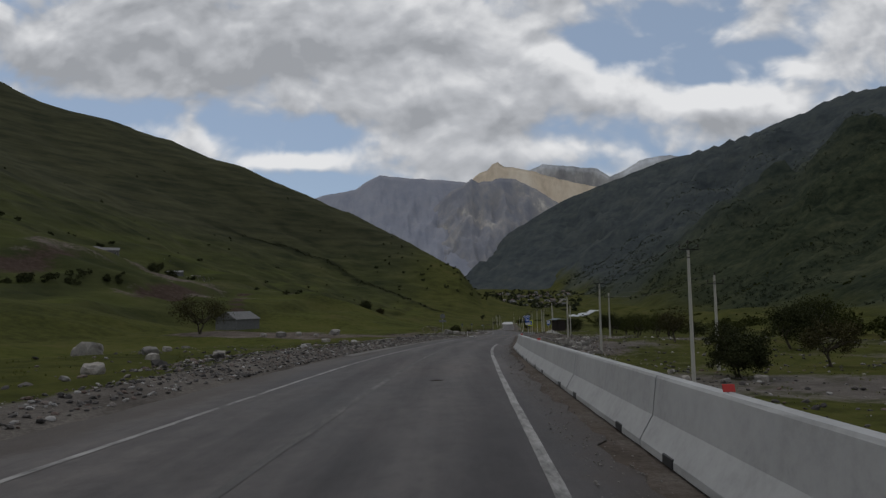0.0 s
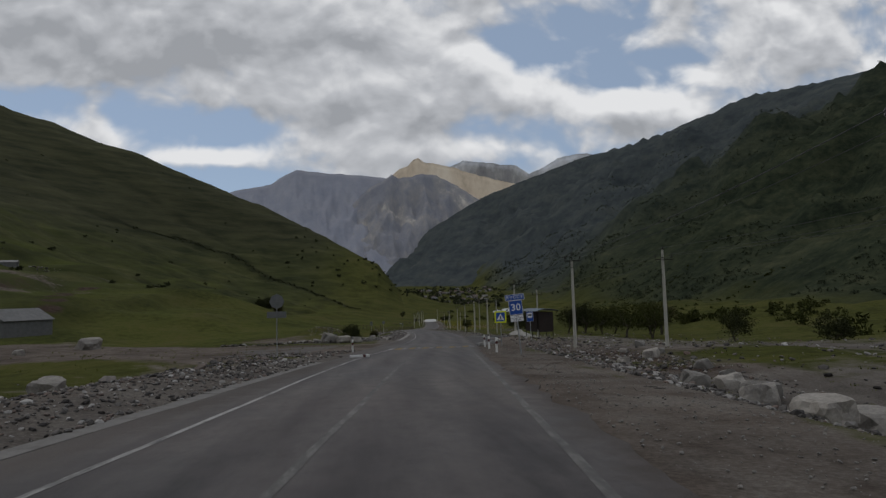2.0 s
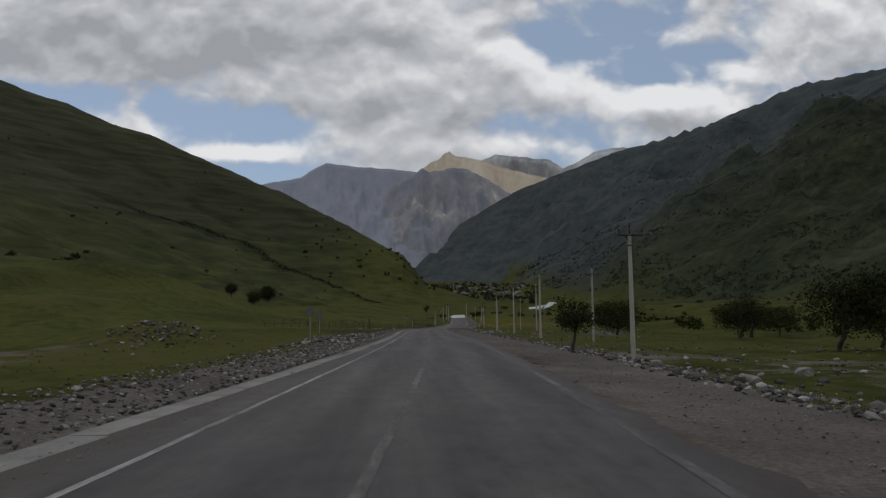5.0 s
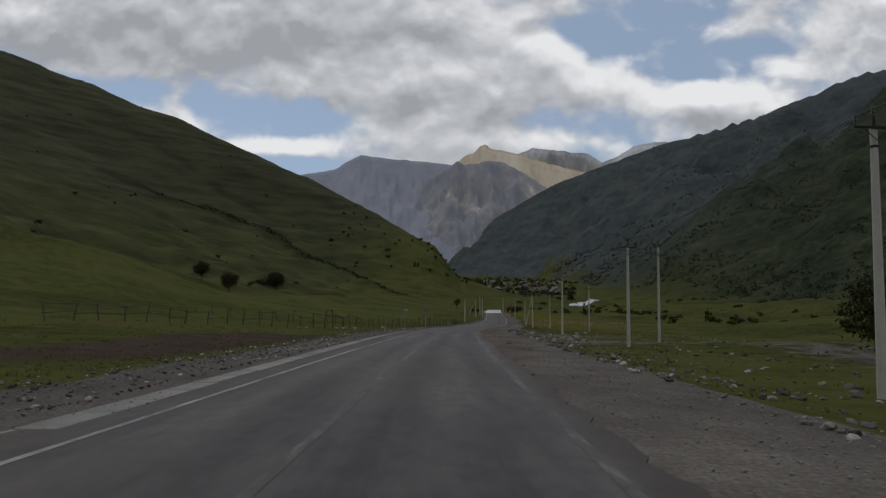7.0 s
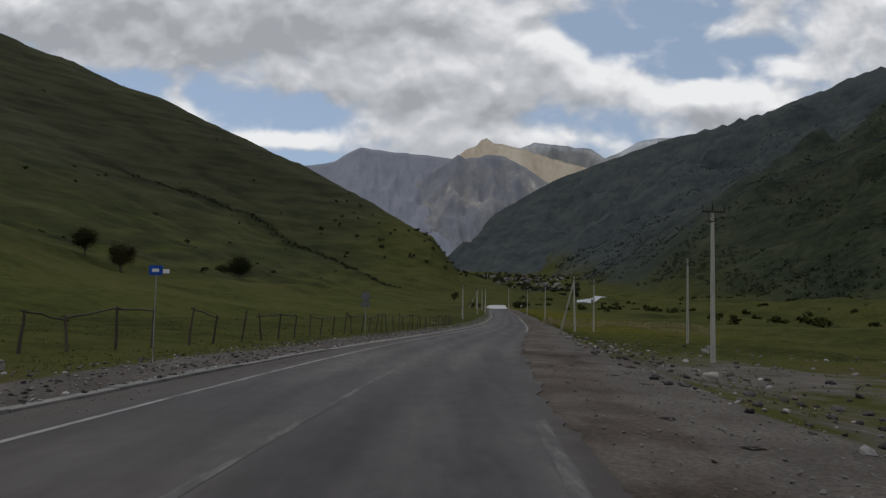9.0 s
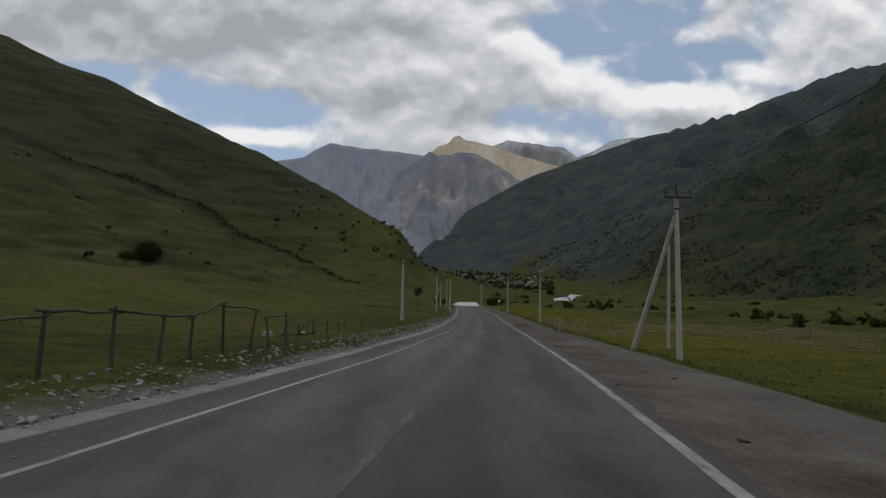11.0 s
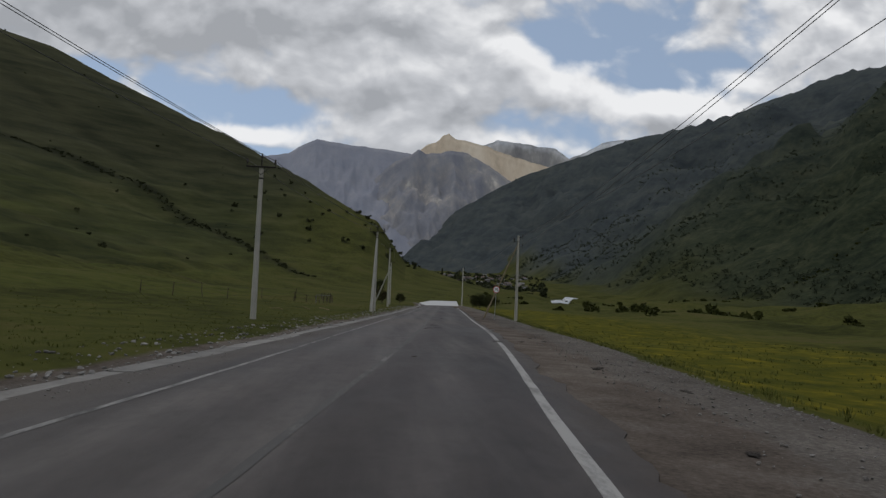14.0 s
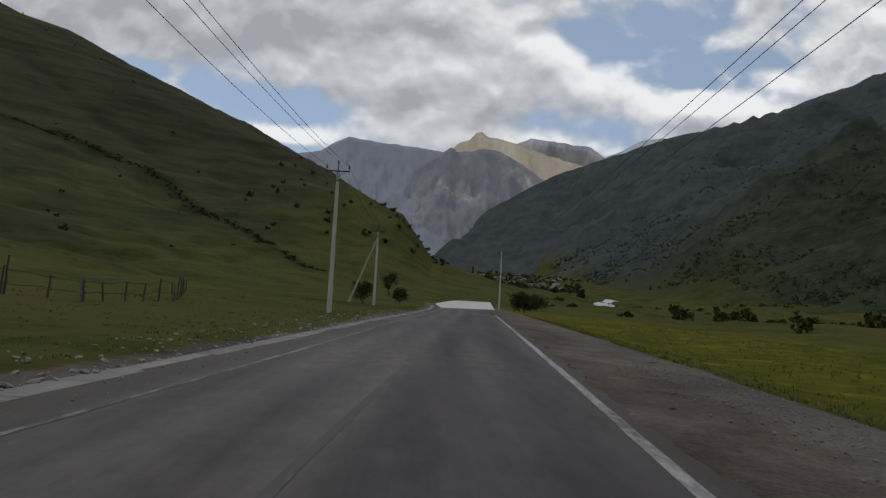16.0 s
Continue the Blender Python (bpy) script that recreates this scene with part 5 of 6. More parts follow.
def tree(x, y, height, width, mat, seed, label, trunk=0.35, leaves=1500, leaf=0.13, lean=0.0, name="tree", group="", low=0.0, stems=1):
    """A tapered trunk with limbs that carry a loose crown."""
    r = random.Random(seed)
    leaves, leaf = int(leaves * 1.3), leaf * 0.86
    root = thing(name, lay(x, y, 0, r.uniform(0, 360)), label, "tree" if name == "tree" else "bush", group)
    bm = bmesh.new()
    top = height * 0.82
    tips = []
    for k in range(stems):
        foot = Vector((r.uniform(-0.25, 0.25) * (stems > 1), r.uniform(-0.25, 0.25) * (stems > 1), -0.25))
        fork = Vector((lean * height * 0.4 + r.uniform(-0.1, 0.1) * width, r.uniform(-0.1, 0.1) * width, height * trunk))
        crooked(bm, foot, fork, 0.035 * height / stems ** 0.5, 0.022 * height / stems ** 0.5, r, 0.02 * height, 7, 4)
        for i in range(6):
            a = r.uniform(0, 6.3)
            tip = Vector((lean * height * 0.7 + math.cos(a) * width * r.uniform(0.2, 0.42), math.sin(a) * width * r.uniform(0.2, 0.42), r.uniform(height * (trunk + 0.12), top)))
            crooked(bm, fork, tip, 0.016 * height, 0.005 * height, r, 0.03 * height, 5, 4)
            tips.append(tip)
    part("trunk", bm, M_BARK, root)
    zc = height * (low + (1 - low) * 0.56)
    V, F = leaf_cloud(r, (lean * height * 0.7, 0, zc), (width * 0.44, width * 0.44, height * (1 - low) * 0.40), leaves, leaf)
    for tip in tips:
        v2, f2 = leaf_cloud(r, tip, (width * 0.16,) * 3, leaves // 14, leaf)
        k = len(V)
        V += v2
        F += [tuple(i + k for i in f) for f in f2]
    part("crown", mesh_raw("crown", V, F, mat), None, root)
    return root


tree(24.2, 53.0, 4.2, 5.2, M_LEAF_DARK, 1, "dense dark bush behind the barrier among boulders", 0.2, 3600, 0.13, name="bush", low=0.02, stems=3)
tree(43.6, 81.0, 5.6, 6.4, M_LEAF_DARK, 2, "dark spreading tree in the rough pasture", 0.28, 2400, 0.16, low=0.1)
tree(33.0, 92.0, 4.8, 5.0, M_LEAF_BROWN, 3, "thin brownish bush in the rough pasture", 0.3, 1100, 0.14, low=0.1)
tree(50.0, 88.0, 6.0, 7.0, M_LEAF_DARK, 4, "dark spreading tree in the rough pasture", 0.28, 2400, 0.16, low=0.1)
tree(60.0, 101.0, 6.5, 8.5, M_LEAF, 5, "broad green tree in the rough pasture", 0.26, 2600, 0.18, low=0.05, stems=2)
tree(36.0, 60.0, 4.4, 5.5, M_LEAF_BROWN, 6, "thin brownish bush in the rough pasture", 0.3, 1300, 0.14, low=0.05, stems=2)
tree(77.0, 221.0, 8.0, 9.5, M_LEAF, 7, "rounded green tree by the river meadow", 0.28, 2400, 0.2, low=0.08, stems=2)
tree(66.0, 217.0, 7.0, 8.0, M_LEAF_DARK, 8, "rounded dark tree by the river meadow", 0.28, 2000, 0.2, low=0.08)
tree(62.0, 158.0, 5.0, 5.4, M_LEAF_DARK, 9, "rounded dark bush in the pasture", 0.2, 1600, 0.15, low=0.03, name="bush")
tree(60.0, 135.0, 4.2, 4.6, M_LEAF_DARK, 10, "rounded dark bush in the pasture", 0.2, 1500, 0.15, low=0.03, name="bush")
tree(52.2, 257.5, 6.4, 8.6, M_LEAF_DARK, 11, "dense round dark tree in the meadow", 0.2, 4200, 0.17, low=0.0)
tree(23.7, 183.3, 2.7, 1.9, M_LEAF_DARK, 12, "small leaning tree on the gravel verge", 0.36, 900, 0.09, lean=-0.12, low=0.26)
for i, (x, y, h, w, m) in enumerate([(51.5, 197, 6.6, 6.0, M_LEAF_DARK), (58.0, 204, 6.8, 7.0, M_LEAF), (56.0, 186, 7.6, 8.5, M_LEAF), (63.0, 190, 7.8, 8.0, M_LEAF), (72.0, 255, 6.5, 9.0, M_LEAF_DARK),
                                     (65.0, 243, 6.0, 6.5, M_LEAF_DARK), (48.7, 199.5, 5.8, 6.0, M_LEAF_DARK), (70.0, 200, 7.5, 8.0, M_LEAF_BROWN), (82.0, 232, 7.0, 9.0, M_LEAF), (78.0, 262, 7.0, 9.5, M_LEAF_DARK),
                                     (88.0, 270, 6.0, 8.0, M_LEAF_DARK)]):
    tree(x, y, h, w, m, 40 + i, "leafy tree in a loose row along the pasture", 0.28, 1900, 0.17, group="pasture trees", low=0.08, stems=1 + i % 2)
tree(3.0, 158.5, 2.9, 2.8, M_LEAF_DARK, 60, "brownish bush on the stony bank", 0.15, 1300, 0.10, name="bush", low=0.0, stems=3)
tree(6.3, 161.0, 1.0, 1.2, M_LEAF_BROWN, 62, "low brownish bush on the stony bank", 0.15, 500, 0.08, name="bush", low=0.0, stems=3)
tree(-47.0, 124.0, 7.6, 12.0, M_LEAF_BROWN, 63, "bare-looking brownish tree by the shed", 0.25, 2200, 0.16, low=0.1, stems=2)
tree(-50.5, 420.0, 5.8, 5.2, M_LEAF_DARK, 64, "small dark tree on the hillside terrace", 0.3, 3600, 0.17, low=0.12, group="hillside trees")
tree(-41.0, 417.0, 6.8, 5.6, M_LEAF_BROWN, 65, "small dark tree on the hillside terrace", 0.3, 3600, 0.17, low=0.12, group="hillside trees", stems=2)
tree(-74.5, 618.5, 11.5, 12.5, M_LEAF_DARK, 66, "broad dark tree alone on the slope", 0.2, 6000, 0.33, low=0.0)
tree(-84.5, 622.0, 6.0, 7.5, M_LEAF_BROWN, 67, "smaller brownish bush beside the lone tree", 0.2, 900, 0.3, low=0.0, name="bush")
tree(-152, 338, 6.5, 9.0, M_LEAF_DARK, 68, "dark trees beside the hillside farm", 0.2, 1300, 0.26, low=0.0, stems=2)
tree(-146, 344, 5.6, 8.0, M_LEAF_DARK, 69, "dark trees beside the hillside farm", 0.2, 1100, 0.26, low=0.0, stems=2)
tree(-207, 385, 4.5, 6.0, M_LEAF_DARK, 70, "dark bush above the hillside farm", 0.2, 800, 0.26, low=0.0, name="bush")
tree(45.4, 571.0, 3.0, 2.6, M_LEAF_BROWN, 71, "brownish shrub at the foot of a pole", 0.2, 700, 0.13, name="bush", low=0.0, stems=2)
tree(49.5, 585.0, 2.4, 2.2, M_LEAF_DARK, 72, "dark shrub beside the road end", 0.2, 600, 0.13, name="bush", low=0.0, stems=2)
tree(74.0, 625.0, 4.0, 6.5, M_LEAF_DARK, 73, "dark bushes beyond the road's crest", 0.2, 1400, 0.18, name="bush", low=0.0, stems=3)
tree(43.0, 700.0, 8.0, 5.0, M_LEAF_DARK, 74, "dark tree beyond the road's bend", 0.2, 1100, 0.22, low=0.0)
tree(82.0, 660.0, 5.0, 9.0, M_LEAF_DARK, 75, "dark bushes beyond the road's crest", 0.2, 1400, 0.2, name="bush", low=0.0, stems=3)


def blobs(name, label, places, mat, seed, size, tall=0.8, leaves=26, category="scrub", card=0.26):
    """Far shrubs and treetops, each a small tuft of leaf cards, in one mesh."""
    r = random.Random(seed)
    xs, ys = np.array([p[0] for p in places]), np.array([p[1] for p in places])
    zs = land(xs, ys)
    V, F = [], []
    for x, y, z in zip(xs, ys, zs):
        s = r.uniform(*size)
        k = len(V)
        v, f = leaf_cloud(r, (x, y, z + s * tall * 0.45), (s * 0.5, s * 0.5, s * tall * 0.5), leaves, s * card)
        V += v
        F += [tuple(i + k for i in q) for q in f]
    return tagged(new(name, mesh_raw(name, V, F, mat)), label, category, kind="stuff")


M_FAR_SHRUB = leaf_material("hill_shrub", (0.026, 0.031, 0.015), (0.060, 0.064, 0.028))
r = random.Random(90)
def gully_at(x):
    return float(np.interp(x, [-420, -328, -276, -232, -174, -111, -69, -10, 20], [1010, 1040, 1072, 1076, 1063, 1006, 962, 858, 820]))


gully = [(x + r.uniform(-4, 4), gully_at(x) + r.gauss(0, 5)) for x in (-330 + 5.2 * i for i in range(64)) for _ in range(5) if r.random() < 0.8]
blobs("gully_scrub", "dark scrub along a gully across the slope", gully, M_FAR_SHRUB, 91, (1.6, 4.2), 0.38, 30)
slope = [(-r.uniform(30, 520), r.uniform(520, 1340)) for _ in range(70)] + [(-r.uniform(60, 260), r.uniform(300, 600)) for _ in range(18)]
blobs("hillside_scrub", "scattered dark shrubs on the grassy slope", slope, M_FAR_SHRUB, 92, (1.5, 4.5), 0.6, 40)
spur = [(r.uniform(-120, 90), r.uniform(1020, 1260)) for _ in range(45)]
blobs("spur_scrub", "dark scrub at the foot of the spur", spur, M_FAR_SHRUB, 93, (3, 7), 0.7, 40)
rows_ = [(150 + 26 * i + r.uniform(-8, 8), 940 - 3.0 * i + r.uniform(-7, 7)) for i in range(19) for _ in range(5) if i not in (4, 10)]
rows_ += [(180 + 22 * i + r.uniform(-8, 8), 1120 + 3 * i + r.uniform(-8, 8)) for i in range(24) for _ in range(4) if i not in (7, 8, 15)]
rows_ += [(110 + 12 * i + r.uniform(-6, 6), 640 + 8 * i + r.uniform(-8, 8)) for i in range(12) for _ in range(2)]
rows_ += [(r.uniform(90, 420), r.uniform(560, 900)) for _ in range(46)] + [(r.uniform(110, 330), r.uniform(380, 560)) for _ in range(22)]
blobs("field_hedges", "dark hedges and shrubs between the far meadows", rows_, M_LEAF, 94, (2.5, 6.5), 0.55, 90, "hedge", 0.15)
edge = [(r.uniform(95, 160), r.uniform(150, 330)) for _ in range(60)] + [(r.uniform(70, 120), r.uniform(60, 160)) for _ in range(30)]
blobs("riverside_scrub", "dark bushes along the pasture's far side", edge, M_LEAF, 95, (3.5, 7), 0.75, 240, "scrub", 0.085)
wood = []
while len(wood) < 6500:
    y = r.uniform(-100, 2700)
    x = float(road_x(min(y, 900))) + 440 + 900 * r.random() ** 1.3
    if noise.noise(Vector((x / 190, y / 190, 2.0))) + 0.35 * noise.noise(Vector((x / 60, y / 60, 5.0))) > -0.02:
        wood.append((x, y))
r = random.Random(97)
belt = [(-147 + 0.3 * k + r.uniform(-3, 3), 205 + k + r.uniform(-3, 3)) for k in range(0, 56, 2)] + [(-100 + r.uniform(-4, 4), 385 + k + r.uniform(-3, 3)) for k in range(0, 40, 3)]
belt += [(-222, 319), (-221, 376), (-219, 379), (-224, 322)]
blobs("bank_scrub", "dark shrubs along the banks below the hillside farm", belt, M_LEAF_DARK, 98, (2.2, 4.4), 0.7, 160, "scrub", 0.1)
M_WOODLAND = leaf_material("woodland", (0.028, 0.036, 0.022), (0.060, 0.069, 0.040))
blobs("mountain_wood", "dark deciduous woodland on the mountain side", wood, M_WOODLAND, 96, (5, 10), 0.7, 13, "woodland", 0.2)


def grass(name, label, count, region, height, mat, seed, blades=5):
    """Tufts of narrow blades, in one mesh."""
    r = random.Random(seed)
    places = [region(r) for _ in range(count)]
    places = [p for p in places if p]
    xs, ys = np.array([p[0] for p in places]), np.array([p[1] for p in places])
    zs = land(xs, ys)
    V, F = [], []
    for x, y, z in zip(xs, ys, zs):
        h = r.uniform(*height)
        for _ in range(blades):
            a, d = r.uniform(0, 6.3), r.uniform(0.0, 0.14)
            bx, by = x + math.cos(a) * d, y + math.sin(a) * d
            ex, ey = math.cos(a) * h * r.uniform(0.2, 0.6), math.sin(a) * h * r.uniform(0.2, 0.6)
            wx, wy = -math.sin(a) * 0.022, math.cos(a) * 0.022
            k = len(V)
            V += [(bx - wx, by - wy, z - 0.03), (bx + wx, by + wy, z - 0.03), (bx + ex, by + ey, z + h * r.uniform(0.7, 1.0))]
            F.append((k, k + 1, k + 2))
    return tagged(new(name, mesh_raw(name, V, F, mat)), label, "grass", kind="stuff")


def meadow_band(y0, y1, s0, s1, bias=1.6, patch=-0.25):
    def f(r):
        y = r.uniform(y0, y1)
        s = s0 + (s1 - s0) * r.random() ** bias
        x = float(road_x(y)) + s
        return (x, y) if noise.noise(Vector((x / 3.0, y / 3.0, 1.0))) > patch else None
    return f


grass("verge_grass", "rough green grass on the bank", 9000, meadow_band(345, 580, -6.0, -26), (0.03, 0.09), M_GRASS_BLADE, 101)
grass("verge_grass", "rough green grass on the bank", 8000, meadow_band(210, 345, -7.0, -30), (0.03, 0.09), M_GRASS_BLADE, 102)
grass("verge_grass", "sparse grass among the stones", 5000, meadow_band(-5, 210, -8, -40, 1.3, 0.0), (0.05, 0.17), M_GRASS_BLADE, 103)
grass("verge_grass", "green grass below the gravel verge", 9000, meadow_band(330, 580, 8.0, 30), (0.05, 0.17), M_GRASS_BLADE, 104)
grass("verge_grass", "sparse grass below the gravel verge", 8000, meadow_band(30, 330, 8.5, 40, 1.4, 0.0), (0.05, 0.17), M_GRASS_BLADE, 105)

# ---- signs ----
def panel(w, h, t=0.012, r=0.03, m=Matrix()):
    """A thin plate with rounded corners, facing -y."""
    bm = bmesh.new()
    pts = []
    for cx, cz, a0 in ((w / 2 - r, h / 2 - r, 0), (-w / 2 + r, h / 2 - r, 90), (-w / 2 + r, -h / 2 + r, 180), (w / 2 - r, -h / 2 + r, 270)):
        for k in range(4):
            a = radians(a0 + k * 30)
            pts.append((cx + r * math.cos(a), cz + r * math.sin(a)))
    front = [bm.verts.new((x, -t / 2, z)) for x, z in pts]
    back = [bm.verts.new((x, t / 2, z)) for x, z in pts]
    bm.faces.new(front)
    bm.faces.new(back[::-1])
    for i in range(len(pts)):
        j = (i + 1) % len(pts)
        bm.faces.new((front[i], back[i], back[j], front[j]))
    bmesh.ops.recalc_face_normals(bm, faces=bm.faces[:])
    bm.transform(m)
    return bm


def disc(radius, t=0.012, seg=32, m=Matrix()):
    bm = bmesh.new()
    bmesh.ops.create_cone(bm, cap_ends=True, segments=seg, radius1=radius, radius2=radius, depth=t, matrix=m @ Matrix.Rotation(radians(90), 4, "X"))
    return bm


def poly(pts, y, mat, name, parent, label="", t=0.004):
    bm = bmesh.new()
    f = bm.faces.new([bm.verts.new((x, y, z)) for x, z in pts])
    e = bmesh.ops.extrude_face_region(bm, geom=[f])
    bmesh.ops.translate(bm, verts=[v for v in e["geom"] if isinstance(v, bmesh.types.BMVert)], vec=(0, -t, 0))
    bmesh.ops.recalc_face_normals(bm, faces=bm.faces[:])
    return part(name, bm, mat, parent, label)


def lettering(text, size, x, z, y, mat, parent, spacing=1.0, name="lettering"):
    c = bpy.data.curves.new(name, "FONT")
    c.body, c.size, c.align_x, c.align_y, c.extrude, c.space_character = text, size, "CENTER", "CENTER", 0.0015, spacing
    c.offset = size * 0.012
    tmp = new("tmp_text", c)
    bpy.context.view_layer.update()
    me = bpy.data.meshes.new_from_object(tmp.evaluated_get(bpy.context.evaluated_depsgraph_get()))
    bpy.data.objects.remove(tmp)
    me.materials.clear()
    me.materials.append(mat)
    return part(name, me, None, parent, at=Matrix.Translation((x, y, z)) @ Matrix.Rotation(radians(90), 4, "X"))


def sign_post(name, x, y, top, label, turn=0.0, lean=(0, 0), r=0.03, category="road sign"):
    z = gz_at(x, y)
    root = thing(name, pose(x, y, z, lean[0], lean[1], turn), label, category)
    part("post", rod(bmesh.new(), (0, 0, -0.4), (0, 0, top - z), r, r, 10), M_GALV, root)
    return root, z


# speed advice and place name
root, z = sign_post("road_sign", 12.98, 97.7, -2.4, "blue place-name and speed signs on a leaning steel post", -7, (0, -5), 0.038)
c = -3.15 - z
top_p = part("name_plate", panel(1.0, 0.31, m=Matrix.Translation((0.0, -0.05, c + 0.56))), M_SIGN_WHITE, root, "blue place-name plate")
part("field", panel(0.965, 0.275, 0.004, 0.02, Matrix.Translation((0, -0.059, c + 0.56))), M_SIGN_BLUE, top_p)
lettering("КУССУ", 0.23, 0, c + 0.56, -0.0635, M_SIGN_WHITE, top_p, 1.25)
mid_p = part("speed_plate", panel(0.70, 0.74, m=Matrix.Translation((0, -0.05, c + 0.02))), M_SIGN_WHITE, root, "blue advisory speed plate")
part("field", panel(0.665, 0.705, 0.004, 0.02, Matrix.Translation((0, -0.059, c + 0.02))), M_SIGN_BLUE, mid_p)
lettering("30", 0.50, 0, c + 0.02, -0.0635, M_SIGN_WHITE, mid_p, 1.08)
low_p = part("note_plate", panel(0.70, 0.35, m=Matrix.Translation((0, -0.05, c - 0.54))), M_PAINT_BLACK, root, "white plate with black words")
part("field", panel(0.675, 0.325, 0.004, 0.02, Matrix.Translation((0, -0.059, c - 0.54))), M_SIGN_WHITE, low_p)
for k, words in enumerate(("ПРИ", "СКОЛЬЗКОЙ", "ДОРОГЕ")):
    lettering(words, 0.098, 0, c - 0.44 - k * 0.10, -0.0635, M_PAINT_BLACK, low_p)


# crossing signs
def crossing_sign(x, y, bottom, turn, size=0.9):
    root, z = sign_post("crossing_sign", x, y, bottom + size * 0.8, "square blue crossing sign with a bright yellow border", turn, (0, -1))
    c = bottom + size / 2 - z
    board = part("board", panel(size, size, 0.014, 0.03, Matrix.Translation((0, -0.05, c))), M_SIGN_YELLOW, root, "bright yellow backing board")
    part("field", panel(size * 0.76, size * 0.76, 0.004, 0.03, Matrix.Translation((0, -0.0605, c))), M_SIGN_BLUE, board, "blue square")
    h = size * 0.31
    poly([(-h, c - h * 0.82), (h, c - h * 0.82), (0, c + h * 0.95)], -0.0633, M_SIGN_WHITE, "triangle", board, "white triangle")
    for k in range(-2, 3):
        poly([(k * h * 0.3 - 0.022, c - h * 0.72), (k * h * 0.3 + 0.022, c - h * 0.72), (k * h * 0.26 + 0.018, c - h * 0.5), (k * h * 0.26 - 0.018, c - h * 0.5)], -0.0675, M_PAINT_BLACK, "stripe", board)
    poly([(-0.05, c - h * 0.44), (0.06, c - h * 0.44), (0.035, c + h * 0.36), (-0.025, c + h * 0.36)], -0.0675, M_PAINT_BLACK, "bar", board, "plain dark bar")
    return root


crossing_sign(15.4, 113.7, -4.6, -6)
# bus stop sign
root, z = sign_post("bus_stop_sign", 20.15, 122.75, -3.95, "blue bus stop sign on a thin leaning post", -6, (0, -2))
c = -4.5 - z
b = part("board", panel(0.62, 0.92, 0.014, 0.03, Matrix.Translation((0, -0.05, c))), M_SIGN_WHITE, root, "blue board with white rim")
part("field", panel(0.585, 0.885, 0.004, 0.02, Matrix.Translation((0, -0.0605, c))), M_SIGN_BLUE, b)
part("square", panel(0.42, 0.46, 0.004, 0.02, Matrix.Translation((0, -0.0653, c + 0.1))), M_SIGN_WHITE, b, "white square")
bus = part("bus_picture", panel(0.34, 0.13, 0.004, 0.03, Matrix.Translation((0, -0.0701, c + 0.13))), M_PAINT_BLACK, b, "black bus outline")
for k in (-0.1, 0.1):
    part("wheel", disc(0.032, 0.004, 14, Matrix.Translation((k, -0.0701, c + 0.06))), M_PAINT_BLACK, bus)
# speed limit
root, z = sign_post("speed_limit_sign", 56.3, 494.6, -17.8, "round white speed limit sign with a red rim", -3, (0, 2))
c = -18.09 - z
rim = part("rim", disc(0.32, 0.014, 36, Matrix.Translation((0, -0.05, c))), M_PAINT_RED, root, "red rim")
part("face", disc(0.268, 0.004, 36, Matrix.Translation((0, -0.0605, c))), M_SIGN_WHITE, rim)
lettering("70", 0.34, 0, c, -0.0645, M_PAINT_BLACK, rim)
# signs that show their backs
for x, y, top, two in ((6.7, 229.5, -8.2, True), (20.2, 322.8, -12.3, True), (9.0, 203.4, -7.3, False)):
    root, z = sign_post("sign_back", x, y, top, "grey back of a road sign on a steel post", 176)
    h = top - z
    part("board", disc(0.33, 0.014, 28, Matrix.Translation((0, 0.05, h - 0.3))), M_SIGN_BACK, root)
    if two:
        part("plate", panel(0.66, 0.34, m=Matrix.Translation((0, 0.05, h - 0.85))), M_SIGN_BACK, root)
root, z = sign_post("sign_back", -0.1, 102.5, -2.05, "grey backs of an eight-sided sign and a wide plate", 176)
h = -2.05 - z
part("board", disc(0.42, 0.014, 8, Matrix.Translation((-0.02, 0.05, h - 0.42))), M_SIGN_BACK, root, "grey eight-sided sign back")
part("plate", panel(1.1, 0.36, m=Matrix.Translation((0, 0.05, h - 1.18))), M_SIGN_BACK, root, "wide grey plate")


# small blue distance plate beyond the kerb
root, z = sign_post("distance_sign", 17.76, 294.32, -11.40, "small blue distance plate on a thin steel post", -4, (0, 0), 0.012)
c = -11.50 - z
b = part("board", panel(0.34, 0.24, 0.012, 0.02, Matrix.Translation((0, -0.035, c))), M_SIGN_BLUE, root)
part("bar", panel(0.17, 0.08, 0.004, 0.01, Matrix.Translation((0, -0.0445, c))), M_SIGN_WHITE, b)
part("plate", panel(0.16, 0.1, 0.012, 0.01, Matrix.Translation((0.26, -0.035, c - 0.02))), M_SIGN_WHITE, b, "white end plate")


# delineator posts
M_REFLECTOR = plain("dull_reflector", [(0.3, (0.09, 0.02, 0.018)), (0.7, (0.14, 0.03, 0.025))], 4, 0.4, bump=0)


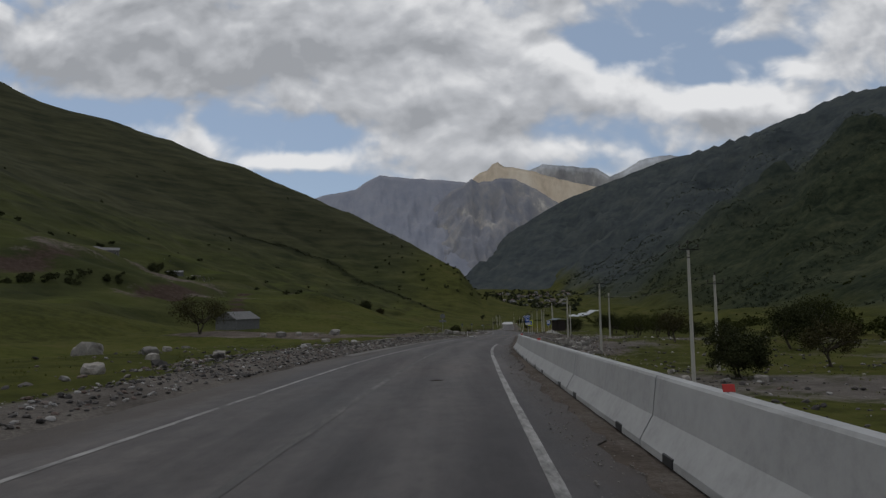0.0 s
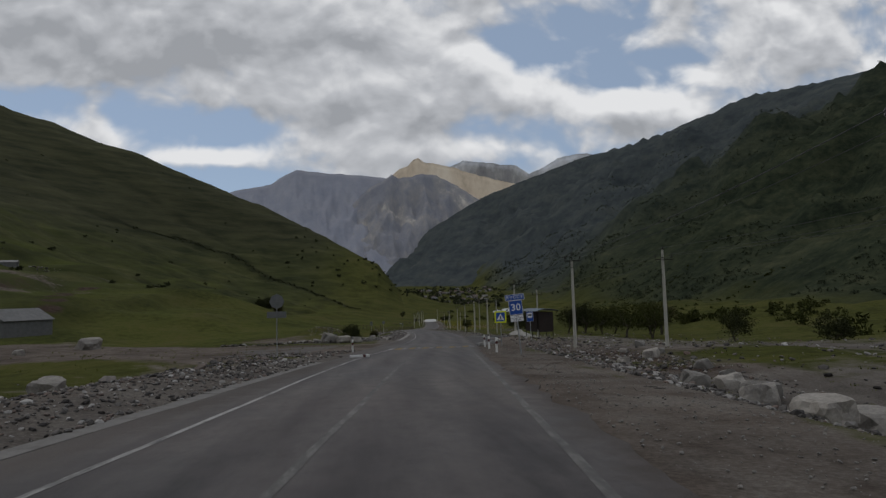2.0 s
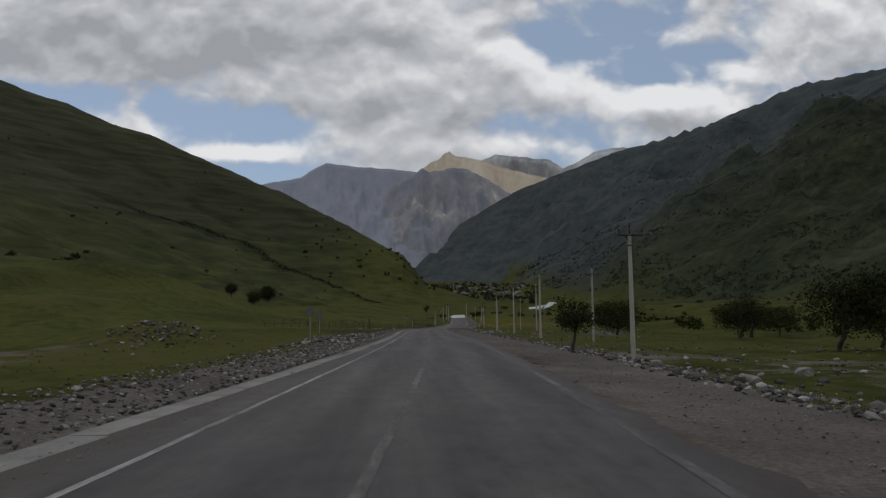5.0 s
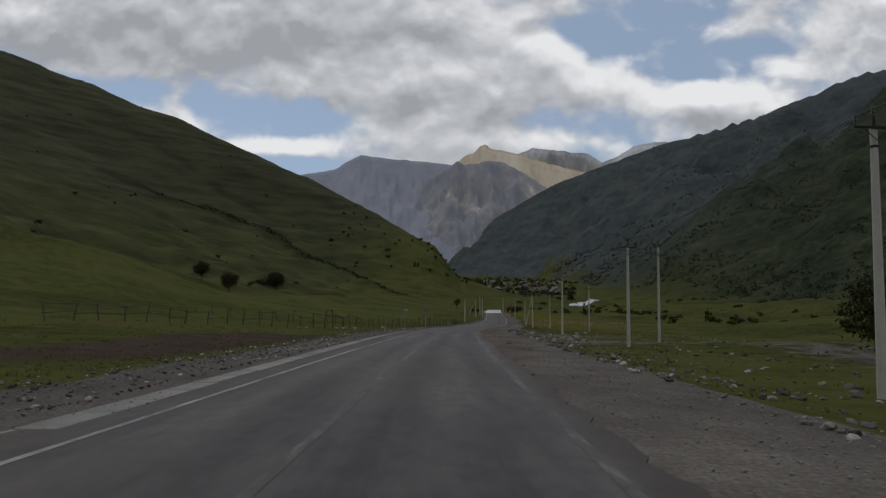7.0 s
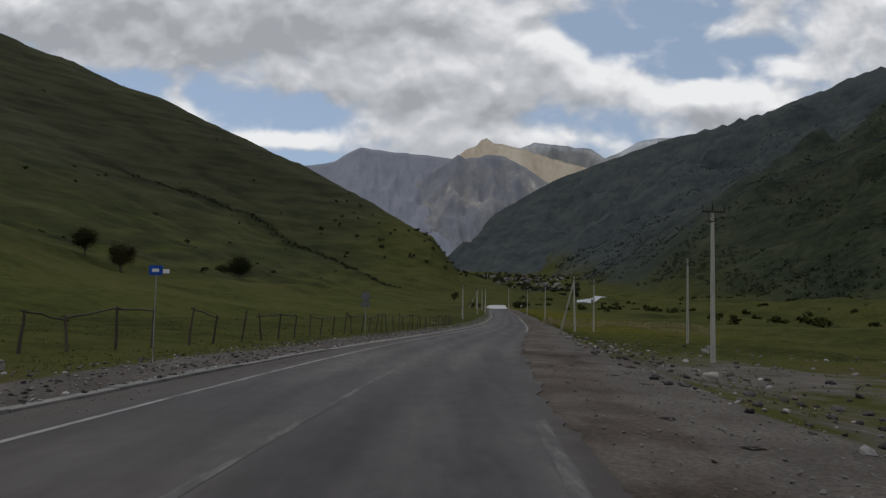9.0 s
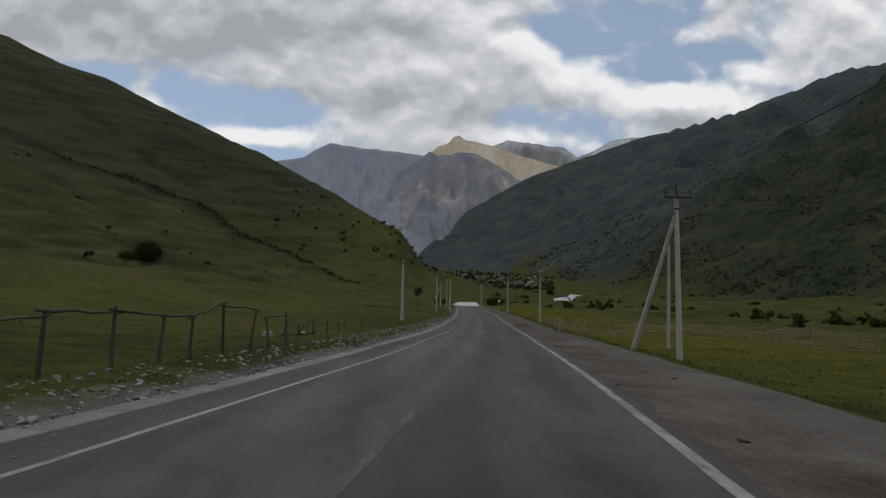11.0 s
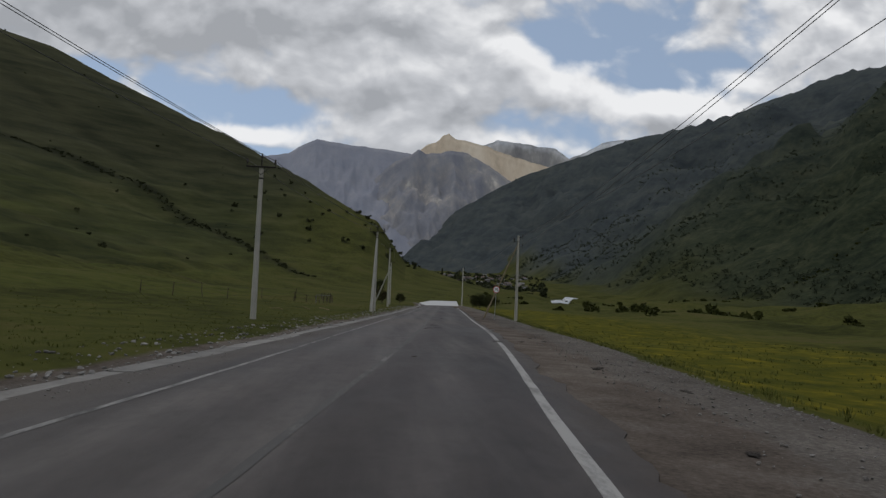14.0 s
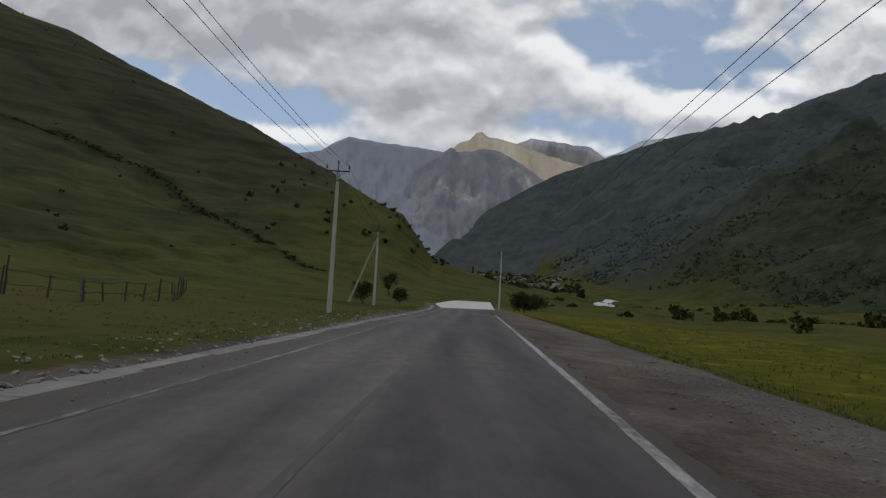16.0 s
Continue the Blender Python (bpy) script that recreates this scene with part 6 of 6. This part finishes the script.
def delineator(x, y, h=0.82, lean=(0, 0), lying=False):
    m = lay(x, y, 0.0, -5, *lean) if not lying else lay(x, y, 0.07, 10) @ pose(0, 0, 0, 0, 90, 0)
    root = thing("delineator_post", m, "white plastic delineator post with a dark band" if not lying else "fallen white delineator post with a dark band", "delineator", "delineator posts")
    part("body", box(bmesh.new(), 0.12, 0.09, h + 0.25, Matrix.Translation((0, 0, h / 2 - 0.125)), 0.018), M_PAINT_WHITE, root)
    part("band", box(bmesh.new(), 0.125, 0.095, 0.18, Matrix.Translation((0, 0, h - 0.27)) @ pose(0, 0, 0, 0, 12, 0), 0.01), M_BAND, root, "dark red slanted band")
    part("reflector", box(bmesh.new(), 0.04, 0.006, 0.06, Matrix.Translation((0, -0.0505, h - 0.27))), M_REFLECTOR, root, "dull red reflector")
    part("cap", box(bmesh.new(), 0.126, 0.096, 0.02, Matrix.Translation((0, 0, h + 0.005)), 0.006), M_PAINT_WHITE, root)


delineator(12.4, 101.2)
delineator(13.1, 107.0, lean=(0, -1))
delineator(13.9, 112.8, lean=(0, -2))
delineator(4.05, 109.5)
delineator(4.3, 100.6, lying=True)

# ---- bus shelter ----
M_SHELTER = plain("brown_sheet_metal", [(0.3, (0.030, 0.024, 0.022)), (0.7, (0.058, 0.046, 0.042))], 1.5, 0.55, 0.3, bump=0.15, dist=0.004)
M_SHELTER_ROOF = plain("blue_roof_sheet", [(0.3, (0.05, 0.075, 0.11)), (0.7, (0.09, 0.12, 0.16))], 1.5, 0.5, 0.3, bump=0.1, dist=0.004)


def corrugated(w, h, m, pitch=0.12, depth=0.018):
    bm = bmesh.new()
    n = max(4, int(w / pitch) * 2)
    for zz in (0, h):
        for i in range(n + 1):
            bm.verts.new((-w / 2 + w * i / n, depth * (1 if i % 2 else -1), zz))
    bm.verts.ensure_lookup_table()
    for i in range(n):
        bm.faces.new((bm.verts[i], bm.verts[i + 1], bm.verts[n + 2 + i], bm.verts[n + 1 + i]))
    e = bmesh.ops.extrude_face_region(bm, geom=bm.faces[:])
    bmesh.ops.translate(bm, verts=[v for v in e["geom"] if isinstance(v, bmesh.types.BMVert)], vec=(0, 0.012, 0))
    bmesh.ops.recalc_face_normals(bm, faces=bm.faces[:])
    bm.transform(m)
    return bm


shelter = thing("bus_shelter", pose(23.35, 131.7, float(road_level(131.7)) + 0.13, 0, 0, 8), "dark brown sheet-metal bus shelter with a curved blue roof", "bus shelter")
for x, y in ((0, 0), (1.65, 0), (0, 3.5), (1.65, 3.5), (0, 1.75), (1.65, 1.75)):
    part("leg", box(bmesh.new(), 0.06, 0.06, 2.75, Matrix.Translation((x, y, 1.25)), 0.004), M_IRON, shelter)
part("side_panel", corrugated(1.65, 2.1, Matrix.Translation((0.825, -0.04, 0.42))), M_SHELTER, shelter, "dark corrugated end panel")
part("side_panel", corrugated(1.65, 2.1, Matrix.Translation((0.825, 3.54, 0.42))), M_SHELTER, shelter, "dark corrugated end panel")
part("back_panel", corrugated(3.5, 2.1, Matrix.Translation((1.70, 1.75, 0.42)) @ pose(0, 0, 0, 0, 0, 90)), M_SHELTER, shelter)
part("front_panel", corrugated(3.2, 2.1, Matrix.Translation((-0.05, 1.85, 0.42)) @ pose(0, 0, 0, 0, 0, 90)), M_SHELTER, shelter, "brown corrugated front panel")
part("bench", box(bmesh.new(), 0.4, 3.2, 0.05, Matrix.Translation((1.3, 1.75, 0.5)), 0.01), M_WOOD, shelter)
bm = bmesh.new()
for i in range(9):
    a = -1 + 2 * i / 8
    zz = 2.62 + 0.24 * (1 - a * a)
    for y in (-0.55, 4.05):
        bm.verts.new((0.82 + a * 1.35, y, zz))
bm.verts.ensure_lookup_table()
for i in range(8):
    bm.faces.new([bm.verts[k] for k in (2 * i, 2 * i + 2, 2 * i + 3, 2 * i + 1)])
e = bmesh.ops.extrude_face_region(bm, geom=bm.faces[:])
bmesh.ops.translate(bm, verts=[v for v in e["geom"] if isinstance(v, bmesh.types.BMVert)], vec=(0, 0, 0.03))
bmesh.ops.recalc_face_normals(bm, faces=bm.faces[:])
part("roof", bm, M_SHELTER_ROOF, shelter, "curved blue-grey roof sheet")

# pale heap of sand behind the platform
M_SAND = plain("pale_sand", [(0.3, (0.20, 0.185, 0.165)), (0.5, (0.30, 0.285, 0.26)), (0.7, (0.40, 0.385, 0.36))], 0.9, 0.95, bump=0.7, dist=0.05)
bm = bmesh.new()
n = 34
for j in range(n):
    for i in range(n):
        a, b = -1 + 2 * i / (n - 1), -1 + 2 * j / (n - 1)
        q = max(0.0, 1 - math.sqrt(a * a + b * b) * (1 + 0.18 * noise.noise(Vector((a * 2, b * 2, 3)))))
        zz = 1.5 * q ** 0.8 * (1 + 0.25 * noise.noise(Vector((a * 3, b * 3, 0)))) + 0.10 * noise.noise(Vector((a * 9, b * 9, 4))) * min(1, q * 4) - 0.15
        bm.verts.new((a * 2.9, b * 2.5, zz))
bm.verts.ensure_lookup_table()
for j in range(n - 1):
    for i in range(n - 1):
        bm.faces.new([bm.verts[k] for k in (j * n + i, j * n + i + 1, (j + 1) * n + i + 1, (j + 1) * n + i)])
heap = new("sand_heap", mesh_of("sand_heap", bm, M_SAND))
heap.matrix_basis = pose(24.2, 144.4, gz_at(24.2, 144.4) + 0.02, 0, 0, 20) @ Matrix.Diagonal((0.7, 0.7, 0.66, 1))
tagged(heap, "pale heap of sand and broken stone on the verge", "sand heap")


# ---- fences ----
def stake_fence(name, pts, label, seed, h=1.35, gap=1.9, mat=None, rails=2, rail_r=0.035, miss=0.2, group=""):
    """Crooked stakes with poles laid between them."""
    r = random.Random(seed)
    root = thing(name, Matrix(), label, "fence", group)
    mat = mat or M_WOOD_DARK
    tops = []
    for (x0, y0), (x1, y1) in zip(pts, pts[1:]):
        n = max(1, round(math.hypot(x1 - x0, y1 - y0) / gap))
        for i in range(n):
            t = (i + r.uniform(-0.15, 0.15)) / n
            tops.append((x0 + (x1 - x0) * t, y0 + (y1 - y0) * t))
    tops.append(pts[-1])
    posts = []
    for x, y in tops:
        z = gz_at(x, y)
        hh = h * r.uniform(0.8, 1.15)
        tip = Vector((x + r.uniform(-0.16, 0.16) * hh, y + r.uniform(-0.1, 0.1) * hh, z + hh))
        part("post", crooked(bmesh.new(), (x, y, z - 0.3), tip, 0.055, 0.04, r, 0.02, 6, 4), mat, root)
        posts.append((Vector((x, y, z)), tip))
    for (a, b), (c, d) in zip(posts, posts[1:]):
        for k in range(rails):
            if r.random() < miss:
                continue
            t = (k + 0.9) / (rails + 0.05) if rails > 1 else 0.93
            p, q = a.lerp(b, t + r.uniform(-0.06, 0.06)), c.lerp(d, t + r.uniform(-0.06, 0.06))
            e = (q - p).normalized() * r.uniform(0.05, 0.3)
            part("rail", crooked(bmesh.new(), p - e, q + e, rail_r, rail_r * 0.75, r, 0.03, 6, 5), mat, root)
    return root


stake_fence("stake_fence", [(-6.0, 262), (2.5, 270), (8.6, 278.0), (10.2, 281.6)], "crooked old stake fence of dark weathered wood", 5, 1.35, 1.7, rails=2, miss=0.35)
gate = thing("gateway", Matrix(), "tall leaning gateway frame of dark poles", "gate")
r = random.Random(8)
z1, z2 = gz_at(10.2, 281.8), gz_at(10.4, 285.8)
part("post", crooked(bmesh.new(), (10.2, 281.6, z1 - 0.3), (10.35, 281.9, z1 + 1.9), 0.06, 0.05, r), M_WOOD_DARK, gate)
part("post", crooked(bmesh.new(), (10.4, 285.8, z2 - 0.3), (10.35, 285.8, z2 + 1.95), 0.06, 0.05, r), M_WOOD_DARK, gate)
part("lintel", crooked(bmesh.new(), (10.33, 281.6, z1 + 1.82), (10.35, 286.0, z2 + 1.85), 0.05, 0.04, r), M_WOOD_DARK, gate)
stake_fence("stake_fence", [(10.6, 287), (12.2, 293.0), (14.3, 299.5), (16.6, 309), (19.4, 322), (22.4, 336), (25.5, 352), (27.8, 364)], "crooked old stake fence of dark weathered wood", 6, 1.3, 1.8, rails=1, miss=0.45)
stake_fence("stake_fence", [(12.5, 289), (9, 292), (2, 296), (-9, 300)], "crooked old stake fence of dark weathered wood", 7, 1.3, 2.4, rails=1, miss=0.5)
stake_fence("stake_fence", [(27.0, 372), (28.5, 384), (30.6, 394)], "broken stake fence overgrown with weeds", 9, 0.75, 3.4, rails=1, miss=0.6)
# woven pole pens on the far side of the verge
stake_fence("pole_fence", [(45.4, 393), (47.6, 402), (50.8, 412), (52.3, 421), (54.2, 431), (54.8, 437.5), (56.0, 441.5)], "low pen fence of pale round poles", 11, 1.15, 2.3, M_WOOD, 5, 0.036, 0.06, "pole pens")
stake_fence("pole_fence", [(56.0, 441.5), (62, 440.5), (70, 437)], "low pen fence of pale round poles", 12, 1.15, 2.3, M_WOOD, 5, 0.036, 0.06, "pole pens")
stake_fence("pole_fence", [(53.0, 421), (60, 419), (69, 416), (80, 412)], "low pen fence of pale round poles", 13, 1.1, 2.6, M_WOOD, 5, 0.036, 0.08, "pole pens")
stake_fence("pole_fence", [(50.5, 411), (58, 408), (68, 404), (78, 399)], "low pen fence of pale round poles", 14, 1.1, 2.6, M_WOOD, 5, 0.036, 0.08, "pole pens")
stake_fence("pole_fence", [(70, 437), (75, 425), (80, 412), (78, 399)], "low pen fence of pale round poles", 15, 1.1, 2.6, M_WOOD, 4, 0.036, 0.1, "pole pens")
# small enclosure on the bank
stake_fence("wire_fence", [(18.0, 512), (23.5, 515.5), (30.0, 519.5), (34.2, 521.5)], "thin post and wire enclosure on the bank", 17, 1.5, 3.6, M_WOOD_DARK, 3, 0.012, 0.0, "bank enclosure")
stake_fence("wire_fence", [(34.2, 521.5), (36.9, 523.0), (38.6, 529), (36, 538)], "low post and rail enclosure on the bank", 18, 1.15, 1.3, M_WOOD_DARK, 2, 0.02, 0.1, "bank enclosure")
r = random.Random(19)
z1 = gz_at(36.9, 522.6)
frame_ = thing("white_frame", Matrix(), "pale painted wooden frame on the bank", "frame")
part("post", box(bmesh.new(), 0.09, 0.09, 1.3, Matrix.Translation((36.9, 522.6, z1 + 0.5)), 0.01), M_SIGN_BACK, frame_)
part("rail", box(bmesh.new(), 1.9, 0.08, 0.08, Matrix.Translation((37.85, 522.62, z1 + 1.1)), 0.01), M_SIGN_BACK, frame_)

# ---- buildings ----
M_PLASTER = plain("pale_plaster", [(0.3, (0.11, 0.105, 0.10)), (0.7, (0.22, 0.21, 0.20))], 0.6, 0.9, bump=0.3, dist=0.02, vary=0.25)
M_SHED_WALL = plain("grey_boards", [(0.3, (0.10, 0.10, 0.10)), (0.7, (0.17, 0.17, 0.17))], 1.2, 0.9, bump=0.4, dist=0.02)
M_SHED_ROOF = plain("grey_sheet_roof", [(0.3, (0.10, 0.10, 0.10)), (0.7, (0.18, 0.18, 0.18))], 1.0, 0.8, 0.0, bump=0.2, dist=0.01, vary=0.3)
M_DARK_OPEN = plain("dark_glass", [(0.3, (0.012, 0.012, 0.014)), (0.7, (0.025, 0.025, 0.03))], 2, 0.3, bump=0)


def house(x, y, w, d, h, pitch, turn, wall, roof, label, name="house", group="", openings=True, floor=None):
    z = gz_at(x, y) - 0.4 if floor is None else floor
    root = thing(name, pose(x, y, z, 0, 0, turn), label, "building", group)
    part("wall", box(bmesh.new(), w, d, h, Matrix.Translation((0, 0, h / 2)), 0.03), wall, root)
    bm = bmesh.new()
    o = 0.35
    rv = [bm.verts.new(p) for p in ((-w / 2 - o, -d / 2 - o, h), (w / 2 + o, -d / 2 - o, h), (w / 2 + o, d / 2 + o, h), (-w / 2 - o, d / 2 + o, h), (-w / 2 - o, 0, h + pitch), (w / 2 + o, 0, h + pitch))]
    for f in ((0, 1, 5, 4), (2, 3, 4, 5), (0, 4, 3), (1, 2, 5), (3, 2, 1, 0)):
        bm.faces.new([rv[i] for i in f])
    bmesh.ops.recalc_face_normals(bm, faces=bm.faces[:])
    part("roof", bm, roof, root)
    if openings:
        n = max(1, int(w / 3))
        for i in range(n):
            px = -w / 2 + w * (i + 0.5) / n
            win = part("window", box(bmesh.new(), 1.0, 0.1, 1.1, Matrix.Translation((px, -d / 2 - 0.02, h * 0.55)), 0.01), M_PAINT_WHITE, root)
            part("pane", box(bmesh.new(), 0.8, 0.06, 0.9, Matrix.Translation((px, -d / 2 - 0.05, h * 0.55))), M_DARK_OPEN, win)
    return root


house(-65, 203.5, 11.0, 8.0, 3.2, 2.4, 68, M_SHED_WALL, M_SHED_ROOF, "grey shed with a pitched sheet roof", "shed", openings=False, floor=-8.0)
house(-166, 314, 12, 6, 3.2, 1.6, 25, M_PLASTER, M_SHED_ROOF, "pale low farm building on the slope", "farmhouse", "hillside farm")
house(-178, 322, 8, 5, 3.0, 1.4, 20, M_PLASTER, M_SHED_ROOF, "pale low farm building on the slope", "farmhouse", "hillside farm")
house(-167, 399, 9, 5, 2.6, 1.2, 15, M_SHED_WALL, M_SHED_ROOF, "ruined low grey building on the slope", "farmhouse", "hillside farm", False)
scatter("ruin_stones", "tumbled stones of a ruined wall on the slope", 260, lambda r: (r.gauss(-150, 12), r.gauss(402, 4)), (0.4, 1.6), M_RUBBLE, 77, 1, 0.1)

M_ROOF_RED = plain("rusty_roof", [(0.3, (0.085, 0.055, 0.048)), (0.7, (0.14, 0.10, 0.09))], 0.5, 0.7, bump=0, vary=0.3)
r = random.Random(33)
for i in range(64):
    y = r.uniform(1500, 2500)
    t = (y - 1500) / 1000
    x = 24 + (y - 278) * math.tan(radians(r.uniform(4.6, 12.4))) - 12
    w = r.uniform(9, 15)
    house(x, y, w, w * 0.7, r.uniform(3.5, 5.5), r.uniform(2, 3.2), r.uniform(-40, 40), M_PLASTER, r.choice((M_SHED_ROOF, M_SHED_ROOF, M_ROOF_RED)),
          "far village house with a pale wall and pitched roof", "village_house", "village", openings=False)
groves = [(24 + (y - 278) * math.tan(radians(r.uniform(3.6, 13.5))), y) for y in [r.uniform(1380, 2600) for _ in range(330)]]
M_GARDEN = leaf_material("garden_leaves", (0.026, 0.032, 0.017), (0.060, 0.066, 0.034))
blobs("village_trees", "dark garden trees among the village houses", groves, M_GARDEN, 34, (6, 12), 0.8, 40, "trees")
for x, y, h in ((150, 1640, 34), (255, 1900, 24), (210, 1720, 18)):
    spire = thing("spruce", lay(x, y), "tall dark spruce standing over the village", "tree")
    part("trunk", rod(bmesh.new(), (0, 0, -0.5), (0, 0, h * 0.9), 0.4, 0.08, 7), M_BARK, spire)
    V, F = [], []
    for k in range(26):
        t = k / 25
        v2, f2 = leaf_cloud(r, (0, 0, h * (0.12 + 0.86 * t)), (h * 0.13 * (1 - t) + 0.3, h * 0.13 * (1 - t) + 0.3, h * 0.03), 40, h * 0.035)
        b0 = len(V)
        V += v2
        F += [tuple(i + b0 for i in f) for f in f2]
    part("crown", mesh_raw("crown", V, F, M_LEAF_DARK), None, spire)


def draped(name, pts, width, lift, mat, label, category):
    """A strip laid over the land along a line."""
    pts = np.array(pts, float)
    d = np.concatenate([[0], np.cumsum(np.hypot(*np.diff(pts, axis=0).T))])
    t = np.arange(0, d[-1], 8.0)
    cx, cy = glide(d, pts[:, 0])(t), glide(d, pts[:, 1])(t)
    tx, ty = np.gradient(cx), np.gradient(cy)
    ln = np.hypot(tx, ty)
    off = np.linspace(-0.5, 0.5, 5)[None] * width * (1 + 0.25 * np.sin(t * 0.07))[:, None]
    X, Y = cx[:, None] + off * (ty / ln)[:, None], cy[:, None] - off * (tx / ln)[:, None]
    return tagged(sheet(name, X, Y, land(X, Y) + lift, mat), label, category, kind="structure")


M_TRACK = plain("pale_dirt", [(0.3, (0.10, 0.088, 0.072)), (0.7, (0.165, 0.148, 0.125))], 0.2, 0.95, bump=0.3, dist=0.05)
M_RIVER = plain("foaming_water", [(0.38, (0.20, 0.215, 0.22)), (0.6, (0.58, 0.60, 0.62))], 0.12, 0.45, bump=0.4, dist=0.3)
draped("far_road", [(196, 1400), (215, 1500), (262, 1640), (330, 1790), (372, 1900)], 9, 1.6, M_TRACK, "pale dirt road climbing towards the village", "road")
draped("river", [(205, 1010), (232, 1100), (258, 1190), (275, 1255), (300, 1330), (345, 1420)], 15, 0.8, M_RIVER, "white foaming river in the valley bottom", "river")

# pale new concrete at the road's crest
M_DECK = plain("new_concrete", [(0.3, (0.40, 0.40, 0.39)), (0.7, (0.50, 0.50, 0.49))], 0.5, 0.8, bump=0.2, dist=0.01)
apron("bridge_deck", [(55.6, 586), (63.8, 590), (70.5, 655), (62, 655), (55.4, 612)], M_DECK, "pale new concrete bridge deck at the road's crest", 0.05, "bridge")

# ---- mud and litter ----
M_MUD = plain("dark_mud", [(0.3, (0.018, 0.014, 0.011)), (0.7, (0.05, 0.04, 0.032))], 9, 0.9, bump=0.8, dist=0.02)
rng = random.Random(71)


def clod(x, y, s, on=True, label="flattened clod of dark mud on the asphalt"):
    bm = stone_verts(rng, 3, 0.5)
    o = Vector((rng.uniform(-9, 9), rng.uniform(-9, 9), 0))
    for v in bm.verts:
        k = 1 + 0.75 * noise.noise(v.co * 4 + o) + 0.4 * noise.noise(v.co * 10 + o)
        v.co = Vector((v.co.x * k, v.co.y * k, v.co.z * (0.5 + 0.8 * abs(noise.noise(v.co * 7 + o)))))
    ob = new("mud_clod", mesh_of("mud_clod", bm, M_MUD))
    z = float(road_level(y)) if on else gz_at(x, y)
    ob.matrix_basis = pose(x, y, z + 0.004, 0, 0, rng.uniform(0, 360)) @ Matrix.Diagonal((s * rng.uniform(0.8, 1.6), s * 0.7, s * 0.22, 1))
    return tagged(ob, label, "mud", "mud clods")


for x, y, s in [(-0.2, 16.9, 0.5), (48.6, 469.6, 0.5), (48.95, 470.2, 0.4), (49.2, 470.6, 0.3), (48.3, 468.9, 0.35), (49.1, 474, 0.5), (50.5, 459.9, 0.45), (47.0, 452.5, 0.3), (45.9, 420.5, 0.3),
                (40.8, 393.2, 0.35), (52.6, 489.6, 0.5), (47.4, 494.5, 0.4), (46.8, 482.6, 0.45), (50.9, 489.5, 0.3)]:
    clod(x, y, s * 0.7)
for i in range(80):
    y = rng.uniform(250, 520)
    s = rng.uniform(3.9, 6.6)
    clod(float(road_x(y)) + s, y, rng.uniform(0.12, 0.36), False, "clod of dark mud on the gravel shoulder")
for i in range(12):
    y = rng.uniform(48, 105)
    clod(float(road_x(y)) + rng.uniform(4.2, 6.6), y, rng.uniform(0.12, 0.35), False, "clod of dark mud on the gravel shoulder")
r = random.Random(72)
for x, y, ln in [(33.8, 391.8, 1.4), (41.0, 495.5, 1.2), (39.5, 493, 0.8), (38.2, 486.5, 1.1), (36.5, 405, 0.9)]:
    z = gz_at(x, y)
    a = r.uniform(0, 3.1)
    bm = crooked(bmesh.new(), (x, y, z + 0.05), (x + math.cos(a) * ln, y + math.sin(a) * ln, z + r.uniform(0.1, 0.35)), 0.04, 0.02, r, 0.05)
    tagged(new("fallen_branch", mesh_of("fallen_branch", bm, M_WOOD)), "bleached broken branch lying in the grass", "branch", "fallen branches")
for x, y, ln, lean_x in [(26.2, 371.0, 1.0, 0.55), (26.3, 372.2, 1.0, 0.5), (26.7, 373.5, 0.95, 0.6), (27.1, 374.6, 0.7, 0.75)]:
    z = gz_at(x, y)
    bm = crooked(bmesh.new(), (x, y, z - 0.15), (x + ln * lean_x, y + r.uniform(-0.1, 0.2), z + ln * 0.8), 0.05, 0.02, r, 0.09)
    crooked(bm, (x - 0.1, y, z + 0.03), (x + ln * 0.6, y + 0.3, z + 0.12), 0.05, 0.03, r, 0.05)
    tagged(new("dead_branch", mesh_of("dead_branch", bm, M_WOOD_DARK)), "crooked dark dead branch sticking out of the grass", "branch", "dead branches")
for x, y, size in [(25.6, 371.5, 0.6), (26.9, 374.0, 0.4)]:
    boulder(x, y, size, "pale stone lying beside dead branches")
